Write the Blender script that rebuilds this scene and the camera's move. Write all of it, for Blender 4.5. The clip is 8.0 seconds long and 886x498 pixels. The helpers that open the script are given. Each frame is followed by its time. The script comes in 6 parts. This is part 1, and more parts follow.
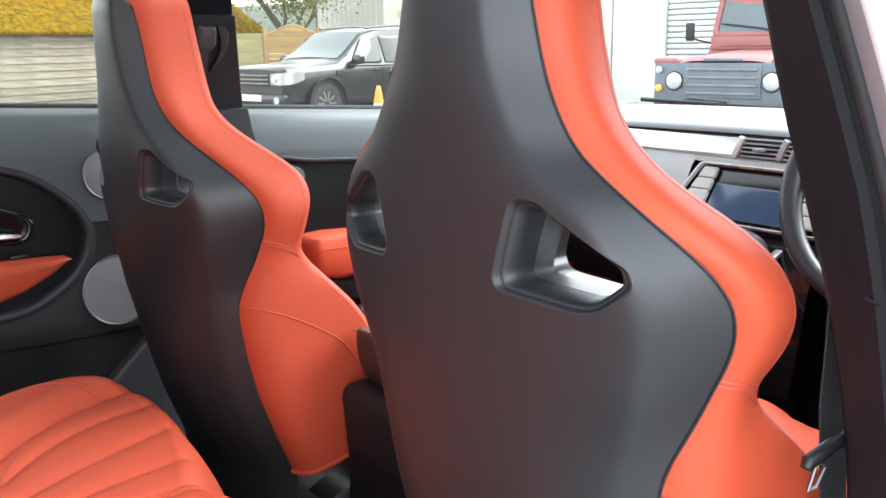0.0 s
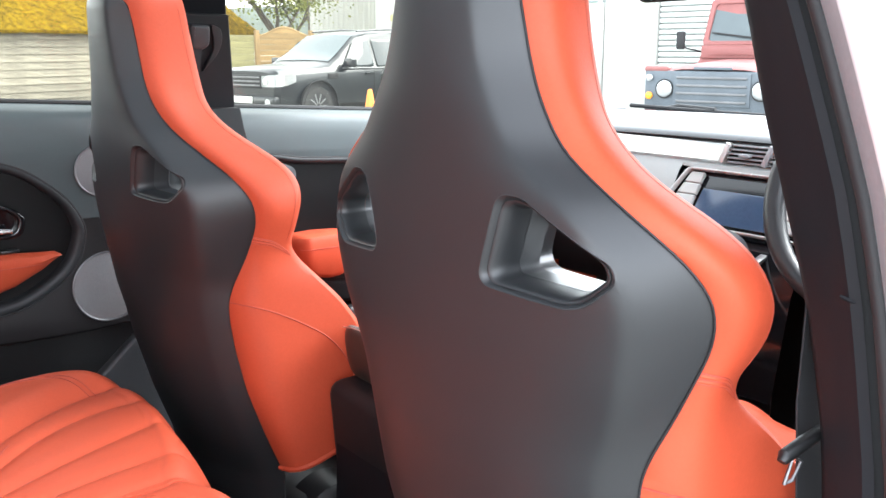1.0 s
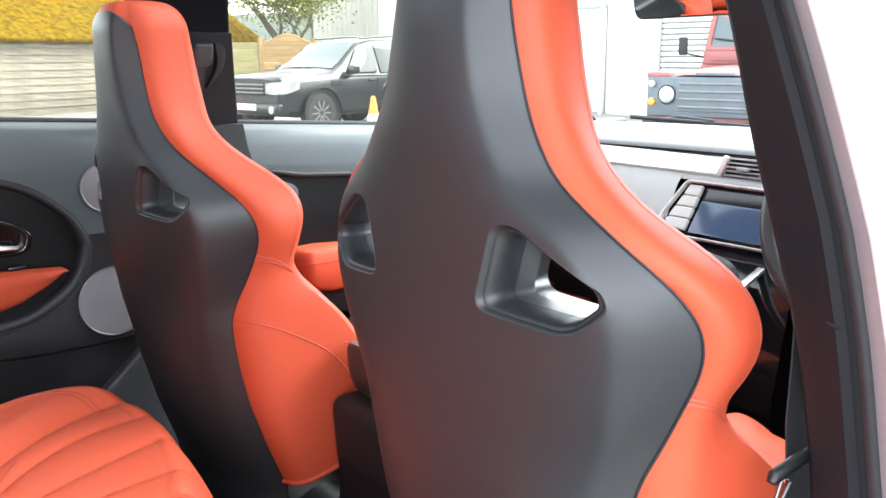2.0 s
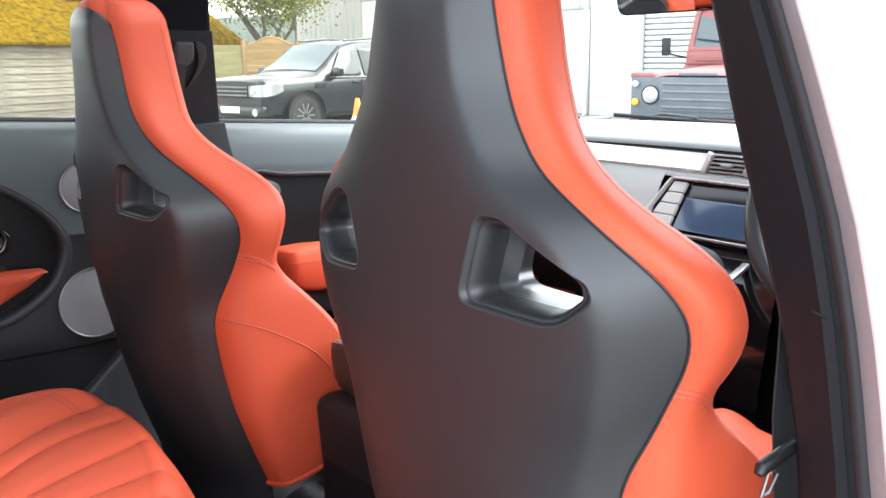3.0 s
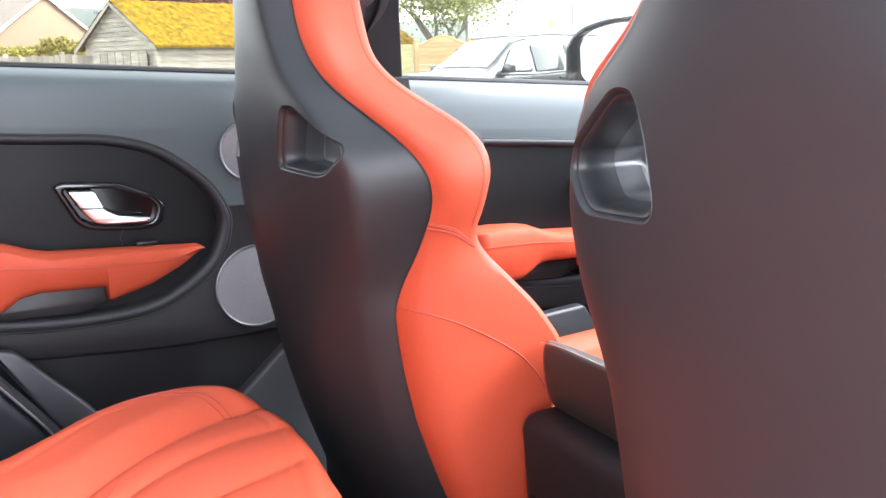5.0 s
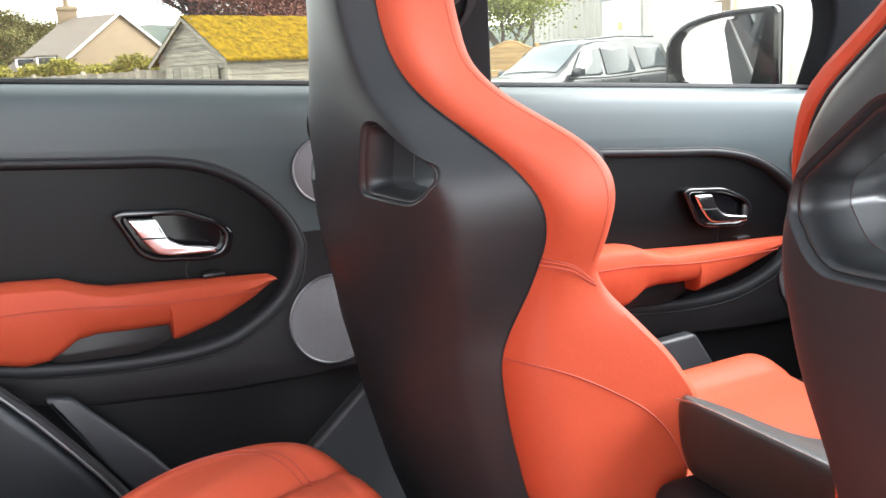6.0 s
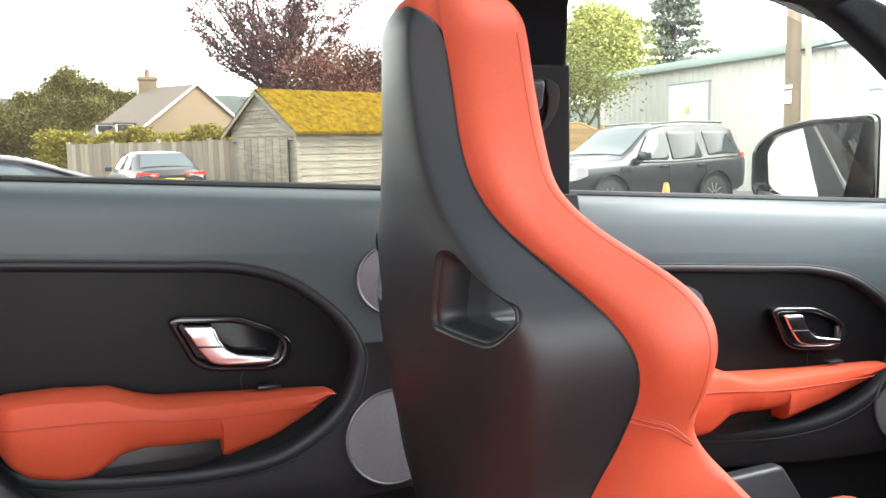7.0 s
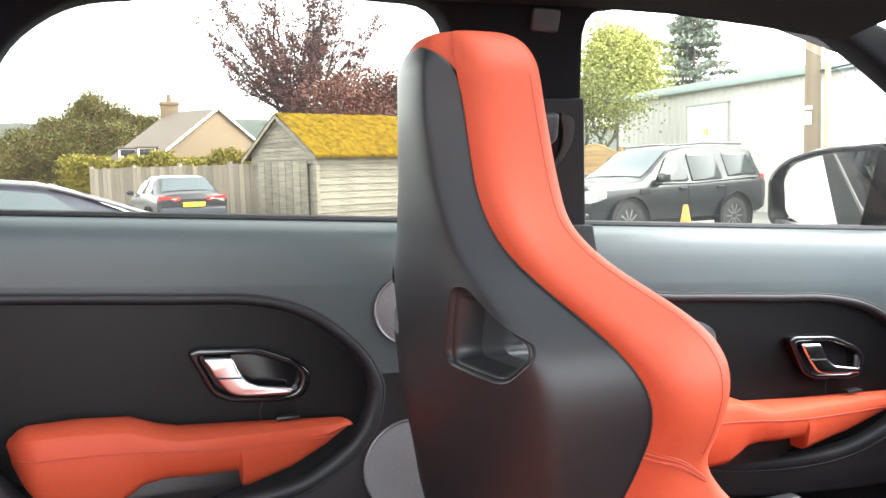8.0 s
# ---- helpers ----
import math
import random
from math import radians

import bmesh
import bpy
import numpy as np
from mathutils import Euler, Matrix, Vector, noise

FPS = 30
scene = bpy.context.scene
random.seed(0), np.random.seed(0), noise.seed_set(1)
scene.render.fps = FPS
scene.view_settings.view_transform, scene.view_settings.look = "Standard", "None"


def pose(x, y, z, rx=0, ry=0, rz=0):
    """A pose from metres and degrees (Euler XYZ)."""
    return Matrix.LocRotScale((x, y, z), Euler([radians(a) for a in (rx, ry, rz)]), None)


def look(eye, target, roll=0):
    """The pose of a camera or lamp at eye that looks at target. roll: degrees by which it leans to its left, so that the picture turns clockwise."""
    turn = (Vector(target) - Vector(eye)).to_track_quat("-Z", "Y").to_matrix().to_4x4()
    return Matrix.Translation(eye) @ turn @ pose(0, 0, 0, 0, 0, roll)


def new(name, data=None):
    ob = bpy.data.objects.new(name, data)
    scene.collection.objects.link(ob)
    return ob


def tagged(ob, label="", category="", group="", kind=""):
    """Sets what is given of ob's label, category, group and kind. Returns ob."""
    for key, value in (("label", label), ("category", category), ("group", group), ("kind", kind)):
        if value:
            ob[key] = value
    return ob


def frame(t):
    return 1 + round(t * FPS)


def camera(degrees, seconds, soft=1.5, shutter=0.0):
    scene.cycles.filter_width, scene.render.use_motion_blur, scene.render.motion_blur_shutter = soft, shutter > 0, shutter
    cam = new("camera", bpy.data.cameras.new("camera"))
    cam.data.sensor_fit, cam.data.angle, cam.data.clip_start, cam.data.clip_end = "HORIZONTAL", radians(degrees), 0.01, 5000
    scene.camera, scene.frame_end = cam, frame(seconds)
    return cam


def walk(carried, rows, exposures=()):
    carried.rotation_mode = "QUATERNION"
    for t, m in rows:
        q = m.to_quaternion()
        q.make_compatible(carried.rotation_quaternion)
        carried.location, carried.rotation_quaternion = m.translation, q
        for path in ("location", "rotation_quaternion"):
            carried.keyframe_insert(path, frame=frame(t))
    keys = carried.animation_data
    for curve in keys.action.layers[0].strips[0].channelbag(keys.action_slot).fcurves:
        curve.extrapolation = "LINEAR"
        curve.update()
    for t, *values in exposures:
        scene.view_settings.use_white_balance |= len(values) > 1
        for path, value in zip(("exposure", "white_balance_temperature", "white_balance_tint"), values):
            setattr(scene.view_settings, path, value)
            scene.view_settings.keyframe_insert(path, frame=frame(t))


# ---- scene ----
# The cabin of a parked car. x runs to the front of the car, y to its left side, z up.
cam = camera(52.4, 8.0)
PATH = [
    (0, (-0.454, -0.993, 1.351), (0.732, 0.555, 0.905), -0.9),
    (0.5, (-0.461, -1.004, 1.355), (0.729, 0.542, 0.916), -0.6),
    (1, (-0.464, -1.007, 1.347), (0.742, 0.528, 0.911), -0.0),
    (1.5, (-0.476, -1.016, 1.348), (0.723, 0.524, 0.912), -0.1),
    (2, (-0.469, -1.023, 1.369), (0.731, 0.519, 0.944), -0.3),
    (2.2, (-0.463, -1.027, 1.364), (0.744, 0.511, 0.941), -0.4),
    (3.3, (-0.462, -1.015, 1.359), (0.767, 0.506, 0.937), -0.6),
    (3.5, (-0.463, -1.013, 1.359), (0.765, 0.508, 0.935), -0.7),
    (4, (-0.464, -0.979, 1.35), (0.747, 0.555, 0.927), -0.6),
    (4.2, (-0.455, -0.952, 1.338), (0.703, 0.624, 0.918), -0.7),
    (4.5, (-0.41, -0.861, 1.291), (0.639, 0.785, 0.856), -1.4),
    (4.7, (-0.377, -0.794, 1.262), (0.613, 0.891, 0.838), -1.3),
    (5.8, (-0.303, -0.543, 1.248), (0.521, 1.235, 0.848), -2.7),
    (6, (-0.3, -0.531, 1.253), (0.493, 1.263, 0.862), -2.9),
    (6.5, (-0.303, -0.496, 1.269), (0.383, 1.356, 0.951), -2.0),
    (7, (-0.28, -0.443, 1.299), (0.408, 1.421, 1.075), -1.1),
    (7.5, (-0.28, -0.444, 1.304), (0.411, 1.421, 1.097), -1.3),
    (8, (-0.28, -0.456, 1.314), (0.371, 1.428, 1.139), -1.4),
]
EXPOSURES = [(0.0, 3.7, 6080, 9), (0.5, 3.86, 6080, 9), (1.0, 4.02, 6080, 9), (2.0, 4.08, 6080, 9), (3.5, 3.75, 6080, 9), (4.0, 3.97, 6050, 10), (4.2, 4.22, 6050, 12), (4.5, 4.38, 5950, 13), (4.7, 4.47, 5950, 13), (5.8, 4.2, 6150, 11), (6.0, 4.03, 6230, 10), (6.5, 3.8, 6280, 10), (7.0, 3.9, 6280, 10), (8.0, 4.08, 6280, 10)]
walk(cam, [(t, look(eye, target, roll)) for t, eye, target, roll in PATH], EXPOSURES)

# ---- world and sun: a bright overcast sky ----
world = bpy.data.worlds.new("overcast_sky")
scene.world = world
world.use_nodes = True
wn, wl = world.node_tree.nodes, world.node_tree.links
sky = wn.new("ShaderNodeTexSky")
sky.sky_type, sky.sun_disc = "NISHITA", False
sky.sun_elevation, sky.sun_rotation = radians(48), radians(107)
sky.air_density, sky.dust_density, sky.ozone_density = 1.0, 1.0, 1.0
pale = wn.new("ShaderNodeHueSaturation")
pale.inputs["Saturation"].default_value = 0.14
wl.new(sky.outputs["Color"], pale.inputs["Color"])
wl.new(pale.outputs["Color"], wn["Background"].inputs["Color"])
wn["Background"].inputs["Strength"].default_value = 0.155
sun = new("sun", bpy.data.lights.new("sun", "SUN"))
sun.data.energy, sun.data.angle, sun.data.color = 0.6, radians(40), (1.0, 0.98, 0.95)
sun.matrix_world = look((0, 0, 0), (-0.63, 0.20, -0.75))


# ---- materials ----
def surf(name, base, rough=0.5, metallic=0.0, var=0.15, coarse=6.0, fine=180.0, bump=0.15, spec=0.5, depth=0.0006, stretch=(1, 1, 1), second=None, coat=0.0):
    """A surface with stains at a coarse scale, grain at a fine scale and a fine relief."""
    m = bpy.data.materials.new(name)
    m.use_nodes = True
    n, l = m.node_tree.nodes, m.node_tree.links
    b = n["Principled BSDF"]
    at = n.new("ShaderNodeTexCoord")
    sized = n.new("ShaderNodeMapping")
    sized.inputs["Scale"].default_value = stretch
    l.new(at.outputs["Object"], sized.inputs["Vector"])
    big, small = n.new("ShaderNodeTexNoise"), n.new("ShaderNodeTexNoise")
    for tex, scale, detail in ((big, coarse, 5), (small, fine, 3)):
        tex.inputs["Scale"].default_value, tex.inputs["Detail"].default_value = scale, detail
        l.new(sized.outputs["Vector"], tex.inputs["Vector"])
    both = n.new("ShaderNodeMath")
    both.operation = "ADD"
    l.new(big.outputs["Fac"], both.inputs[0])
    l.new(small.outputs["Fac"], both.inputs[1])
    spread = n.new("ShaderNodeMapRange")
    spread.inputs["From Min"].default_value, spread.inputs["From Max"].default_value = 0.65, 1.35
    l.new(both.outputs[0], spread.inputs["Value"])
    mix = n.new("ShaderNodeMix")
    mix.data_type = "RGBA"
    dark = tuple(c * (1 - var) for c in base)
    light = second or tuple(min(1.0, c * (1 + var)) for c in base)
    mix.inputs["A"].default_value, mix.inputs["B"].default_value = (*dark, 1), (*light, 1)
    l.new(spread.outputs["Result"], mix.inputs["Factor"])
    l.new(mix.outputs["Result"], b.inputs["Base Color"])
    gloss = n.new("ShaderNodeMapRange")
    gloss.inputs["To Min"].default_value, gloss.inputs["To Max"].default_value = rough * 0.88, min(1, rough * 1.12)
    l.new(big.outputs["Fac"], gloss.inputs["Value"])
    l.new(gloss.outputs["Result"], b.inputs["Roughness"])
    b.inputs["Metallic"].default_value, b.inputs["Specular IOR Level"].default_value = metallic, spec
    b.inputs["Coat Weight"].default_value = coat
    b.inputs["Coat Roughness"].default_value = 0.05
    if bump:
        relief = n.new("ShaderNodeBump")
        relief.inputs["Strength"].default_value, relief.inputs["Distance"].default_value = bump, depth
        l.new(small.outputs["Fac"], relief.inputs["Height"])
        l.new(relief.outputs["Normal"], b.inputs["Normal"])
    return m


def grained(name, base, rough, var, cell=420.0, bump=0.3, spec=0.4):
    """Leather: a cell-like grain with soft stains."""
    m = surf(name, base, rough, var=var, coarse=9, fine=260, bump=0, spec=spec)
    n, l = m.node_tree.nodes, m.node_tree.links
    cells = n.new("ShaderNodeTexVoronoi")
    cells.inputs["Scale"].default_value = cell
    at = n["Texture Coordinate"]
    l.new(at.outputs["Object"], cells.inputs["Vector"])
    creases = n.new("ShaderNodeTexNoise")
    creases.inputs["Scale"].default_value, creases.inputs["Detail"].default_value = 22, 4
    l.new(at.outputs["Object"], creases.inputs["Vector"])
    soft = n.new("ShaderNodeBump")
    soft.inputs["Strength"].default_value, soft.inputs["Distance"].default_value = 0.16, 0.004
    l.new(creases.outputs["Fac"], soft.inputs["Height"])
    relief = n.new("ShaderNodeBump")
    relief.inputs["Strength"].default_value, relief.inputs["Distance"].default_value = bump, 0.0005
    l.new(cells.outputs["Distance"], relief.inputs["Height"])
    l.new(soft.outputs["Normal"], relief.inputs["Normal"])
    l.new(relief.outputs["Normal"], n["Principled BSDF"].inputs["Normal"])
    return m


def shaded(m, spread):
    """Varies a material's tone from piece to piece."""
    n, l = m.node_tree.nodes, m.node_tree.links
    b = n["Principled BSDF"]
    source = b.inputs["Base Color"].links[0].from_socket
    info, tone, change = n.new("ShaderNodeObjectInfo"), n.new("ShaderNodeMapRange"), n.new("ShaderNodeHueSaturation")
    tone.inputs["To Min"].default_value, tone.inputs["To Max"].default_value = 1 - spread, 1 + spread
    l.new(info.outputs["Random"], tone.inputs["Value"])
    l.new(tone.outputs["Result"], change.inputs["Value"])
    l.new(source, change.inputs["Color"])
    l.new(change.outputs["Color"], b.inputs["Base Color"])
    return m


def pane_glass(name, tint=(1, 1, 1), veil=0.0):
    m = bpy.data.materials.new(name)
    m.use_nodes = True
    n, l = m.node_tree.nodes, m.node_tree.links
    n.remove(n["Principled BSDF"])
    clear, shine, mix = n.new("ShaderNodeBsdfTransparent"), n.new("ShaderNodeBsdfGlossy"), n.new("ShaderNodeMixShader")
    mix.inputs[0].default_value = 0.02
    clear.inputs["Color"].default_value = (*tint, 1)
    shine.inputs["Roughness"].default_value = 0.02
    l.new(clear.outputs[0], mix.inputs[1])
    l.new(shine.outputs[0], mix.inputs[2])
    # Pale translucent film stands in for glare veiling the panes.
    film, both = n.new("ShaderNodeBsdfTranslucent"), n.new("ShaderNodeMixShader")
    film.inputs["Color"].default_value = (0.8, 0.8, 0.78, 1)
    both.inputs[0].default_value = veil
    l.new(mix.outputs[0], both.inputs[1])
    l.new(film.outputs[0], both.inputs[2])
    l.new(both.outputs[0], n["Material Output"].inputs["Surface"])
    return m


ORANGE = grained("orange_leather", (0.375, 0.055, 0.023), 0.55, 0.06, cell=700, bump=0.10, spec=0.22)
THREAD = surf("dark_red_thread", (0.30, 0.040, 0.022), 0.7, fine=900)
SHELL = surf("black_seat_shell_plastic", (0.0138, 0.0150, 0.0164), 0.43, var=0.10, coarse=3, fine=1500, bump=0.10, spec=0.45, depth=0.0003)
TRIM = surf("black_door_trim", (0.006, 0.0062, 0.0068), 0.44, var=0.12, spec=0.46, coarse=4, fine=1200, bump=0.2, depth=0.0003)
SOFT = surf("soft_grained_upper_trim", (0.043, 0.057, 0.060), 0.46, var=0.1, coarse=4, fine=1100, bump=0.25, depth=0.0004)
LOWCARD = surf("brown_black_lower_card", (0.0105, 0.0095, 0.0102), 0.55, var=0.12, coarse=4, fine=1200, bump=0.15, depth=0.0003, spec=0.22)
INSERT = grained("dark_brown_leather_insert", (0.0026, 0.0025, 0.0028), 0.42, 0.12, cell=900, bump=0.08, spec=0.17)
GREYTRIM = surf("dark_grey_trim", (0.028, 0.030, 0.033), 0.48, var=0.1, fine=1300, bump=0.15, depth=0.0003)
GAP = surf("black_rubber", (0.008, 0.008, 0.009), 0.7, fine=500)
PIANO = surf("gloss_black_plastic", (0.006, 0.006, 0.007), 0.08, var=0.05, bump=0)
PILLARTRIM = surf("black_pillar_trim", (0.0075, 0.0085, 0.0105), 0.58, var=0.15, coarse=5, fine=1200, bump=0.15, depth=0.0003, spec=0.16)
CHROME = surf("satin_chrome", (0.60, 0.60, 0.61), 0.16, metallic=1.0, var=0.04, fine=700, bump=0.05)
ALU = surf("brushed_aluminium", (0.62, 0.62, 0.62), 0.32, metallic=1.0, var=0.06, fine=300, stretch=(1, 0.04, 1), bump=0.06)
RIMGREY = surf("dull_metal_rim", (0.16, 0.16, 0.165), 0.45, metallic=1.0, var=0.05, bump=0.05)
LIDSKIN = grained("brown_black_lid_leather", (0.022, 0.020, 0.018), 0.42, 0.12, cell=600, bump=0.15)
MESHGREY = surf("speaker_mesh", (0.14, 0.14, 0.145), 0.55, metallic=0.4, var=0.3, fine=900, bump=0.6, depth=0.001)
CARPET = surf("black_carpet", (0.005, 0.005, 0.0055), 0.95, var=0.4, fine=700, bump=0.8, depth=0.003)
LINER = surf("charcoal_headliner", (0.0052, 0.0058, 0.0072), 0.9, var=0.15, fine=900, bump=0.3, spec=0.12)
HOLEGREY = surf("smooth_grey_liner_plastic", (0.034, 0.036, 0.038), 0.30, var=0.08, fine=900, bump=0.05, spec=0.6)
WHITE = surf("white_car_paint", (0.80, 0.80, 0.81), 0.25, var=0.02, coat=0.8, bump=0)
DASHTOP = surf("grained_dash_skin", (0.05, 0.052, 0.055), 0.42, var=0.12, fine=900, bump=0.3)
WEB = surf("seat_belt_webbing", (0.008, 0.008, 0.010), 0.75, var=0.3, fine=1200, bump=0.5, stretch=(1, 1, 0.2))
# Blue base stands in for a reflection on the dark display.
SCREEN = surf("reflecting_display_glass", (0.035, 0.055, 0.095), 0.12, var=0.1, bump=0)
GLASS = pane_glass("clear_window_glass", (0.72, 0.72, 0.68), 0.003)
VEILGLASS = pane_glass("veiled_window_glass", (0.80, 0.80, 0.75), 0.005)
SCREENGLASS = pane_glass("windscreen_glass", (0.74, 0.75, 0.72))
MIRROR = surf("mirror_silver", (0.9, 0.9, 0.9), 0.01, metallic=1.0, var=0.0, bump=0)


# ---- tools ----
def finish(bm, sharp=38):
    for f in bm.faces:
        f.smooth = True
    for e in bm.edges:
        if len(e.link_faces) == 2 and e.calc_face_angle(0) > radians(sharp):
            e.smooth = False


def part(name, bm, material, parent=None, label="", sharp=38, fix=True):
    """Links a bmesh as one mesh object under a thing or a part."""
    if fix:
        bmesh.ops.recalc_face_normals(bm, faces=bm.faces)
    finish(bm, sharp)
    me = bpy.data.meshes.new(name)
    bm.to_mesh(me)
    bm.free()
    me.materials.append(material)
    ob = new(name, me)
    if parent is not None:
        ob.parent = parent
        ob.matrix_parent_inverse = Matrix.Translation(-parent.location)
    return tagged(ob, label)


def thing(name, label, category, at=(0, 0, 0), group="", kind=""):
    ob = new(name)
    ob.empty_display_size = 0.1
    ob.location = at
    return tagged(ob, label, category, group, kind)


def moved(bm, v):
    bmesh.ops.translate(bm, vec=Vector(v), verts=bm.verts)
    return bm


def turned(bm, m):
    bmesh.ops.transform(bm, matrix=m, verts=bm.verts)
    return bm


def joined(*bms):
    out = bmesh.new()
    for b in bms:
        me = bpy.data.meshes.new("tmp")
        b.to_mesh(me)
        b.free()
        out.from_mesh(me)
        bpy.data.meshes.remove(me)
    return out


def loft(rows, closed=False, caps=False, ring=False):
    """A skin over rows of points; closed: each row is a loop; ring: the last row joins the first."""
    bm = bmesh.new()
    vs = [[bm.verts.new(p) for p in row] for row in rows]
    n = len(vs[0])
    pairs = list(zip(vs[:-1], vs[1:])) + ([(vs[-1], vs[0])] if ring else [])
    for a, b in pairs:
        for i in range(n if closed else n - 1):
            j = (i + 1) % n
            try:
                bm.faces.new((a[i], a[j], b[j], b[i]))
            except ValueError:
                pass
    if caps:
        bm.faces.new(vs[0][::-1])
        bm.faces.new(vs[-1])
    return bm


def tube(path, r, n=8, closed=False):
    """A round bar along a path; r: one radius, or one for each point."""
    pts = [Vector(p) for p in path]
    rs = r if isinstance(r, (list, tuple)) else [r] * len(pts)
    rows, side = [], None
    for i, p in enumerate(pts):
        a, b = (pts[i - 1], pts[(i + 1) % len(pts)]) if closed else (pts[max(0, i - 1)], pts[min(len(pts) - 1, i + 1)])
        d = (b - a).normalized()
        if side is None:
            side = d.orthogonal().normalized()
        side = (side - d * side.dot(d)).normalized()
        up = d.cross(side)
        rows.append([p + rs[i] * (math.cos(k * math.tau / n) * side + math.sin(k * math.tau / n) * up) for k in range(n)])
    return loft(rows, closed=True, caps=not closed, ring=closed)


def box(x0, x1, y0, y1, z0, z1, r=0.004, seg=2):
    bm = bmesh.new()
    bmesh.ops.create_cube(bm, size=1.0)
    for v in bm.verts:
        v.co = ((x0 + x1) / 2 + v.co.x * (x1 - x0), (y0 + y1) / 2 + v.co.y * (y1 - y0), (z0 + z1) / 2 + v.co.z * (z1 - z0))
    if r:
        bmesh.ops.bevel(bm, geom=list(bm.edges), offset=r, segments=seg, profile=0.5, affect="EDGES")
    return bm


def smooth_line(pts, n=8, closed=False):
    """A soft curve through points (Catmull-Rom)."""
    p = [np.array(q, float) for q in pts]
    out = []
    m = len(p)
    for i in range(m if closed else m - 1):
        a, b, c, d = (p[(i + k) % m] if closed else p[min(max(i + k, 0), m - 1)] for k in (-1, 0, 1, 2))
        for j in range(n):
            t = j / n
            out.append(0.5 * ((2 * b) + (c - a) * t + (2 * a - 5 * b + 4 * c - d) * t * t + (3 * b - a - 3 * c + d) * t ** 3))
    if not closed:
        out.append(p[-1])
    return [tuple(float(x) for x in q) for q in out]


def round_corners(pts, r, n=5):
    """A polygon with its corners rounded; r: one radius or one for each corner."""
    out = []
    m = len(pts)
    for i in range(m):
        a, b, c = (Vector(pts[(i + k) % m]) for k in (-1, 0, 1))
        ri = r[i] if isinstance(r, (list, tuple)) else r
        u, v = (a - b), (c - b)
        k = min(ri, u.length * 0.45, v.length * 0.45)
        s, e = b + u.normalized() * k, b + v.normalized() * k
        for j in range(n + 1):
            t = j / n
            out.append(tuple((1 - t) ** 2 * s + 2 * t * (1 - t) * b + t * t * e))
    return out


def plate(outlines, depth, bevel=0.0, seg=2):
    """A flat slab from closed outlines in (u, v); inner outlines are openings. It is depth thick about w = 0."""
    cu = bpy.data.curves.new("plate", "CURVE")
    cu.dimensions, cu.fill_mode = "2D", "BOTH"
    cu.extrude, cu.bevel_depth, cu.bevel_resolution = max(0.0001, depth / 2 - bevel), bevel, seg
    cu.offset = -bevel
    for pts in outlines:
        s = cu.splines.new("POLY")
        s.points.add(len(pts) - 1)
        for q, p in zip(s.points, pts):
            q.co = (p[0], p[1], 0, 1)
        s.use_cyclic_u = True
    ob = new("plate", cu)
    bpy.context.view_layer.update()
    me = bpy.data.meshes.new_from_object(ob.evaluated_get(bpy.context.evaluated_depsgraph_get()))
    bm = bmesh.new()
    bm.from_mesh(me)
    bmesh.ops.remove_doubles(bm, verts=bm.verts, dist=0.00005)
    bpy.data.meshes.remove(me)
    bpy.data.objects.remove(ob)
    bpy.data.curves.remove(cu)
    return bm


def mapped(bm, f):
    for v in bm.verts:
        v.co = f(*v.co)
    return bm


def upright(y, lean=0.0, z0=0.0, out=1):
    """Maps (u, v, w) to a wall along x: u is x, v is z, w goes into the cabin when out is 1."""
    return lambda u, v, w: (u, y - out * w - lean * (v - z0), v)


def disc(r, depth, n=40, dome=0.0):
    """A round button about z, with a rim radius, domed by dome."""
    prof = [(0.0001, depth + dome), (r * 0.5, depth + dome * 0.75), (r * 0.85, depth + dome * 0.25), (r * 0.97, depth), (r, depth * 0.6), (r, 0)]
    return lathe(prof, n)


def lathe(prof, n=32):
    rows = [[(p[0] * math.cos(k * math.tau / n), p[0] * math.sin(k * math.tau / n), p[1]) for k in range(n)] for p in prof]
    return loft(rows, closed=True)


def to_wall(x, y, z, side=1):
    """A pose that lays a flat thing about z on a side wall, facing the cabin."""
    return Matrix.Translation((x, y, z)) @ Matrix.Rotation(radians(90 * side), 4, "X")


def table(rows, k):
    """Smooth reading of column k of a table against its first column."""
    zs = np.array([r[0] for r in rows])
    order = np.argsort(zs)
    zs, vs = zs[order], np.array([r[k] for r in rows])[order]
    fine = np.linspace(zs[0], zs[-1], 500)
    val = np.interp(fine, zs, vs)
    w = 9
    pad = np.concatenate([np.full(w, val[0]), val, np.full(w, val[-1])])
    sm = np.convolve(pad, np.ones(2 * w + 1) / (2 * w + 1), "valid")
    return lambda z: float(np.interp(z, fine, sm))


def inside(p, poly):
    c = False
    for i in range(len(poly)):
        (x1, y1), (x2, y2) = poly[i - 1], poly[i]
        if (y1 > p[1]) != (y2 > p[1]) and p[0] < (x2 - x1) * (p[1] - y1) / (y2 - y1) + x1:
            c = not c
    return c


# ---- the cabin: floor, roof, side frames ----
def sill(x):
    """Height of the window line, which falls towards the front."""
    return 1.2225 - 0.058 * (x - 0.08)


cabin_floor = part("floor", box(-1.1, 1.75, -0.80, 0.90, 0.36, 0.40, 0.005), CARPET)
tagged(cabin_floor, "black carpeted car floor in shade", "floor", kind="structure")

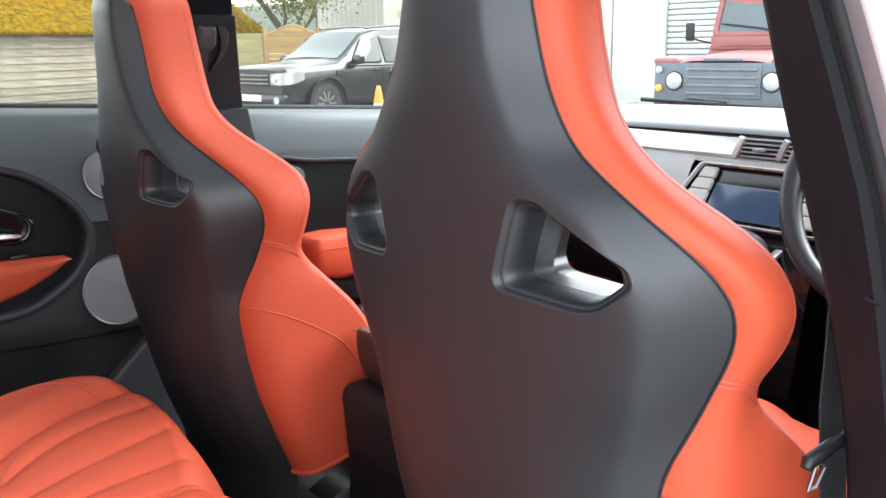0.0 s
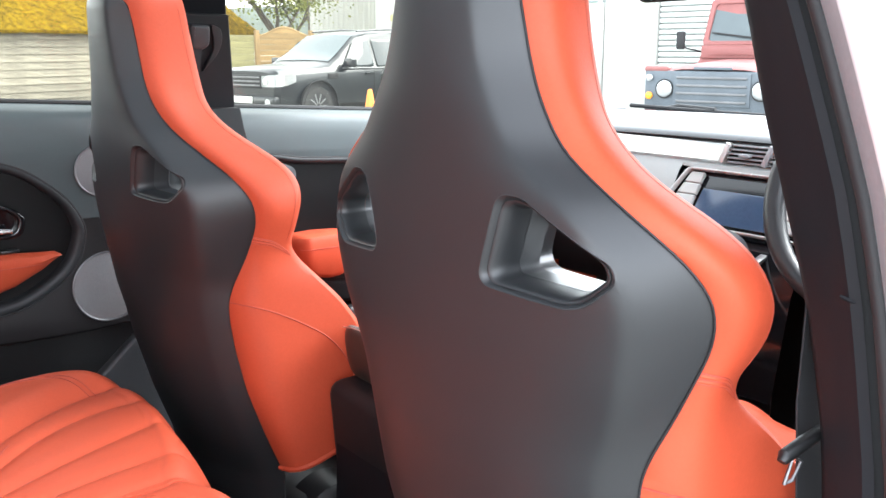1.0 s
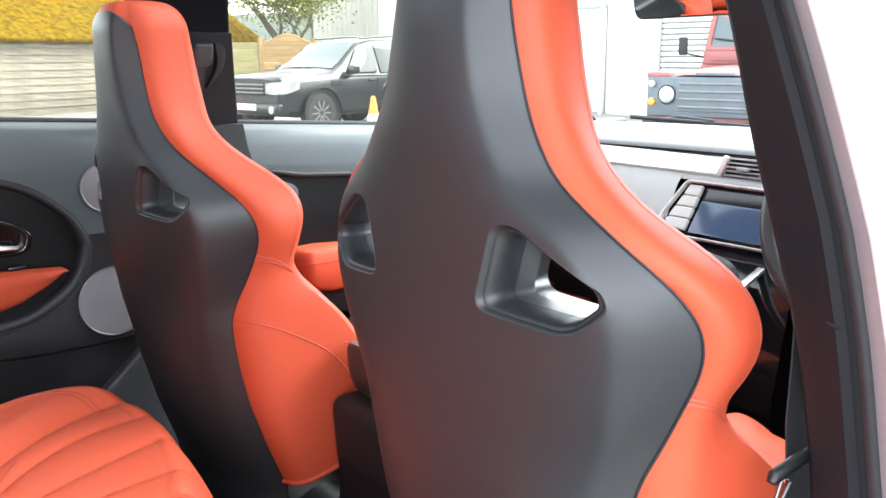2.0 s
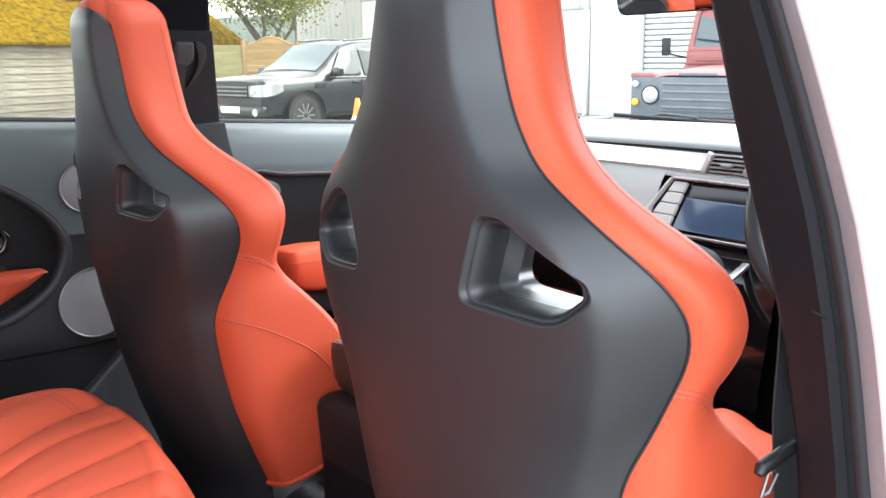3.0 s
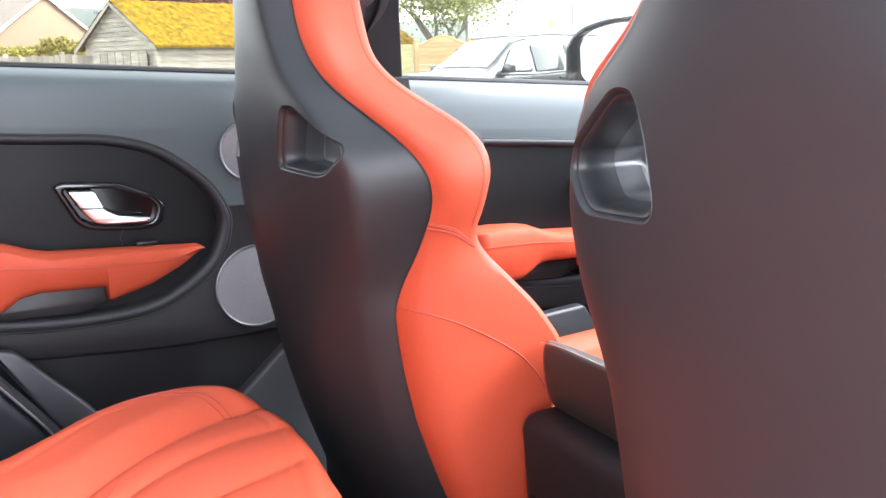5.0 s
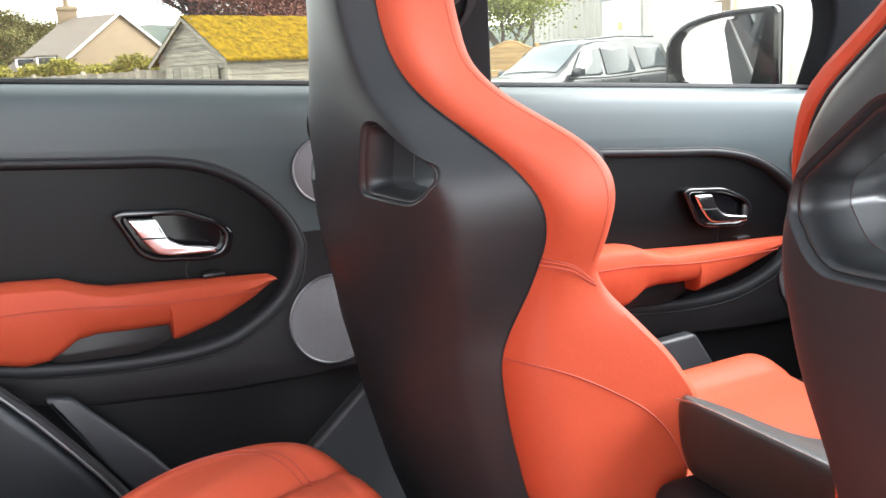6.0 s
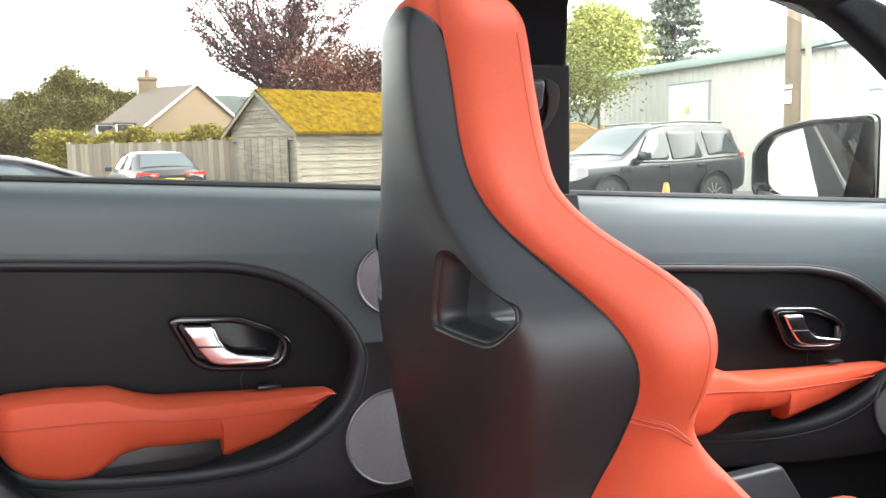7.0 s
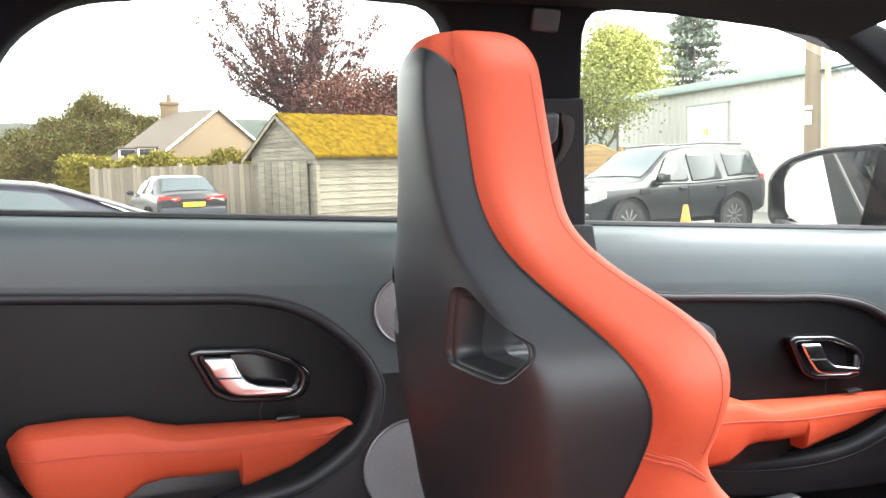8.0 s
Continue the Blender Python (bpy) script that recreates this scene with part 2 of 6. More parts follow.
ROOF_Y = 0.66
roof_rows = []
for i in range(15):
    x = -1.35 + i * 0.15
    top = 1.575 - 0.035 * ((x - 0.2) / 1.0) ** 2 - (0.10 * max(0.0, x - 0.35) ** 1.5)
    roof_rows.append([(x, 0.03 + ROOF_Y * s * 0.95, top - 0.045 * abs(s) ** 3) for s in np.linspace(-1, 1, 17)])


def opened(bm, slab):
    """Cut the unseen roof light, added to brighten the cabin, out of a sheet or slab of the roof; a slab gets a rim
    round the cut.
    """
    mid = {f: f.calc_center_median() for f in bm.faces}
    inside = {f for f, c in mid.items() if -0.92 < c.x < 0.52 and -0.42 < c.y < 0.48}
    rim = [e for e in {e for f in inside for e in f.edges} if any(f not in inside for f in e.link_faces)]
    bmesh.ops.delete(bm, geom=list(inside), context="FACES")
    if slab:
        bmesh.ops.bridge_loops(bm, edges=rim)
    return bm


ceiling = part("ceiling", opened(loft(roof_rows + [[(x, y, z + 0.045) for x, y, z in row] for row in roof_rows[::-1]], ring=True), True), LINER)
tagged(ceiling, "charcoal fabric headliner of the car", "ceiling", kind="structure")
roof_skin = part("roof_panel", opened(loft([[(x, 0.03 + (y - 0.03) * 1.06, z + 0.06) for x, y, z in row] for row in roof_rows]), False), WHITE)
tagged(roof_skin, "white painted car roof panel", "car roof", kind="structure")
# Unseen roof pane, added so that daylight brightens the bench and doors.
ROOFGLASS = pane_glass("tinted_roof_glass", (0.25, 0.265, 0.265))
added_roof_light = part("added_roof_pane", loft([[(x, y, z + 0.052) for x, y, z in row[2:-2]] for row in roof_rows[2:14]]), ROOFGLASS)
tagged(added_roof_light, "unseen tinted roof panel added to light the cabin", "roof window", kind="structure")

LEAN = 0.36


def side_frame(mirror):
    """The upper side of the cabin with its window openings, leaning in towards the roof."""
    rear = [(-0.50, sill(-0.5) - 0.01), (0.195, sill(0.195) - 0.01), (0.165, 1.40), (0.128, 1.535), (-0.10, 1.545), (-0.34, 1.522), (-0.415, 1.47), (-0.455, 1.37)]
    front = [(0.384, sill(0.37) - 0.01), (1.108, sill(1.1) - 0.01), (1.112, 1.285), (1.09, 1.345), (0.945, 1.432), (0.86, 1.475), (0.785, 1.508), (0.70, 1.532), (0.56, 1.546), (0.42, 1.544), (0.331, 1.53), (0.350, 1.40)]
    outer = [(-1.30, 1.10), (1.80, 1.02), (1.55, 1.17), (1.38, 1.277), (1.13, 1.405), (0.92, 1.51), (0.72, 1.565), (0.5, 1.59), (0.0, 1.59), (-0.5, 1.575), (-1.25, 1.52)]
    return [outer, round_corners(rear, [0.01, 0.01, 0.02, 0.045, 0.1, 0.06, 0.05, 0.05]), round_corners(front, [0.02, 0.01, 0.05, 0.04, 0.1, 0.1, 0.1, 0.1, 0.1, 0.06, 0.05, 0.02])]


frame_left = part("wall_left", mapped(plate(side_frame(1), 0.06, 0.012, 3), upright(0.812, LEAN, 1.25)), LINER)
tagged(frame_left, "dark pillar trim and window surrounds of the far side", "pillar trim", kind="structure")


for nm, y, x0 in (("wall_left_low", 0.855, -1.2), ("wall_right_low", -0.80, 0.16)):
    tagged(part(nm, box(x0, 1.7, y - 0.02, y + 0.02, 0.25, 1.17, 0.005), TRIM), "dark lower body side of the car", "body side", kind="structure")
tagged(part("bulkhead", box(1.40, 1.44, -0.78, 0.84, 0.25, 1.16, 0.005), CARPET), "dark bulkhead under the dashboard", "bulkhead", kind="structure")

FRAMETRIM = surf("black_frame_trim", (0.015, 0.016, 0.018), 0.5, var=0.1, fine=1300, bump=0.15, depth=0.0003, spec=0.30)


# ---- doors ----
def door_card(dx, dz, name, label):
    """A door card: padded upper, framed recess with armrest, release handle and loudspeakers. dx, dz: its shift from the rear door."""
    d = thing(name, label, "door", (dx - 0.2, 0.80, 0.5 + dz), kind="structure")
    wide = 0.034 if dx else 0.0
    W = lambda x: x + wide * max(0.0, min(1.0, (x + 0.1) / 0.1))  # noqa: E731
    A = lambda x: W(x) - 2 * wide * max(0.0, min(1.0, -x / 0.14))  # noqa: E731
    S = lambda pts: [(x + dx, z + dz) for x, z in pts]  # noqa: E731
    x0, x1 = (-0.62, 0.205) if dx == 0 else (-0.765, 0.33)
    # padded upper with a rolled top
    prof = [(0.840, 0.018), (0.815, 0.016), (0.801, 0.011), (0.791, 0.002), (0.7858, -0.012), (0.7843, -0.030), (0.7839, -0.050), (0.7841, -0.072)]
    rows = []
    for x in np.linspace(x0 + dx, x1 + dx, 24):
        rows.append([(x, y, sill(x) + h) for y, h in prof])
    part("upper_trim", loft(rows), SOFT, d, "padded grey-black upper door trim")
    part("glass_seal", tube([(x, 0.827, sill(x) + 0.019) for x in np.linspace(x0 + dx, x1 + dx, 12)], 0.006), GAP, d)
    # recess outline
    top = [(-0.55, 1.176), (-0.44, 1.172), (-0.237, 1.158), (-0.126, 1.149), (-0.049, 1.124), (0.018, 1.07), (0.048, 1.022), (0.052, 0.985), (0.032, 0.93), (-0.022, 0.884), (-0.095, 0.855), (-0.22, 0.851), (-0.37, 0.868), (-0.44, 0.895), (-0.50, 0.95), (-0.56, 1.04)]
    ring = smooth_line(S([(W(x), z) for x, z in top]), 6, closed=True)
    mid = np.mean(ring, axis=0)
    inner = []
    for i, p in enumerate(ring):
        q = np.array(ring[(i + 1) % len(ring)]) - np.array(ring[i - 1])
        nrm = np.array((-q[1], q[0])) / np.hypot(*q)
        inner.append(tuple(np.array(p) + (0.016 + 0.009 * max(0.0, min(1.0, (1.07 + dz - p[1]) / 0.12))) * nrm * (1 if nrm @ (mid - p) > 0 else -1)))
    rows = []
    for f, y in ((0.0, 0.794), (0.0, 0.7868), (0.05, 0.7845), (0.15, 0.7828), (0.35, 0.7818), (0.55, 0.7822), (0.72, 0.7842), (0.85, 0.788), (0.94, 0.793), (0.99, 0.799), (1.02, 0.806)):
        rows.append([(a[0] + (b[0] - a[0]) * f, y, a[1] + (b[1] - a[1]) * f) for a, b in zip(ring, inner)])
    part("recess_frame", loft(rows, closed=True), FRAMETRIM, d, "dark grey moulded frame round the armrest", sharp=75)
    part("groove", tube([(a[0], 0.7855, a[1]) for a in ring], 0.0026, 6, closed=True), GAP, d)
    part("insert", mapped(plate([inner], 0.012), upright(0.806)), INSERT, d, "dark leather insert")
    # flat lower card with a cut-out for the recess
    low = [(x0, 1.13 - 0.058 * (x0 - 0.08)), (x1, 1.12 - 0.058 * x1), (x1, 0.800), (0.126, 0.799), (0.05, 0.795), (-0.07, 0.796), (-0.17, 0.803), (-0.334, 0.820), (-0.40, 0.86), (x0, 0.93)]
    outer = [(x + dx, (z if z < 1.1 else sill(x + dx) - 0.04)) if z > 1.1 else (x + dx, z + dz) for x, z in low]
    part("lower_card", mapped(plate([outer, ring], 0.02, 0.002), upright(0.796)), LOWCARD, d, "brown-black lower door card")
    upper = [(x0 + dx, sill(x0 + dx) - 0.058), (x1 + dx, sill(x1 + dx) - 0.058), (x1 + dx, 1.016 + dz)] + [tuple(p) for p in ring[36:0:-1]] + [(x0 + dx, ring[0][1] + 0.003)]
    part("upper_card", mapped(plate([upper], 0.014, 0.002), upright(0.7915)), SOFT, d, "smooth grey-black upper door card")
    # step below the recess and the map pocket
    lip = smooth_line([(x + dx, 0.794, z + dz) for x, z in ((x1, 0.803), (0.126, 0.802), (0.05, 0.798), (-0.07, 0.799), (-0.17, 0.806), (-0.334, 0.823), (-0.40, 0.863))], 5)
    part("card_lip", tube(lip, 0.0075, 10), LOWCARD, d, "rounded lower edge of the door card")
    part("bin_back", mapped(plate([S([(x0, 0.90), (x1, 0.83), (x1, 0.50), (x0 + 0.1, 0.50)])], 0.01), upright(0.828)), TRIM, d, "recessed black lower door skin")
    part("bin_lip", tube(smooth_line([(x + dx, 0.755, z + dz) for x, z in ((-0.36, 0.66), (-0.1, 0.665), (0.12, 0.66))], 6), 0.012), GAP, d)
    # armrest
    tops = [(-0.440, 0.990), (-0.432, 0.999), (-0.42, 1.004), (-0.36, 1.006), (-0.296, 1.002), (-0.262, 0.989), (-0.236, 0.983), (-0.12, 0.976), (-0.012, 0.969), (0.0, 0.962)]
    lows = [(-0.440, 0.984), (-0.436, 0.958), (-0.415, 0.925), (-0.39, 0.906), (-0.35, 0.897), (-0.32, 0.899), (-0.30, 0.910), (-0.283, 0.922), (-0.255, 0.927), (-0.163, 0.922), (-0.1605, 0.921), (-0.158, 0.900), (-0.15, 0.899), (-0.09, 0.913), (-0.036, 0.936), (-0.012, 0.952), (0.0, 0.960)]
    zt = lambda x: float(np.interp(x, *zip(*tops)))  # noqa: E731
    zl = lambda x: float(np.interp(x, *zip(*lows)))  # noqa: E731

    def arm_out(x):
        return 0.034 + 0.05 * min(1.0, max(0.0, (0.0 - x) / 0.22)) ** 0.8 - 0.04 * max(0.0, (-0.40 - x) / 0.040) ** 2
    rows = []
    for x in np.concatenate([np.linspace(-0.440, -0.165, 60), np.linspace(-0.162, -0.157, 6), np.linspace(-0.15, 0.0, 40)]):
        t, lo, o = zt(x), zl(x), arm_out(x)
        h = t - lo
        k = min(0.014, h * 0.4)
        sec = [(0.0, t - 0.004), (o * 0.5, t), (o - k, t - 0.001), (o - k * 0.3, t - k * 0.35), (o, t - k), (o - 0.001, t - h * 0.45), (o - 0.006, lo + k), (o - 0.009 - k * 0.2, lo + k * 0.4), (o - 0.012 - k * 0.6, lo + 0.001), (o - 0.03, lo), (0.0, lo)]
        rows.append([(A(x) + dx, 0.792 - p, z + dz) for p, z in sec])
    a = part("armrest", loft(rows, closed=True, caps=True), ORANGE, d, "orange leather armrest")
    seam = smooth_line([(-0.425, 0.974), (-0.3, 0.972), (-0.15, 0.957), (-0.03, 0.951)], 8)
    part("stitching", tube([(A(x) + dx, 0.792 - arm_out(x) - 0.0003 + 0.006 * max(0, (zt(x) - z) / (zt(x) - zl(x)) - 0.45), z + dz) for x, z in seam], 0.0009, 5), THREAD, a)
    part("grab_pocket", mapped(plate([round_corners(S([(A(x), z) for x, z in [(-0.33, 0.895), (-0.275, 0.926), (-0.155, 0.924), (-0.15, 0.894), (-0.2, 0.878), (-0.31, 0.882)]]), 0.01)], 0.01, 0.003), upright(0.772)), TRIM, d, "black grab pocket")
    part("window_switch", moved(box(-0.016, 0.016, -0.008, 0.008, -0.003, 0.003, 0.002), (-0.09 + dx, 0.772, 0.9785 + dz)), TRIM, d)
    # release handle in a gloss bezel
    bez = round_corners(S([(-0.219, 1.078), (-0.205, 1.083), (-0.125, 1.077), (-0.075, 1.056), (-0.052, 1.036), (-0.060, 1.004), (-0.085, 0.997), (-0.165, 1.004), (-0.188, 1.015)]), 0.012, 4)
    cut = round_corners(S([(-0.206, 1.073), (-0.13, 1.068), (-0.078, 1.048), (-0.066, 1.034), (-0.072, 1.012), (-0.09, 1.007), (-0.16, 1.012), (-0.180, 1.022)]), 0.010, 4)
    h = part("handle_bezel", mapped(plate([bez, cut], 0.020, 0.004, 3), upright(0.790)), PIANO, d, "gloss black handle bezel")
    part("handle_bowl", mapped(plate([cut], 0.004), upright(0.7985)), PIANO, h)
    lev = round_corners(S([(-0.199, 1.070), (-0.160, 1.068), (-0.152, 1.045), (-0.135, 1.028), (-0.082, 1.020), (-0.082, 1.011), (-0.15, 1.014), (-0.166, 1.018), (-0.183, 1.040)]), [0.004, 0.006, 0.01, 0.012, 0.003, 0.003, 0.01, 0.01, 0.01], 4)

    def lever(u, v, w):
        x = u - dx
        return (u, 0.779 - w - 0.010 * max(0.0, min(1.0, (x + 0.20) / 0.10)), v)
    part("handle_lever", mapped(plate([lev], 0.012, 0.0035, 3), lever), CHROME, h, "satin chrome release lever")
    part("lever_split", tube([(-0.186 + dx, 0.771, 1.042 + dz), (-0.150 + dx, 0.768, 1.040 + dz)], 0.0012, 5), GAP, h)
    if dx:
        part("lock_button", moved(box(-0.006, 0.006, -0.003, 0.003, -0.014, 0.014, 0.002), (-0.069 + dx, 0.786, 1.024 + dz)), GREYTRIM, h)
    part("trim_joint", tube([(-0.118 + dx, 0.7995, 1.0 + dz), (-0.124 + dx, 0.7995, 0.985 + dz), (-0.122 + dx, 0.7995, 0.965 + dz)], 0.001, 5), GAP, d)
    # loudspeakers on the hinge end
    for nm, sx, sz, r in (("tweeter", 0.092, 1.113, 0.051), ("loudspeaker", 0.090, 0.880, 0.073)):
        sp = part(nm, turned(lathe([(0.0001, 0.010), (r * 0.6, 0.009), (r * 0.93, 0.006), (r * 0.94, 0.001)], 48), to_wall(sx + dx, 0.790, sz + dz)), MESHGREY, d, "round grey metal mesh loudspeaker cover")
        part("rim", turned(tube([(r * 0.965 * math.cos(k * math.tau / 48), r * 0.965 * math.sin(k * math.tau / 48), 0.005) for k in range(48)], 0.0024, 8, closed=True), to_wall(sx + dx, 0.788, sz + dz)), RIMGREY, sp, "bright speaker rim")
    part("card_joint", tube([(0.052 + dx, 0.786, 1.024 + dz), (0.14 + dx, 0.786, 1.016 + dz)], 0.0014, 5), GAP, d)
    return d


door_card(0.0, 0.0, "door_1", "closed rear car door, black trim with orange armrest")
door_card(0.985, -0.066, "door_2", "closed front car door, black trim with orange armrest")


# ---- front seats ----
# half widths against height: the shell's edge, and the outer edge of the side wings
SHELL_W = [(1.466, 0.068), (1.42, 0.070), (1.39, 0.074), (1.34, 0.085), (1.313, 0.097), (1.29, 0.112), (1.275, 0.122), (1.258, 0.143), (1.246, 0.165), (1.227, 0.197), (1.204, 0.226), (1.178, 0.243), (1.158, 0.2465),
           (1.144, 0.245), (1.124, 0.239), (1.07, 0.217), (1.028, 0.200), (1.003, 0.195), (0.95, 0.194), (0.90, 0.195), (0.857, 0.196), (0.78, 0.200), (0.70, 0.205)]
WING_W = [(1.466, 0.073), (1.447, 0.078), (1.40, 0.082), (1.357, 0.089), (1.325, 0.098), (1.301, 0.107), (1.281, 0.120), (1.258, 0.150), (1.241, 0.178), (1.228, 0.206), (1.208, 0.234), (1.185, 0.250), (1.164, 0.257), (1.142, 0.257), (1.119, 0.250),
          (1.09, 0.231), (1.06, 0.226), (1.03, 0.234), (0.99, 0.240), (0.94, 0.245), (0.85, 0.250), (0.70, 0.250)]
# depths against height for each seat: shell edge, shell middle, outer edge of the wings; the passenger's back leans further back
DRIVER = dict(
    edge=[(1.466, 0.034), (1.44, 0.038), (1.383, 0.040), (1.34, 0.042), (1.298, 0.039), (1.258, 0.039), (1.227, 0.040), (1.203, 0.054), (1.176, 0.072), (1.157, 0.079), (1.126, 0.085), (1.066, 0.079), (1.027, 0.069), (1.005, 0.066), (0.95, 0.072), (0.90, 0.082), (0.85, 0.095), (0.78, 0.125), (0.70, 0.16)],
    middle=[(1.466, 0.010), (1.40, 0.000), (1.30, -0.006), (1.17, -0.007), (1.10, -0.006), (1.0, 0.002), (0.90, 0.018), (0.80, 0.045), (0.70, 0.08)],
    inner=[(1.47, 1.0), (1.30, 1.04), (1.265, 1.03), (1.235, 0.93), (1.204, 0.865), (1.178, 0.88), (1.14, 0.885), (1.05, 0.88), (0.40, 0.87)],
    wing=[(1.466, 0.100), (1.383, 0.107), (1.325, 0.106), (1.281, 0.103), (1.258, 0.098), (1.241, 0.098), (1.228, 0.102), (1.208, 0.116), (1.185, 0.131), (1.164, 0.138), (1.142, 0.139), (1.119, 0.135), (1.09, 0.132), (1.065, 0.145), (1.031, 0.185), (0.99, 0.225), (0.94, 0.27), (0.85, 0.34), (0.70, 0.40)])
PASSENGER = dict(
    edge=[(1.466, 0.014), (1.452, 0.016), (1.425, 0.021), (1.398, 0.024), (1.34, 0.027), (1.313, 0.029), (1.29, 0.034), (1.265, 0.045), (1.243, 0.058), (1.221, 0.074), (1.204, 0.089), (1.18, 0.106), (1.163, 0.115), (1.144, 0.120), (1.121, 0.122), (1.077, 0.114), (1.031, 0.099), (1.002, 0.092), (0.972, 0.094), (0.922, 0.101), (0.857, 0.115), (0.78, 0.14), (0.70, 0.17)],
    middle=[(1.466, -0.012), (1.40, -0.014), (1.30, -0.012), (1.17, -0.007), (1.10, -0.004), (1.0, 0.008), (0.90, 0.028), (0.80, 0.055), (0.70, 0.09)],
    inner=[(1.47, 1.0), (0.992, 1.0), (0.957, 0.90), (0.90, 0.88), (0.40, 0.88)],
    wing=[(1.471, 0.083), (1.447, 0.093), (1.403, 0.098), (1.363, 0.102), (1.30, 0.107), (1.281, 0.115), (1.261, 0.127), (1.234, 0.152), (1.211, 0.173), (1.191, 0.184), (1.169, 0.185), (1.154, 0.183), (1.133, 0.178), (1.088, 0.176), (1.065, 0.190), (1.031, 0.222), (0.99, 0.26), (0.939, 0.294), (0.905, 0.290), (0.87, 0.280), (0.82, 0.268), (0.76, 0.258), (0.70, 0.256)])
SW, BW = table(SHELL_W, 1), table(WING_W, 1)
GRAB = [(0.080, 1.1625), (0.100, 1.232), (0.121, 1.233), (0.194, 1.194), (0.198, 1.181), (0.171, 1.157)]
SEAT = {}


def SX(z):
    return SEAT["edge"](z)


def SM(z):
    return SEAT["middle"](z)


def BX(z):
    return SEAT["wing"](z)


def shell_x(y, z):
    """Depth of the shell's back at a distance y from the seat's middle: a gently bowed back with a flange along its edge."""
    w = SW(z)
    band = 0.023 + 0.014 * math.exp(-((z - 1.18) / 0.07) ** 2)
    f, fold = min(1.0, abs(y) / w), 1 - band / w
    u = (f - fold) / (1 - fold)
    g = (u + math.sqrt(u * u + 0.02)) / 2.005
    k = 0.12 + 0.36 / (1 + math.exp((1.05 - z) / 0.025))
    return SM(z) + (SX(z) - SM(z)) * ((1 - k) * (0.6 * f ** 2 + 0.4 * f ** 4) + k * g)


def grab_outline(grow=0.0):
    bent = round_corners(GRAB, [0.016, 0.014, 0.016, 0.012, 0.012, 0.016], 7)
    pts = []
    for i, p in enumerate(bent):
        q = bent[(i + 1) % len(bent)]
        n = max(1, int(math.hypot(q[0] - p[0], q[1] - p[1]) / 0.004))
        pts += [(p[0] + (q[0] - p[0]) * k / n, p[1] + (q[1] - p[1]) * k / n) for k in range(n)]
    cx, cz = 0.139, 1.191
    return [(cx + (y - cx) * (1 + grow), cz + (z - cz) * (1 + grow) + SEAT["lift"]) for y, z in pts]


def cut_grabs(bm, outline, snap=True):
    """Opens both hand holes in a seat skin and draws its edge onto the outline."""
    for s in (-1, 1):
        poly = [(s * y, z) for y, z in outline]
        gone = [f for f in bm.faces if inside((f.calc_center_median().y, f.calc_center_median().z), poly)]
        bmesh.ops.delete(bm, geom=gone, context="FACES")
        if snap:
            near = np.array(poly)
            for v in bm.verts:
                if v.is_boundary and 0.05 < s * v.co.y < 0.21 and 1.13 < v.co.z < 1.26 and abs(v.co.x - shell_x(v.co.y, v.co.z)) < 0.02:
                    k = np.argmin(np.hypot(near[:, 0] - v.co.y, near[:, 1] - v.co.z))
                    v.co.y, v.co.z = near[k]
                    v.co.x = shell_x(v.co.y, v.co.z)
    return bm


def placed(bm):
    for v in bm.verts:
        if v.co.y > 0:
            v.co.y *= SEAT["inner"](v.co.z)
    return moved(bm, (0, SEAT["y"], SEAT["drop"]))


def bolster_point(z, s):
    """A point on the side of the backrest: s runs from the shell's edge (0) to the outer front edge (1)."""
    xb, wb, xo, wo = SX(z), SW(z), BX(z), BW(z)
    x = xb + (xo - xb) * s
    w = wb + (wo - wb) * s + (0.024 + 0.016 / (1 + math.exp((z - 1.04) / 0.02)) + 0.016 * math.exp(-((z - 1.26) / 0.06) ** 2)) * (1 - math.exp(-(x - xb) / 0.014)) * (1 - s) * min(1.0, (xo - xb) / 0.06)
    return x, w


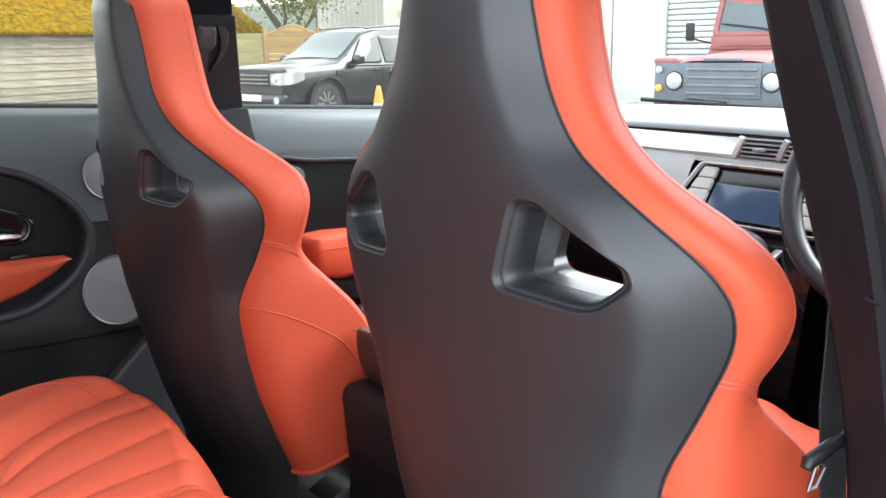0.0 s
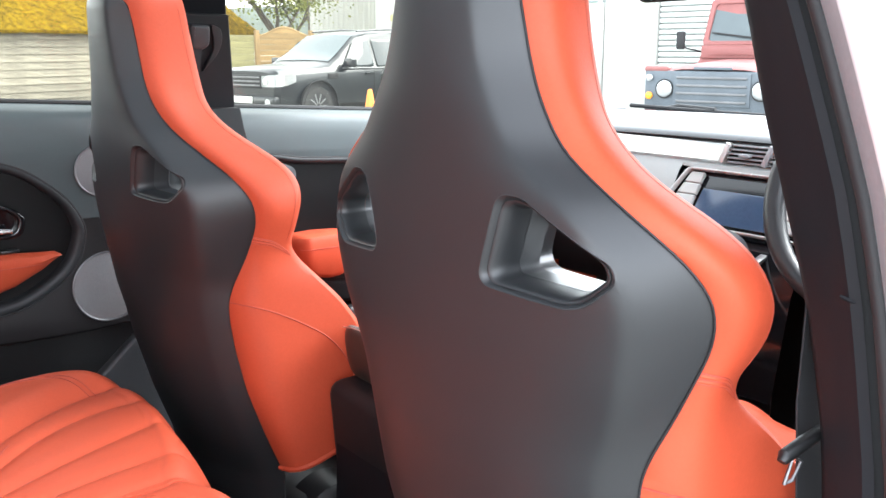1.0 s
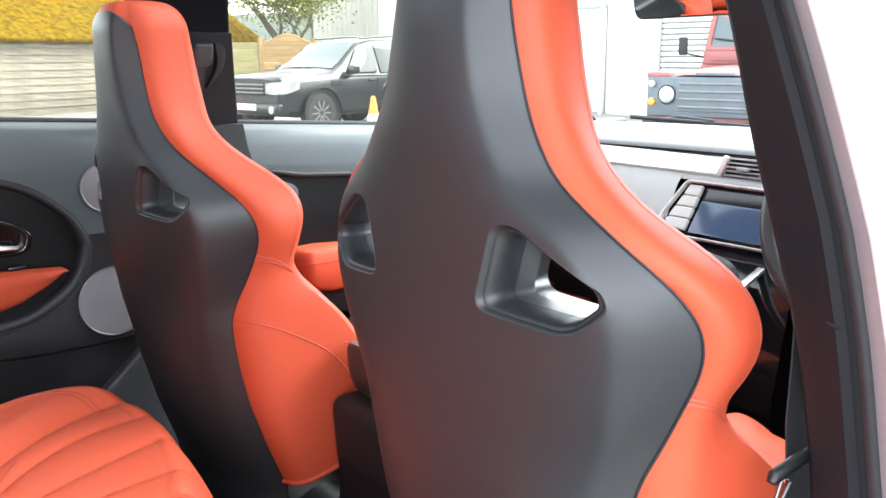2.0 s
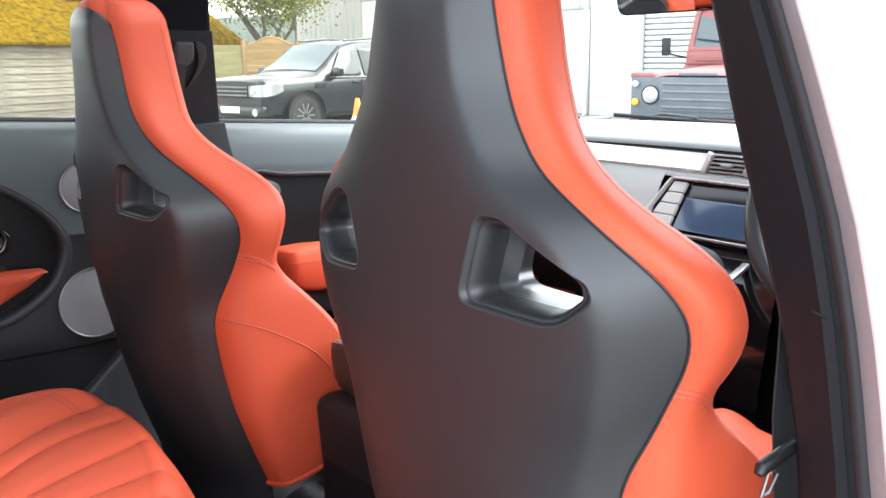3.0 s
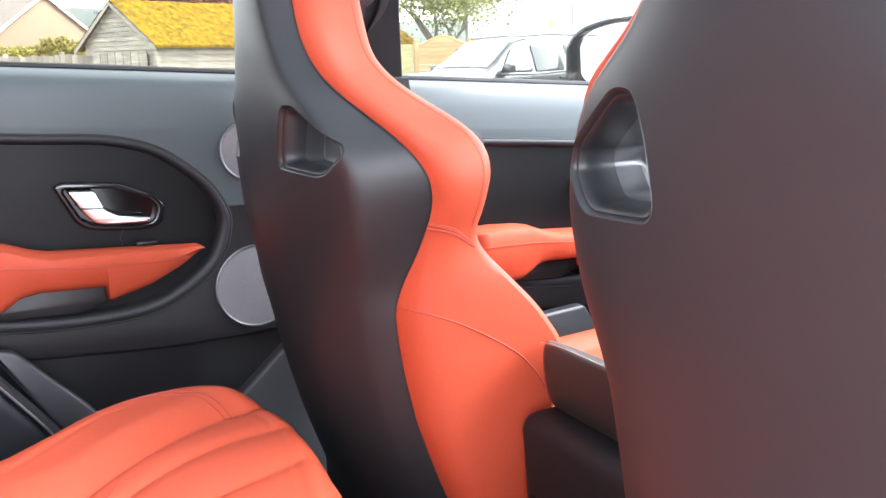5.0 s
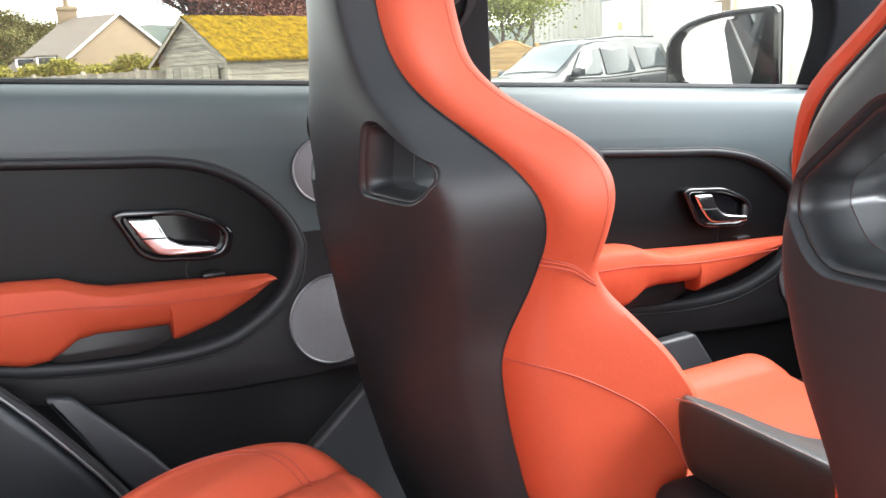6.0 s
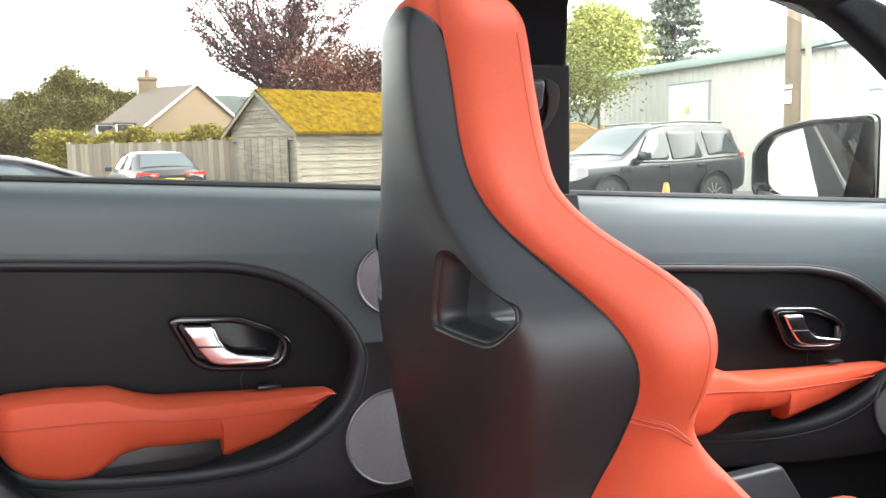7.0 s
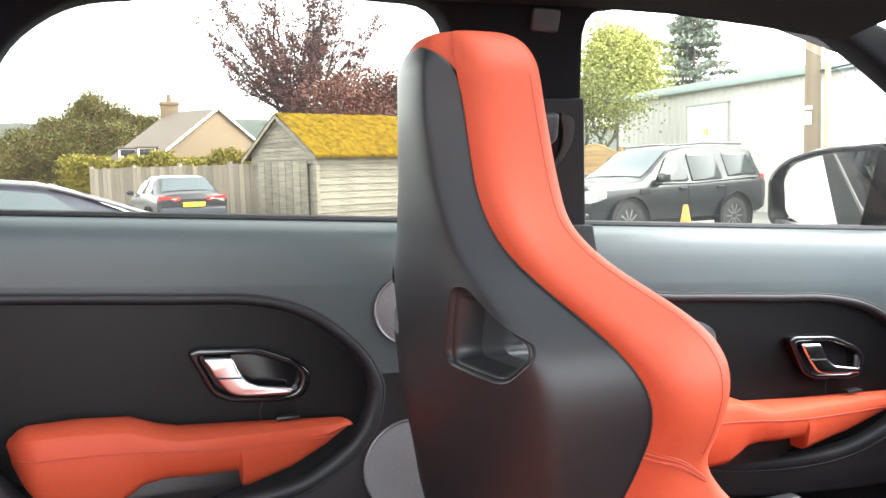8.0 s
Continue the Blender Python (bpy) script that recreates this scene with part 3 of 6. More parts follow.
def front_seat(form, y, drop, lift, label):
    """One front seat. form: its depths; y: its middle; drop: its height against the driver's; lift: the height of its hand holes."""
    SEAT.update({k: table(v, 1) for k, v in form.items()}, y=y, drop=drop, lift=lift)
    seat = thing("front_seat", label, "car seat", (0.30, y, 0.40), "front seats")
    # shell
    rows = []
    for z in list(np.linspace(0.60, 1.425, 112)) + [1.425 + 0.046 * math.sin(k * math.pi / 22) for k in range(1, 11)]:
        w = SW(max(0.70, z)) * max(0.0, 1 - max(0.0, (z - 1.425) / 0.0462) ** 2.6) ** 0.42
        ys = [w * math.sin(a) for a in np.linspace(-math.pi / 2, math.pi / 2, 75)]
        rows.append([(shell_x(y, max(0.70, z)) + 0.010 * max(0, (z - 1.44) / 0.03) ** 2, y, z) for y in ys])
    edge = [[(r[0][0] + 0.004, r[0][1] * 0.985, r[0][2])] + r + [(r[-1][0] + 0.004, r[-1][1] * 0.985, r[-1][2])] for r in rows]
    shell = part("back_shell", placed(cut_grabs(loft(edge), grab_outline(0.085))), SHELL, seat, "black moulded plastic back shell")
    # padded back
    rows = []
    for z in np.linspace(0.715, 1.440, 104):
        zz = z
        half = []
        for f in np.linspace(0, 1, 16)[:-1]:
            y = SW(zz) * math.sin(f * math.pi / 2) * 0.985
            half.append((shell_x(y, zz) + 0.006, y))
        half += [bolster_point(zz, s) for s in np.linspace(0, 1, 14)]
        xo, wo = half[-1]
        xf = min(xo + 0.02, max(0.10, SX(zz) + 0.055)) if zz > 1.07 else min(xo, 0.12 + 0.5 * (1.07 - zz))
        half += [(xo + 0.010, wo - 0.008), (xo + 0.014, wo - 0.022), (xo + 0.010, wo - 0.036)]
        half += [(xo + 0.010 + (xf - xo - 0.010) * min(1.0, k / 5), (wo - 0.036) * (1 - k / 14)) for k in range(1, 15)]
        lift = 0.030 * max(0.0, 1 - (z - 0.715) / 0.12)
        ring = [(x, y, z + lift * min(1.0, max(0.0, (x - 0.17) / 0.10))) for x, y in half]
        rows.append(ring + [(x, -y, h) for x, y, h in ring[1:-1]][::-1])
    crest = SM(1.44) + 0.056
    for t in np.linspace(0.09, 0.985, 14):
        a = t * math.pi / 2
        k = math.cos(a) ** 0.5
        rows.append([(crest + (x - crest) * (k * 0.97 + 0.03) - 0.004 * t, y * (k * 0.98 + 0.02) * (BW(min(1.466, 1.44 + 0.046 * math.sin(a))) / BW(1.44)), 1.440 + 0.046 * math.sin(a)) for x, y, _ in rows[103]])
    pad = part("backrest", placed(cut_grabs(loft(rows, closed=True, caps=True), [(y - 0.030, z) for y, z in grab_outline(0.62)], snap=False)), ORANGE, seat, "orange leather backrest with side wings", fix=False)
    for s in (-1, 1):
        # edge piping beside the shell
        part("piping", placed(tube([(SX(z) - 0.001, s * (SW(z) + 0.001), z) for z in np.linspace(0.72, 1.425, 90)], 0.0009, 6)), GAP, pad)
        # hand hole
        dish = ((0.11, 0.0006), (0.085, -0.0004), (0.06, 0.0003), (0.035, 0.0018), (0.014, 0.0036), (0.004, 0.0044), (0.004, 0.009))
        bezel = ((-0.004, 0.009), (-0.004, 0.0048), (-0.018, 0.0040), (-0.05, 0.0046), (-0.09, 0.0072), (-0.13, 0.0125), (-0.155, 0.019), (-0.165, 0.027), (-0.165, 0.031))
        liner = ((-0.17, 0.031), (-0.172, 0.045), (-0.165, 0.054), (0.10, 0.060), (0.46, 0.080), (0.52, 0.13))
        for name, ladder, mat, words in (("hole_surround", dish, SHELL, "dished edge round the hand hole"), ("hand_hole", bezel, SHELL, "black recessed hand hole in the shell"), ("hole_liner", liner, HOLEGREY, "smooth grey lining behind the hand hole")):
            tun = []
            for grow, deep in ladder:
                tun.append([(shell_x(a0, b0) + deep, s * (a - 0.021 * max(0.0, min(1.0, (deep - 0.054) / 0.02))), b) for (a, b), (a0, b0) in zip(grab_outline(grow), grab_outline(max(grow, -0.1)))])
            part(name, placed(loft(tun, closed=True)), mat, shell, words)
        part("hole_joint", placed(tube([(shell_x(a, b) + 0.0058, s * a, b) for a, b in grab_outline(0.0)], 0.0016, 5, closed=True)), GAP, shell)
        # folds and tucks at the waist
        for name, dz, r, sunk, mat in (("fold", 0.0023, 0.0021, 0.0010, ORANGE), ("fold", -0.0023, 0.0021, 0.0010, ORANGE)):
            pts = []
            for f in np.linspace(0.02, 0.97, 14):
                z = 1.104 + dz * (1 - 0.4 * f) - 0.010 * f - 0.022 * f ** 3
                x, w = bolster_point(z, f)
                pts.append((x, s * (w - sunk), z))
            part(name, placed(tube(pts, r, 8)), mat, pad)
        for dz in (-0.0045, 0.0, 0.0045):
            pts = []
            for f in np.linspace(0.0, 0.96, 12):
                z = 1.104 + dz * (1 - 0.4 * f) - 0.010 * f - 0.022 * f ** 3
                x, w = bolster_point(z, f)
                pts.append((x, s * (w + 0.0004), z))
            part("tuck", placed(tube(pts, 0.0008, 5)), THREAD, pad)
        # long seam on the lower wing
        pts = []
        for f in np.linspace(0, 1, 20):
            z = 1.005 - 0.012 * f - 0.128 * f ** 2.1
            x, w = bolster_point(z, f)
            pts.append((x, s * (w + 0.0003), z))
        part("seam", placed(tube(pts, 0.0010, 5)), THREAD, pad)
        pts = []
        for z in np.linspace(1.10, 1.44, 40):
            x, w = bolster_point(z, 0.94)
            pts.append((x, s * (w + 0.0002), z))
        part("edge_stitching", placed(tube(pts, 0.0003, 5)), THREAD, pad)
        part("hinge_cover", placed(turned(lathe([(0.0001, 0.030), (0.045, 0.029), (0.064, 0.024), (0.076, 0.010), (0.078, -0.05)], 40), Matrix.Translation((0.25, s * 0.232, 0.60)) @ Matrix.Rotation(radians(-90 * s), 4, "X"))), TRIM, seat, "black round recliner cover")
        foot = [bolster_point(0.715, f) for f in np.linspace(0, 1, 12)]
        part("hem", placed(tube([(x, s * (w - 0.002), 0.716 + 0.030 * min(1.0, max(0.0, (x - 0.17) / 0.10))) for x, w in foot], 0.0055, 8)), ORANGE, pad, "rolled orange hem")
    part("side_welt", placed(tube([(SX(z) + 0.004, SW(z) + 0.0095, z) for z in np.linspace(0.73, 1.43, 90)], 0.0055, 8)), ORANGE, pad, "orange leather roll along the shell's edge")
    # cushion
    rows = []
    for x in np.linspace(0.32, 0.83, 44):
        f = (x - 0.20) / 0.63
        crown = 0.752 + 0.026 * f - 0.07 * max(0.0, (f - 0.84) / 0.16) ** 2.4
        row = [(x, -0.245, 0.56)]
        for y in np.linspace(-0.245, 0.245, 45):
            a = abs(y)
            z = crown + 0.020 * math.exp(-((a - 0.185) / 0.055) ** 2) - 0.075 * max(0.0, (a - 0.180) / 0.065) ** 2.6 - 0.004 * math.exp(-((a - 0.128) / 0.006) ** 2)
            row.append((x, y, z))
        rows.append(row + [(x, 0.245, 0.56)])
    sitting = part("seat_cushion", placed(loft(rows)), ORANGE, seat, "orange leather seat cushion")
    for e in (-1, 1):
        part("seam", placed(tube([(x, e * 0.128, 0.752 + 0.026 * (x - 0.20) / 0.63 + 0.0035) for x in np.linspace(0.33, 0.72, 12)], 0.0012, 5)), THREAD, sitting)
    part("seam", placed(tube([(0.58, w, 0.752 + 0.026 * 0.38 / 0.63 + 0.0015) for w in np.linspace(-0.125, 0.125, 12)], 0.0012, 5)), THREAD, sitting)
    part("cushion_base", placed(box(0.16, 0.78, -0.235, 0.235, 0.50, 0.66, 0.02, 3)), TRIM, seat)
    part("seat_rail", moved(box(0.15, 0.75, -0.20, -0.16, 0.401, 0.50, 0.006), (0, y, 0)), GAP, seat)
    part("seat_rail", moved(box(0.15, 0.75, 0.16, 0.20, 0.401, 0.50, 0.006), (0, y, 0)), GAP, seat)
    return seat


front_seat(DRIVER, -0.39, 0.0, 0.0, "driver's sports seat, orange leather with black moulded back shell")
front_seat(PASSENGER, 0.424, -0.035, 0.006, "passenger's sports seat, orange leather with black moulded back shell")


# ---- rear bench ----
# stitched flutes: distance from the bench's middle at x = -0.26, -0.15 and -0.04
FLUTES = [(0.232, 0.325, 0.362), (0.168, 0.262, 0.286), (0.103, 0.153, 0.188), (0.045, 0.072, 0.078), (-0.01, 0.005, 0.0)]
EDGE = [(-0.022, 0.0), (-0.018, 0.03), (-0.002, 0.09), (0.010, 0.19), (0.017, 0.29), (0.012, 0.355), (-0.006, 0.420), (-0.044, 0.476), (-0.10, 0.502), (-0.19, 0.496), (-0.30, 0.440), (-0.42, 0.385), (-0.56, 0.365), (-0.62, 0.33), (-0.63, 0.17), (-0.63, 0.0)]
OUTER = smooth_line(EDGE, 22)
OUTER = [(x, 0.02 + v) for x, v in OUTER] + [(x, 0.02 - v) for x, v in OUTER[-2:0:-1]]


def flute(row, x):
    """Distance of a flute's seam from the bench's middle."""
    a, m, b = row
    t = max(-1.6, min(1.2, (x + 0.15) / 0.11))
    return m + (b - a) / 2 * t + (a + b - 2 * m) / 2 * t * t if t > -1 else a + (a - m) * 0.55 * (-1 - t)


def bench_z(x, y, rim=1.0):
    """Height of the cushion: stitched flutes inside a raised outer pad; rim: the distance to its outer edge."""
    v = abs(y - 0.02)
    z = 0.812 + 0.006 * (x + 0.3) / 0.3
    lines = [flute(r, x) for r in FLUTES]
    if v < lines[0]:
        for hi, lo in zip(lines, lines[1:]):
            if lo <= v <= hi:
                u = abs(2 * (v - lo) / max(0.01, hi - lo) - 1)
                z += 0.0065 * (1 - u ** 3.0) - 0.003
    else:
        z += 0.024 * math.sin(math.pi / 2 * min(1.0, (v - lines[0]) / 0.07)) - 0.004
    z += 0.003 * math.exp(-((rim - 0.060) / 0.025) ** 2)
    z -= 0.0012 * math.exp(-((rim - 0.078) / 0.006) ** 2)
    e = max(0.0, 1 - rim / 0.075)
    return z - 0.075 * e ** 2.3


mx, my = -0.33, 0.02
BEARING = sorted((math.atan2(y - my, x - mx), math.hypot(x - mx, y - my), abs(x - mx)) for x, y in OUTER)


def bench_top(x, y):
    """Height of the cushion with its rounded rim."""
    a = math.atan2(y - my, x - mx)
    reach = float(np.interp(a, [b[0] for b in BEARING], [b[1] for b in BEARING]))
    along = float(np.interp(a, [b[0] for b in BEARING], [b[2] for b in BEARING]))
    f = min(1.0, math.hypot(x - mx, y - my) / reach)
    return bench_z(x, y, (1 - f) * reach * (0.6 + 0.4 * along / 0.31))


rows = [[(x + 0.004 * (1 if x > -0.1 else 0), y, 0.60) for x, y in OUTER], [(x + (x - mx) * 0.012, y + (y - my) * 0.012, 0.70) for x, y in OUTER]]
for f in [1 - 0.30 * (k / 34) ** 1.25 for k in range(35)] + list(np.linspace(0.694, 0.01, 120)):
    rows.append([(mx + (x - mx) * f, my + (y - my) * f, bench_z(mx + (x - mx) * f, my + (y - my) * f, (1 - f) * math.hypot(x - mx, y - my) * (0.6 + 0.4 * abs(x - mx) / 0.31))) for x, y in OUTER])
bench = thing("rear_bench", "orange leather rear bench with broad stitched flutes", "car seat", (-0.3, 0.02, 0.40))
cushion = part("cushion", loft(rows, closed=True), ORANGE, bench, "orange fluted leather bench cushion")
for side in (1, -1):
    for row in FLUTES[:-1]:
        line = [(x, 0.02 + side * flute(row, x)) for x in np.linspace(-0.36, -0.062, 30)]
        part("seam", tube([(x, y, bench_top(x, y) + 0.0002) for x, y in line], 0.0010, 5), THREAD, cushion)
    for d in (0.058, 0.066):
        line = smooth_line([(-0.44, 0.355), (-0.31, 0.373 + 0.012), (-0.214, 0.428), (-0.150, 0.437), (-0.108, 0.420), (-0.082, 0.385), (-0.068, 0.345)], 6)
        line = [(x - (d - 0.058) * 0.8, v - (d - 0.058)) for x, v in line]
        part("roll_seam", tube([(x, 0.02 + side * v, bench_top(x, 0.02 + v) + 0.0003) for x, v in line], 0.0009, 5), THREAD, cushion)
    cross = smooth_line([(-0.225, 0.236), (-0.236, 0.222), (-0.262, 0.175), (-0.285, 0.125), (-0.30, 0.07)], 6)
    part("cross_seam", tube([(x, 0.02 + side * v, bench_top(x, 0.02 + v) + 0.0003) for x, v in cross], 0.0011, 5), THREAD, cushion)
part("backrest", turned(box(-0.07, 0.07, -0.60, 0.62, 0.0, 0.62, 0.04, 4), Matrix.Translation((-0.66, 0, 0.80)) @ Matrix.Rotation(radians(-22), 4, "Y")), ORANGE, bench)
part("bench_base", box(-0.62, -0.07, -0.58, 0.60, 0.40, 0.64, 0.02), CARPET, bench)


# ---- near side: pillar of the open rear doorway ----
PILLAR = [(0.42, -0.745), (0.80, -0.735), (1.034, -0.716), (1.156, -0.695), (1.243, -0.674), (1.32, -0.646), (1.388, -0.620), (1.47, -0.585), (1.56, -0.545)]
PY = table(PILLAR, 1)


def pillar_strip(points, zs=(0.42, 1.56), n=30):
    """A skin up the pillar through section points (x, y offset from its ridge)."""
    return loft([[(x + 0.014 + bend * (1.25 - z) * 0.06, PY(z) + dy * (1 + (0.3 * math.exp(-((z - 1.27) / 0.12) ** 2) if dy > 0.02 else 0.0)), z) for x, dy, bend in points] for z in np.linspace(zs[0], zs[1], n)])


pillar = thing("door_pillar", "dark trimmed pillar with white painted jamb beside the open doorway", "door pillar", (0.14, -0.72, 0.42), kind="structure")
part("inner_trim", pillar_strip([(0.30, 0.030, 0), (0.20, 0.048, 0), (0.172, 0.046, 0), (0.160, 0.036, 0), (0.152, 0.016, 0), (0.143, 0.002, 0), (0.140, -0.004, 0), (0.142, -0.012, 0)]), PILLARTRIM, pillar, "dark grey plastic pillar trim")
part("seal_channel", pillar_strip([(0.141, -0.006, 0), (0.152, -0.016, 0), (0.146, -0.026, 0), (0.130, -0.034, 0)]), GAP, pillar)
part("seal", tube([(0.145, PY(z) - 0.032, z) for z in np.linspace(0.42, 1.56, 30)], 0.0065, 10), GAP, pillar, "black rubber door seal")
part("jamb_edge", pillar_strip([(0.128, -0.036, 0), (0.121, -0.043, 0), (0.115, -0.050, 0), (0.109, -0.058, 0)]), surf("grey_jamb_seal", (0.22, 0.22, 0.23), 0.35, var=0.1, bump=0.05), pillar, "grey rubber-edged jamb")
part("jamb", pillar_strip([(0.109, -0.058, 0), (0.101, -0.066, 0), (0.095, -0.09, 0), (0.094, -0.15, 0), (0.098, -0.205, 0), (0.108, -0.215, 0), (0.16, -0.22, 0), (0.30, -0.215, 0)]), WHITE, pillar, "white painted door jamb")
part("trim_notch", tube([(0.154, PY(1.169) + 0.003, 1.1705), (0.1535, PY(1.169) - 0.004, 1.169), (0.158, PY(1.169) - 0.010, 1.1665)], 0.0016, 6), PILLARTRIM, pillar)
belt = thing("seat_belt", "black seat belt hanging beside the driver's seat", "seat belt", (0.22, -0.66, 0.45))
part("webbing", loft([[(0.205 + 0.012 * (1.3 - z) + d, PY(z) + 0.020 + 0.048 * min(1.0, max(0.0, (1.30 - z) / 0.25)) + w, z) for d, w in ((-0.022, 0.0), (0.024, 0.004), (0.024, 0.0055), (-0.022, 0.0015))] for z in np.linspace(0.46, 1.42, 20)], closed=True, caps=True), WEB, belt, "black woven belt webbing")
tongue = part("tongue", tube([(0.148, -0.658, 1.030), (0.152, -0.658, 1.034), (0.178, -0.661, 1.041), (0.205, -0.664, 1.047)], [0.004, 0.0062, 0.0062, 0.0058], 10), TRIM, belt, "black belt guide arm")
part("latch_plate", tube([(0.164, -0.658, 1.030), (0.156, -0.657, 1.008), (0.164, -0.659, 1.010), (0.174, -0.660, 1.024)], 0.0016, 6, closed=True), RIMGREY, tongue, "steel latch plate")

# the other side of the front doorway, in shade
front_right = thing("door_3", "closed driver's door, black trim", "door", (0.7, -0.74, 0.5), kind="structure")
part("door_card", mapped(plate([[(0.28, 1.20), (1.35, 1.14), (1.35, 0.52), (0.28, 0.52)]], 0.05, 0.012, 3), upright(-0.745, out=-1)), TRIM, front_right)
part("armrest", box(0.45, 0.95, -0.735, -0.655, 0.90, 0.95, 0.02, 3), INSERT, front_right)
frame_right = part("wall_right", mapped(plate([[(0.30, 1.16), (1.75, 1.02), (1.45, 1.20), (1.15, 1.36), (0.95, 1.465), (0.75, 1.545), (0.5, 1.585), (0.30, 1.59)], round_corners([(0.36, 1.215), (1.30, 1.165), (1.12, 1.285), (0.93, 1.385), (0.80, 1.455), (0.68, 1.505), (0.54, 1.535), (0.34, 1.535)], 0.05)], 0.05, 0.01), upright(-0.745, -LEAN, 1.25, out=-1)), LINER)
tagged(frame_right, "dark window surround of the driver's door", "pillar trim", kind="structure")
tail_wall = part("wall_rear", mapped(plate([[(-0.70, 0.36), (0.78, 0.36), (0.78, 1.15), (0.60, 1.52), (-0.52, 1.52), (-0.70, 1.15)], round_corners([(-0.58, 1.08), (0.66, 1.08), (0.55, 1.49), (-0.47, 1.49)], 0.06)], 0.06, 0.01), lambda u, v, w: (-1.12 + w, u, v)), LINER)
tagged(tail_wall, "dark rear end of the cabin with its window", "cabin wall", kind="structure")

# ---- glass ----
def glazing(name, bm, label, material=GLASS):
    ob = part(name, bm, material)
    ob.visible_shadow = False
    return tagged(ob, label, "window", kind="structure")


glazing("window_1", mapped(plate([[(-0.54, 1.20), (0.22, 1.18), (0.16, 1.56), (-0.40, 1.56)]], 0.004), upright(0.828, LEAN, 1.25)), "clear rear door window, closed")
glazing("window_2", mapped(plate([[(0.34, 1.16), (1.34, 1.12), (1.10, 1.33), (0.80, 1.48), (0.55, 1.56), (0.30, 1.56)]], 0.004), upright(0.828, LEAN, 1.25)), "clear front door window, closed, with a pale film standing in for glare", VEILGLASS)
rows = [[(1.62 - 0.87 * f - 0.10 * s * s * (1 - 0.4 * f), 0.03 + s * (0.72 - 0.13 * f), 1.16 + 0.385 * f - 0.01 * s * s) for s in np.linspace(-1, 1, 17)] for f in np.linspace(0, 1, 12)]
glazing("windscreen", loft(rows), "raked clear windscreen", SCREENGLASS)

# ---- far pillar fittings ----
PILLARCOVER = surf("charcoal_pillar_cover", (0.0055, 0.006, 0.0075), 0.58, spec=0.25, var=0.12, fine=1200, bump=0.15, depth=0.0003)
pillar_trim = thing("pillar_trim", "black plastic lower pillar cover with belt slot", "pillar trim", (0.27, 0.78, 1.2), kind="structure")
part("cover", mapped(plate([round_corners([(0.205, 1.20), (0.381, 1.215), (0.3435, 1.412), (0.168, 1.415)], 0.004)], 0.018, 0.005, 3), upright(0.776, LEAN, 1.25)), PILLARCOVER, pillar_trim)
part("lower_cover", mapped(plate([round_corners([(0.20, 1.228), (0.380, 1.226), (0.388, 1.180), (0.400, 1.136), (0.40, 1.08), (0.22, 1.08)], 0.004)], 0.012, 0.004, 3), upright(0.760)), PILLARCOVER, pillar_trim)
slot = [(0.315 + (x - 0.29) * 1.3, 1.348 + (z - 1.36) * 1.25) for x, z in smooth_line([(0.282, 1.394), (0.298, 1.388), (0.302, 1.368), (0.296, 1.348), (0.284, 1.332), (0.276, 1.324), (0.288, 1.352), (0.288, 1.372)], 5, closed=True)]
part("belt_slot", mapped(plate([slot], 0.01, 0.002), upright(0.764, LEAN, 1.25)), GAP, pillar_trim)
part("belt_guide", mapped(plate([round_corners([(0.256, 1.392), (0.296, 1.390), (0.298, 1.352), (0.280, 1.340), (0.256, 1.345)], 0.008)], 0.026, 0.008, 3), upright(0.752, LEAN, 1.25)), GREYTRIM, pillar_trim, "dark grey belt guide loop")
part("hook_cover", mapped(plate([round_corners([(0.247, 1.530), (0.289, 1.528), (0.288, 1.498), (0.248, 1.500)], 0.006)], 0.01, 0.003), upright(0.775, LEAN, 1.25)), GREYTRIM, pillar_trim, "square grey trim cap")
far_belt = thing("seat_belt", "black seat belt running down the far pillar", "seat belt", (0.26, 0.72, 0.6))
part("webbing", loft([[(0.258 + d, 0.742 - LEAN * (z - 1.25) + w, z) for d, w in ((-0.023, 0.0), (0.023, 0.0), (0.023, -0.0015), (-0.023, -0.0015))] for z in np.linspace(0.62, 1.37, 14)], closed=True, caps=True), WEB, far_belt)
sillp = thing("pillar_foot", "dark grey lower pillar and sill cover", "sill trim", (0.15, 0.74, 0.42), kind="structure")
part("cover", mapped(plate([round_corners([(0.030, 0.705), (0.128, 0.79), (0.152, 0.795), (0.172, 0.745), (0.235, 0.52), (0.235, 0.42), (-0.06, 0.42), (-0.06, 0.62)], 0.008)], 0.03, 0.008, 3), upright(0.745)), GREYTRIM, sillp)
part("front_cover", mapped(plate([round_corners([(0.62, 0.75), (0.755, 0.757), (0.80, 0.69), (0.86, 0.42), (0.55, 0.42)], 0.01)], 0.03, 0.008, 3), upright(0.745)), GREYTRIM, sillp)
part("sill", box(-0.45, 1.4, 0.72, 0.80, 0.40, 0.50, 0.01), TRIM, sillp)
ARCHSKIN = surf("blue_black_soft_trim", (0.016, 0.019, 0.022), 0.40, var=0.12, coarse=4, fine=1200, bump=0.15, depth=0.0003, spec=0.5)
arch = thing("wheel_arch_trim", "dark moulded wheel arch panel behind the rear door", "side trim", (-0.5, 0.70, 0.42), kind="structure")
curve = smooth_line([(-0.392, 0.878), (-0.35, 0.83), (-0.30, 0.765), (-0.262, 0.71), (-0.20, 0.60), (-0.16, 0.42)], 8)
part("panel", mapped(plate([[(-1.05, 0.42), (-1.05, 1.20), (-0.60, 1.20), (-0.50, 1.02)] + curve], 0.07, 0.02, 4), upright(0.735)), ARCHSKIN, arch)
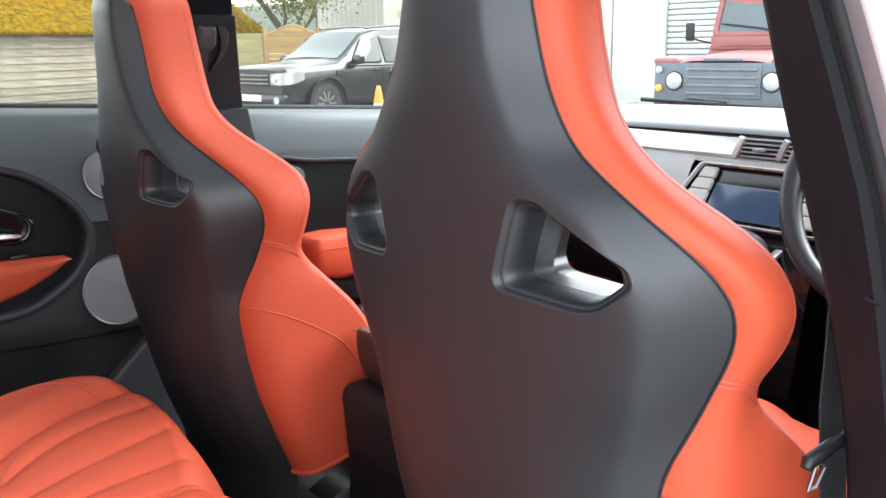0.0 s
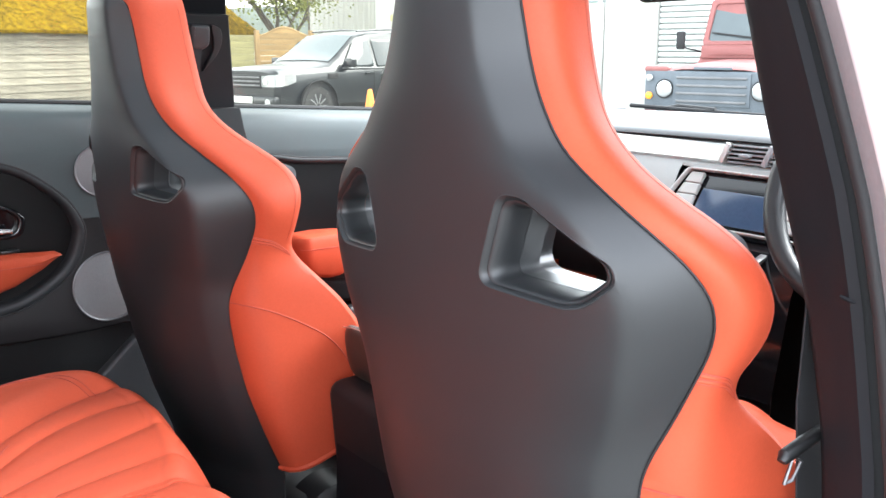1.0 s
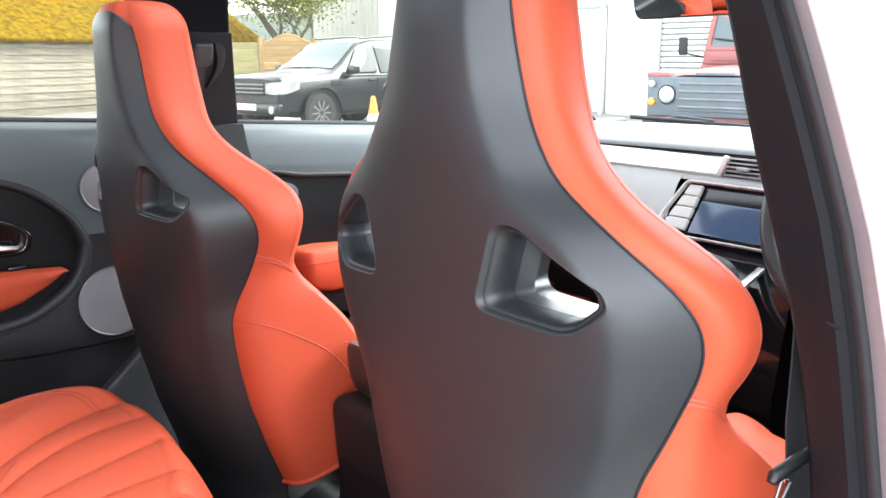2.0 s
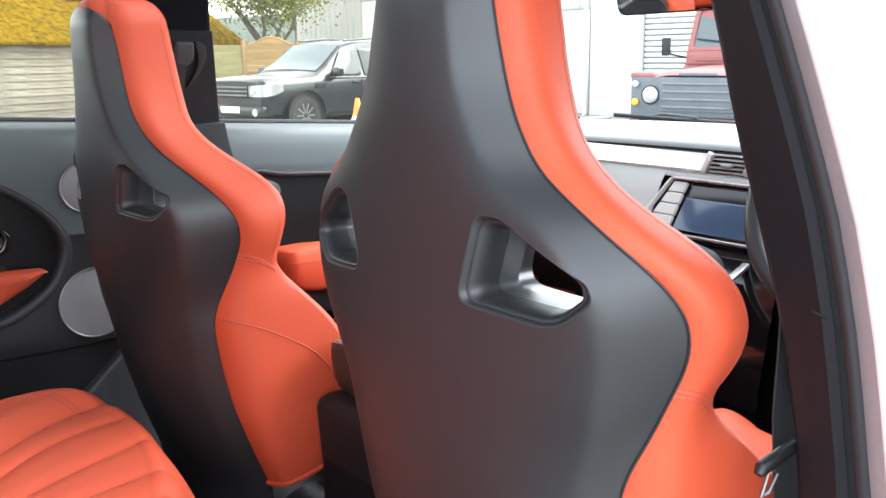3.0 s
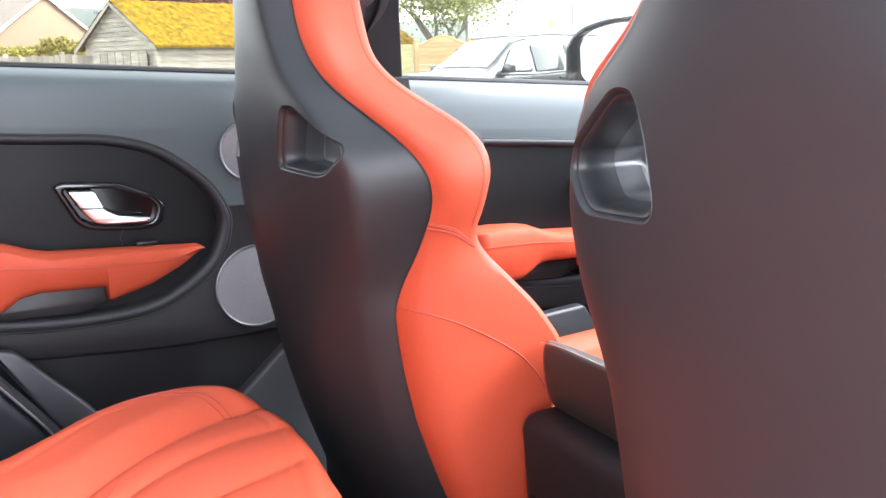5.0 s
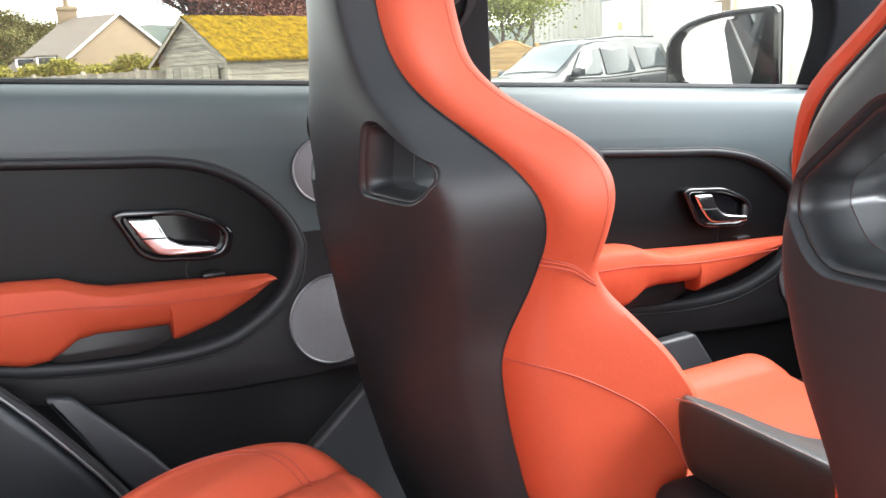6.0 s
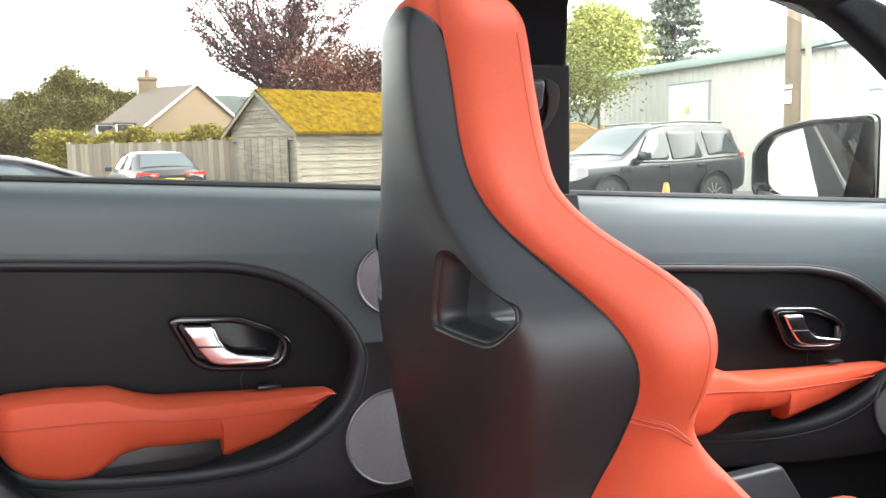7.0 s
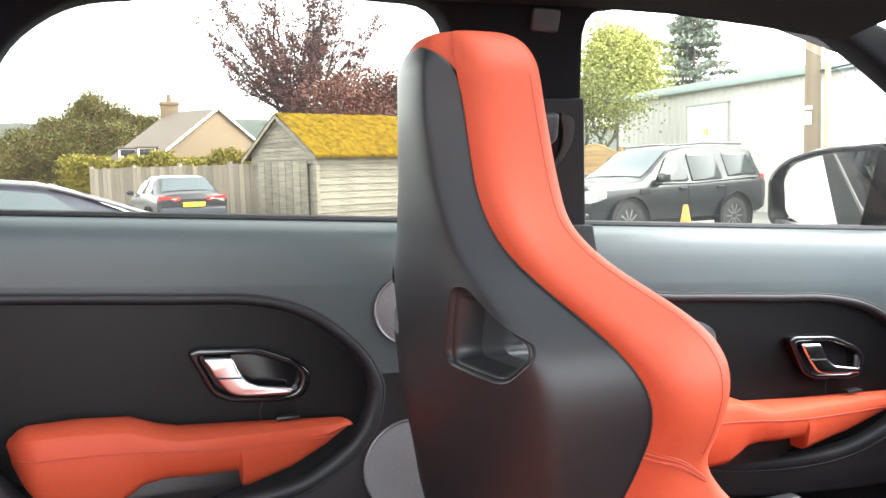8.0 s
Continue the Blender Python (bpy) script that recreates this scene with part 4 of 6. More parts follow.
part("door_seal", tube([(x + 0.006, 0.708, z) for x, z in curve], 0.009, 8), GAP, arch, "black rubber door seal")
part("seal_edge", tube([(x + 0.003, 0.698, z) for x, z in curve], 0.0022, 6), ALU, arch)
part("sill_riser", mapped(plate([round_corners([(-0.335, 0.848), (-0.300, 0.842), (-0.205, 0.738), (-0.12, 0.62), (-0.17, 0.60), (-0.262, 0.728)], 0.008)], 0.02, 0.006, 3), upright(0.745)), GREYTRIM, arch)
rear_belt = thing("seat_belt", "black rear seat belt with its buckle lying on the bench", "seat belt", (-0.42, 0.55, 0.8))
web = []
for f in np.linspace(0, 1, 12):
    mx, my, mz = -0.475 + 0.050 * f, 0.64 - 0.03 * f, 1.00 - 0.140 * f
    web.append([(mx - 0.023, my, mz - 0.004), (mx + 0.023, my - 0.004, mz + 0.004), (mx + 0.023, my - 0.006, mz + 0.004), (mx - 0.023, my - 0.002, mz - 0.004)])
part("webbing", loft(web, closed=True, caps=True), surf("worn_belt_webbing", (0.030, 0.027, 0.030), 0.8, var=0.3, fine=900, bump=0.5, stretch=(1, 1, 0.2)), rear_belt, "grey-black woven belt webbing")
part("tongue", turned(mapped(plate([round_corners([(-0.034, -0.012), (0.034, -0.012), (0.036, 0.012), (0.024, 0.018), (-0.034, 0.014)], 0.006), round_corners([(-0.026, 0.000), (0.026, 0.000), (0.026, 0.008), (-0.026, 0.008)], 0.003)], 0.004, 0.0012), lambda u, v, w: (u, w, v)), Matrix.Translation((-0.422, 0.605, 0.854)) @ Matrix.Rotation(radians(-10), 4, "Y")), GREYTRIM, rear_belt, "dark coated belt tongue")
part("buckle", turned(box(-0.030, 0.030, -0.012, 0.012, -0.03, 0.012, 0.006, 3), Matrix.Translation((-0.424, 0.604, 0.828)) @ Matrix.Rotation(radians(-10), 4, "Y")), GREYTRIM, rear_belt, "dark plastic belt buckle")

# ---- centre console ----
console = thing("centre_console", "dark console between the front seats with padded armrest", "console", (0.5, 0.03, 0.40))
rows = []
lid = smooth_line([(0.285, 0.828), (0.262, 0.838), (0.250, 0.862), (0.245, 0.890), (0.244, 0.912), (0.249, 0.923), (0.262, 0.921), (0.31, 0.898), (0.42, 0.842), (0.56, 0.80), (0.60, 0.78)], 5)
for y in np.linspace(-0.098, 0.165, 26):
    e = abs(y - 0.0335) / 0.1315
    rows.append([(x + 0.016 * e ** 8, y, z - 0.008 * e ** 6) for x, z in lid])
part("armrest_lid", loft(rows), LIDSKIN, console, "brown-black padded armrest lid")
part("lid_edge", tube([(0.2515, y, 0.9232 - 0.008 * (abs(y - 0.0335) / 0.1315) ** 6) for y in np.linspace(-0.09, 0.157, 16)], 0.0012, 6), ALU, console, "thin bright edge")
part("body", box(0.255, 1.15, -0.06, 0.12, 0.401, 0.78, 0.02, 3), TRIM, console)
part("rear_tray", loft([[(0.25, y, 0.765), (0.235, y, 0.78), (0.225, y, 0.772), (0.222, y, 0.70), (0.215, y, 0.52), (0.30, y, 0.42)] for y in np.linspace(-0.075, 0.140, 6)]), PILLARTRIM, console, "grey rear console end")
BLACKHIDE = grained("black_console_leather", (0.010, 0.011, 0.012), 0.5, 0.12, cell=700, bump=0.12, spec=0.22)
part("rear_end", mapped(box(0.215, 0.42, -0.098, 0.163, 0.52, 0.838, 0.022, 4), lambda x, y, z: (x + 0.10 * max(0.0, 0.78 - z) + 0.06 * max(0.0, z - 0.78), y, z)), BLACKHIDE, console, "black leather rear end of the console")

# ---- dashboard ----
dash = thing("dashboard", "light-catching dashboard with aluminium fascia, vents and display", "dashboard", (1.25, 0.03, 0.9))
rows = []
for y in np.linspace(-0.70, 0.76, 30):
    c = 0.012 * (abs(y - 0.03) / 0.72) ** 2
    rows.append([(1.62, y, 1.165), (1.45, y, 1.192 - c), (1.32, y, 1.190 - c), (1.22, y, 1.182 - c), (1.168, y, 1.174 - c), (1.154, y, 1.168 - c), (1.150, y, 1.162 - c), (1.158, y, 1.158 - c)])
part("top_pad", loft(rows), DASHTOP, dash, "grained dash top lit through the windscreen")
part("shadow_groove", box(1.160, 1.20, -0.70, 0.76, 1.136, 1.158, 0.002), GAP, dash)
rows = [[(1.162, y, 1.156), (1.154, y, 1.153), (1.146, y, 1.134), (1.143, y, 1.118), (1.148, y, 1.110)] for y in np.linspace(0.10, 0.76, 12)]
part("fascia_strip", loft(rows), ALU, dash, "brushed aluminium fascia strip")
GREYSKIN = surf("mid_grey_dash_skin", (0.27, 0.28, 0.275), 0.45, var=0.1, fine=900, bump=0.3)
rows = [[(1.148, y, 1.112), (1.128, y, 1.09), (1.112, y, 1.06), (1.095, y, 1.02), (1.100, y, 1.004), (1.13, y, 0.998)] for y in np.linspace(0.196, 0.76, 10)]
part("passenger_pad", loft(rows), GREYSKIN, dash, "grey padded lower dash")
part("glovebox", loft([[(1.14, y, 0.998), (1.112, y, 0.992), (1.106, y, 0.975), (1.108, y, 0.90), (1.14, y, 0.82), (1.22, y, 0.70)] for y in np.linspace(0.196, 0.76, 10)]), TRIM, dash, "black glovebox lid under the grey pad")
part("stack_brow", loft([[(1.16, y, 1.114), (1.150, y, 1.112), (1.142, y, 1.107), (1.140, y, 1.100), (1.16, y, 1.094)] for y in np.linspace(-0.14, 0.197, 8)]), GREYSKIN, dash)
vent = part("vent_housing", box(1.156, 1.22, -0.135, 0.10, 1.113, 1.158, 0.003), GAP, dash)
VENTSILVER = surf("silver_vent_blade", (0.50, 0.50, 0.49), 0.35, metallic=0.2, var=0.04, bump=0)
VENTGREY = surf("mid_grey_vent_plastic", (0.24, 0.25, 0.26), 0.4, var=0.06, fine=600, bump=0.05)
for y0, y1 in ((-0.128, -0.004), (-0.002, 0.094)):
    for k in range(5):
        part("vent_slat", turned(box(-0.004, 0.004, y0, y1, -0.0014, 0.0014, 0.0006, 1), Matrix.Translation((1.149, 0, 1.1175 + k * 0.0088)) @ Matrix.Rotation(radians(-10), 4, "Y")), VENTGREY, vent, "grey vent slat")
    part("vent_tab", box(1.134, 1.150, (y0 + y1) / 2 - 0.012, (y0 + y1) / 2 + 0.012, 1.130, 1.137, 0.002), VENTGREY, vent)
for y, mat in ((0.097, VENTSILVER), (-0.003, VENTGREY), (-0.132, VENTSILVER)):
    part("vent_divider", turned(box(-0.008, 0.008, -0.006, 0.006, -0.0225, 0.0225, 0.002, 2), Matrix.Translation((1.1495, y, 1.1355)) @ Matrix.Rotation(radians(24 if y > -0.1 else -24), 4, "X")), mat, vent)
KEYGREY = surf("pale_grey_keys", (0.34, 0.34, 0.325), 0.5, var=0.06, fine=600, bump=0.05)
# display and its frame lie on a slope
SILVER = surf("silver_painted_trim", (0.52, 0.52, 0.51), 0.28, metallic=0.25, var=0.04, bump=0)
ST = Matrix.Translation((1.10, 0.03, 1.035)) @ Matrix.Rotation(radians(-58), 4, "Y") @ Matrix.Rotation(radians(-90), 4, "Z")
frame_out = round_corners([(-0.148, 0.074), (0.148, 0.074), (0.182, -0.015), (0.162, -0.056), (-0.162, -0.056), (-0.182, -0.015)], 0.012)
frame_in = round_corners([(-0.144, 0.070), (0.144, 0.070), (0.177, -0.015), (0.159, -0.052), (-0.159, -0.052), (-0.177, -0.015)], 0.010)
stack = part("stack_frame", turned(plate([frame_out, frame_in], 0.014, 0.003), ST), SILVER, dash, "bright frame round the display")
part("stack_panel", turned(moved(plate([frame_in], 0.006), (0, 0, -0.014)), ST), PIANO, stack)
part("display", turned(moved(plate([round_corners([(-0.096, 0.032), (0.096, 0.032), (0.100, -0.042), (-0.100, -0.042)], 0.004)], 0.006, 0.001), (0, 0, -0.006)), ST), SCREEN, stack, "switched-off display, a blue reflection in its colour")
for sgn in (-1, 1):
    for k in range(4):
        w0, v0 = 0.104 + 0.001 * k, 0.066 - k * 0.0265
        part("key", turned(moved(plate([round_corners([(sgn * w0, v0), (sgn * (w0 + 0.034 + 0.007 * k), v0), (sgn * (w0 + 0.042 + 0.007 * k), v0 - 0.0255), (sgn * (w0 + 0.001), v0 - 0.0255)][::sgn], 0.004)], 0.010, 0.003), (0, 0, -0.004)), ST), KEYGREY, stack, "grey side key")
part("lower_stack_panel", loft([[(1.095, y, 0.985), (1.05, y, 0.965), (1.02, y, 0.90), (1.0, y, 0.80), (0.98, y, 0.70)] for y in np.linspace(-0.15, 0.21, 8)]), PIANO, dash)
part("selector_knob", moved(lathe([(0.0001, 0.014), (0.020, 0.014), (0.024, 0.010), (0.025, 0.0)], 28), (0.90, 0.03, 0.905)), CHROME, dash, "round chrome selector")
part("console_slope", loft([[(1.02, y, 0.93), (0.80, y, 0.86), (0.55, y, 0.84)] for y in np.linspace(-0.07, 0.13, 6)]), PIANO, dash)
part("console_strip", turned(box(-0.16, 0.16, -0.008, 0.008, -0.004, 0.004, 0.002), Matrix.Translation((0.93, -0.07, 0.915)) @ Matrix.Rotation(radians(-20), 4, "Y")), ALU, dash, "bright console side strip")
part("driver_binnacle", loft([[(1.20, -0.385 + 0.20 * math.sin(a) * f, 1.09 + 0.13 * math.cos(a) * f) for a in np.linspace(-1.7, 1.7, 20)] for f in (1.0,)] + [[(1.05, -0.385 + 0.19 * math.sin(a), 1.08 + 0.11 * math.cos(a)) for a in np.linspace(-1.7, 1.7, 20)]]), TRIM, dash)
part("driver_lower", loft([[(1.162, y, 1.14), (1.12, y, 1.05), (1.10, y, 0.95), (1.15, y, 0.70)] for y in np.linspace(-0.70, -0.13, 8)]), TRIM, dash)

wheel = thing("steering_wheel", "black leather steering wheel with bright spokes", "steering wheel", (0.86, -0.385, 1.06))
WT = Matrix.Translation((0.86, -0.392, 1.14)) @ Matrix.Rotation(radians(-66), 4, "Y") @ Matrix.Rotation(radians(90), 4, "Z")
part("rim", turned(tube([(0.186 * math.cos(k * math.tau / 60), 0.186 * math.sin(k * math.tau / 60), 0) for k in range(60)], [0.0165 + 0.002 * math.cos(2 * k * math.tau / 60) for k in range(60)], 12, closed=True), WT), grained("black_leather", (0.018, 0.018, 0.019), 0.38, 0.15), wheel, "black leather rim")
part("hub", turned(lathe([(0.0001, 0.035), (0.04, 0.034), (0.065, 0.026), (0.075, 0.0), (0.07, -0.03)], 32), WT), TRIM, wheel)
for a in (0, 180, 270):
    part("spoke", turned(turned(box(0.06, 0.18, -0.022, 0.022, -0.008, 0.008, 0.006, 3), Matrix.Rotation(radians(a), 4, "Z")), WT), TRIM, wheel)
    part("spoke_trim", turned(turned(box(0.085, 0.165, -0.014, -0.004, 0.004, 0.012, 0.003, 2), Matrix.Rotation(radians(a), 4, "Z")), WT), CHROME, wheel, "chrome spoke insert")

rear_mirror = thing("rear_view_mirror", "rear-view mirror on the windscreen reflecting orange seats", "mirror", (0.95, 0.03, 1.46))
MT = Matrix.Translation((0.93, 0.03, 1.462)) @ Matrix.Rotation(radians(13), 4, "Z") @ Matrix.Rotation(radians(-13), 4, "Y")
mo = round_corners([(-0.122, -0.030), (0.122, -0.036), (0.128, 0.030), (-0.115, 0.036)], 0.018)
mi = [(u * 0.955, v * 0.84) for u, v in mo]
rm = part("housing", turned(mapped(plate([mo], 0.028, 0.010, 3), lambda u, v, w: (w + 0.014, u, v)), MT), TRIM, rear_mirror)
part("glass", turned(mapped(plate([mi], 0.002), lambda u, v, w: (w - 0.0015, u, v)), MT), MIRROR, rm)
part("stalk", tube([(0.95, 0.03, 1.48), (0.99, 0.03, 1.50), (1.0, 0.03, 1.535)], 0.012, 10), TRIM, rear_mirror)

# ---- door mirror outside the far window ----
door_mirror = thing("door_mirror", "black and white door mirror outside the front window", "mirror", (1.1, 1.0, 1.2))
# outline of the rim: along the glass from its outer end, and height
rim = round_corners([(-0.003, 1.284), (-0.004, 1.196), (0.026, 1.174), (0.226, 1.178), (0.226, 1.346), (0.095, 1.338), (0.030, 1.318)], [0.02, 0.022, 0.025, 0.02, 0.02, 0.05, 0.025], 8)


def mirror_ring(grow, deep):
    """The rim drawn in by grow metres and set deep metres forwards."""
    cu, cz = 0.115, 1.261
    return [(0.928 + 0.5 * u + 0.866 * deep, 1.034 - 0.866 * u + 0.5 * deep, z) for u, z in [(cu + (u - cu) * (1 - grow / 0.113), cz + (z - cz) * (1 - grow / 0.082)) for u, z in rim]]


dm = part("housing", loft([mirror_ring(g, d) for g, d in ((0.016, 0.040), (0.012, 0.006), (0.009, 0.001), (0.006, -0.002), (0.001, 0.0), (0.0, 0.006), (0.0, 0.03), (0.006, 0.055), (0.022, 0.085), (0.045, 0.105), (0.078, 0.115))], closed=True, caps=True), PIANO, door_mirror, "gloss black mirror housing")
part("cap", loft([mirror_ring(g, d) for g, d in ((-0.002, 0.030), (0.003, 0.056), (0.019, 0.087), (0.042, 0.108), (0.076, 0.119))], closed=True), WHITE, dm, "white painted mirror cap")
face = [[(x + 0.866 * e, y + 0.5 * e, z) for x, y, z, e in [(*p, d - 0.075 * ((p[0] - 0.928) * 0.5 - (p[1] - 1.034) * 0.866 - 0.115) - 0.07 * (p[2] - 1.261)) for p in mirror_ring(0.013, 0.0)]] for d in (0.022, 0.019)]
for row in face:
    for i, (x, y, z) in enumerate(row):
        over = max(0.0, (x - 0.928) * 0.5 - (y - 1.034) * 0.866 - 0.165 - 0.25 * (z - 1.18))
        row[i] = (x - 0.5 * over, y + 0.866 * over, z)
part("glass", loft(face, closed=True, caps=True), MIRROR, dm, "mirror glass")
part("foot", box(1.03, 1.15, 0.80, 0.90, 1.10, 1.182, 0.02, 3), PIANO, door_mirror)

# ---- bonnet and wiper beyond the windscreen ----
bonnet = part("bonnet", loft([[(1.66 + 0.95 * f, 0.03 + s * (0.80 - 0.06 * f), 1.145 - 0.10 * f - 0.11 * f ** 4 - 0.03 * s * s) for s in np.linspace(-1, 1, 13)] for f in np.linspace(0, 1, 10)]), WHITE)
tagged(bonnet, "white painted car bonnet", "car bonnet", kind="structure")
wiper = thing("windscreen_wiper", "black wiper resting at the foot of the windscreen", "wiper", (1.55, 0.5, 1.18))
part("blade", tube([(1.58, 0.72, 1.186), (1.605, 0.45, 1.180), (1.62, 0.15, 1.176)], 0.006, 8), GAP, wiper)
part("arm", tube([(1.65, 0.68, 1.172), (1.62, 0.58, 1.190), (1.605, 0.45, 1.186)], 0.006, 8), GAP, wiper)

# ---- the far outer side of the car, which the door mirror shows ----
flank = thing("body_side", "white painted outer side of the car with dark windows", "car side", (0, 0.9, 0.3), kind="structure")
part("door_skin", loft([[(x, 0.885 + o - 0.02 * ((x - 0.2) / 1.8) ** 2, z) for o, z in ((-0.03, 0.30), (0.03, 0.45), (0.045, 0.75), (0.03, 1.0), (0.005, 1.11), (-0.04, 1.155))] for x in np.linspace(-1.9, 1.6, 22)]), WHITE, flank, "white painted door skins")
part("quarter", mapped(plate([[(-1.9, 1.2), (-0.62, 1.2), (-0.52, 1.55), (-1.5, 1.53)]], 0.03, 0.008), upright(0.868, LEAN, 1.25)), WHITE, flank)
part("roof_rail", tube([(-1.5, 0.74, 1.56), (-0.4, 0.735, 1.595), (0.5, 0.735, 1.60), (1.1, 0.76, 1.44)], 0.022, 8), PIANO, flank)


# ---- outside: the yard ----
ground_mat = surf("grey_gravel_yard", (0.19, 0.185, 0.168), 0.9, var=0.3, coarse=0.5, fine=60, bump=0.6, depth=0.02)
gb = bmesh.new()
bmesh.ops.create_grid(gb, x_segments=40, y_segments=40, size=1500)
ground = part("ground", gb, ground_mat)
tagged(ground, "pale grey gravel yard", "ground", kind="structure")

BLACKPAINT = surf("black_car_paint", (0.010, 0.012, 0.014), 0.30, var=0.1, coat=0.25, spec=0.3, bump=0)
# Red is greyed further to stand in for haze on the windscreen.
REDPAINT = surf("faded_hazed_red_paint", (0.21, 0.082, 0.077), 0.6, var=0.15, coat=0.0, spec=0.25, bump=0)
DULLPAINT = surf("dusty_dark_blue_paint", (0.028, 0.034, 0.045), 0.42, var=0.15, spec=0.3, bump=0)
TYRE = surf("tyre_rubber", (0.02, 0.02, 0.02), 0.8, fine=200)
ALLOY = surf("alloy_wheel", (0.15, 0.155, 0.16), 0.4, metallic=0.6, var=0.08)
LAMP = surf("clear_lamp", (0.45, 0.47, 0.48), 0.15, metallic=0.6, var=0.1)
REDLAMP = surf("red_lamp", (0.45, 0.03, 0.02), 0.2, var=0.1)
AMBER = surf("amber_lamp", (0.75, 0.28, 0.02), 0.25, var=0.1)
PLATEWHITE = surf("white_plate", (0.75, 0.75, 0.72), 0.5)
PLATEYELLOW = surf("yellow_plate", (0.75, 0.52, 0.02), 0.5)


def road_wheel(r, w, spokes):
    """A tyre with an alloy rim, lying along y, outer face towards -y."""
    tyre = lathe([(r * 0.62, -w / 2), (r * 0.9, -w / 2), (r * 0.985, -w * 0.36), (r, 0), (r * 0.985, w * 0.36), (r * 0.9, w / 2), (r * 0.6, w / 2)], 32)
    rim = [lathe([(r * 0.64, -w * 0.5), (r * 0.66, -w * 0.42), (r * 0.58, -w * 0.30), (r * 0.57, w * 0.2)], 32), moved(disc(r * 0.16, 0.03, 16), (0, 0, -w * 0.5))]
    for k in range(spokes):
        rim.append(turned(box(r * 0.1, r * 0.62, -0.020, 0.020, -w * 0.46, -w * 0.34, 0.008), Matrix.Rotation(k * math.tau / spokes, 4, "Z")))
    up = Matrix.Rotation(radians(-90), 4, "X")
    return turned(tyre, up), turned(joined(*rim), up)


def vehicle(name, label, place, heading, L, W, stations, paint, wheels, wr, details, size=1.0):
    """A parked vehicle. stations: x from the front, sill, belt, top, half width at the belt, half width at the top; details adds its own parts."""
    car = thing(name, label, "car", (0, 0, 0))
    rows = []
    for x, z0, zb, zt, wb, wt in stations:
        sec = [(0, z0), (wb * 0.80, z0), (wb * 0.97, z0 + 0.10), (wb, (z0 + zb) / 2), (wb, zb - 0.05), (wb * 0.97, zb), (wb * 0.97 + (wt - wb * 0.97) * 0.5, zb + (zt - zb) * 0.5), (wt, zt - 0.04), (wt * 0.9, zt - 0.01), (wt * 0.5, zt + 0.012), (0, zt + 0.016)]
        rows.append([(-x, y, z) for y, z in sec] + [(-x, -y, z) for y, z in sec[1:-1]][::-1])
    body = part("body", loft(rows, closed=True, caps=True), paint, car, sharp=30)
    for x, side in wheels:
        t, r = road_wheel(wr, 0.22, 10)
        flip = Matrix.Translation((-x, side * (W / 2 - 0.11), wr)) @ (Matrix.Identity(4) if side < 0 else Matrix.Rotation(math.pi, 4, "Z"))
        part("arch", turned(lathe([(0.0001, -0.012), (wr * 1.16, -0.012), (wr * 1.2, 0.0), (wr * 1.2, 0.05)], 32), Matrix.Translation((-x, side * (W / 2 + 0.002), wr * 1.03)) @ Matrix.Rotation(radians(90 * side), 4, "X") @ Matrix.Rotation(math.pi, 4, "X")), GAP, body)
        w = part("wheel", turned(t, flip), TYRE, car, "black tyre")
        part("rim", turned(r, flip), ALLOY, w, "silver alloy rim")
    details(car, body)
    car.matrix_basis = Matrix.Translation(place) @ Matrix.Rotation(heading, 4, "Z") @ Matrix.Scale(size, 4)
    return car


def side_panes(body, panes, wb, wt, zb, zt, material, push=0.012):
    """Side windows as panes laid on both flanks of the upper body. Corners: (x, height)."""
    for side in (-1, 1):
        for pts in panes:
            bm = plate([round_corners(pts, 0.04, 3)], 0.012, 0.002)
            part("window", mapped(bm, lambda u, v, w: (-u, side * (wb + (wt - wb) * (v - zb) / (zt - zb) + push + w), v)), material, body, "dark side window")


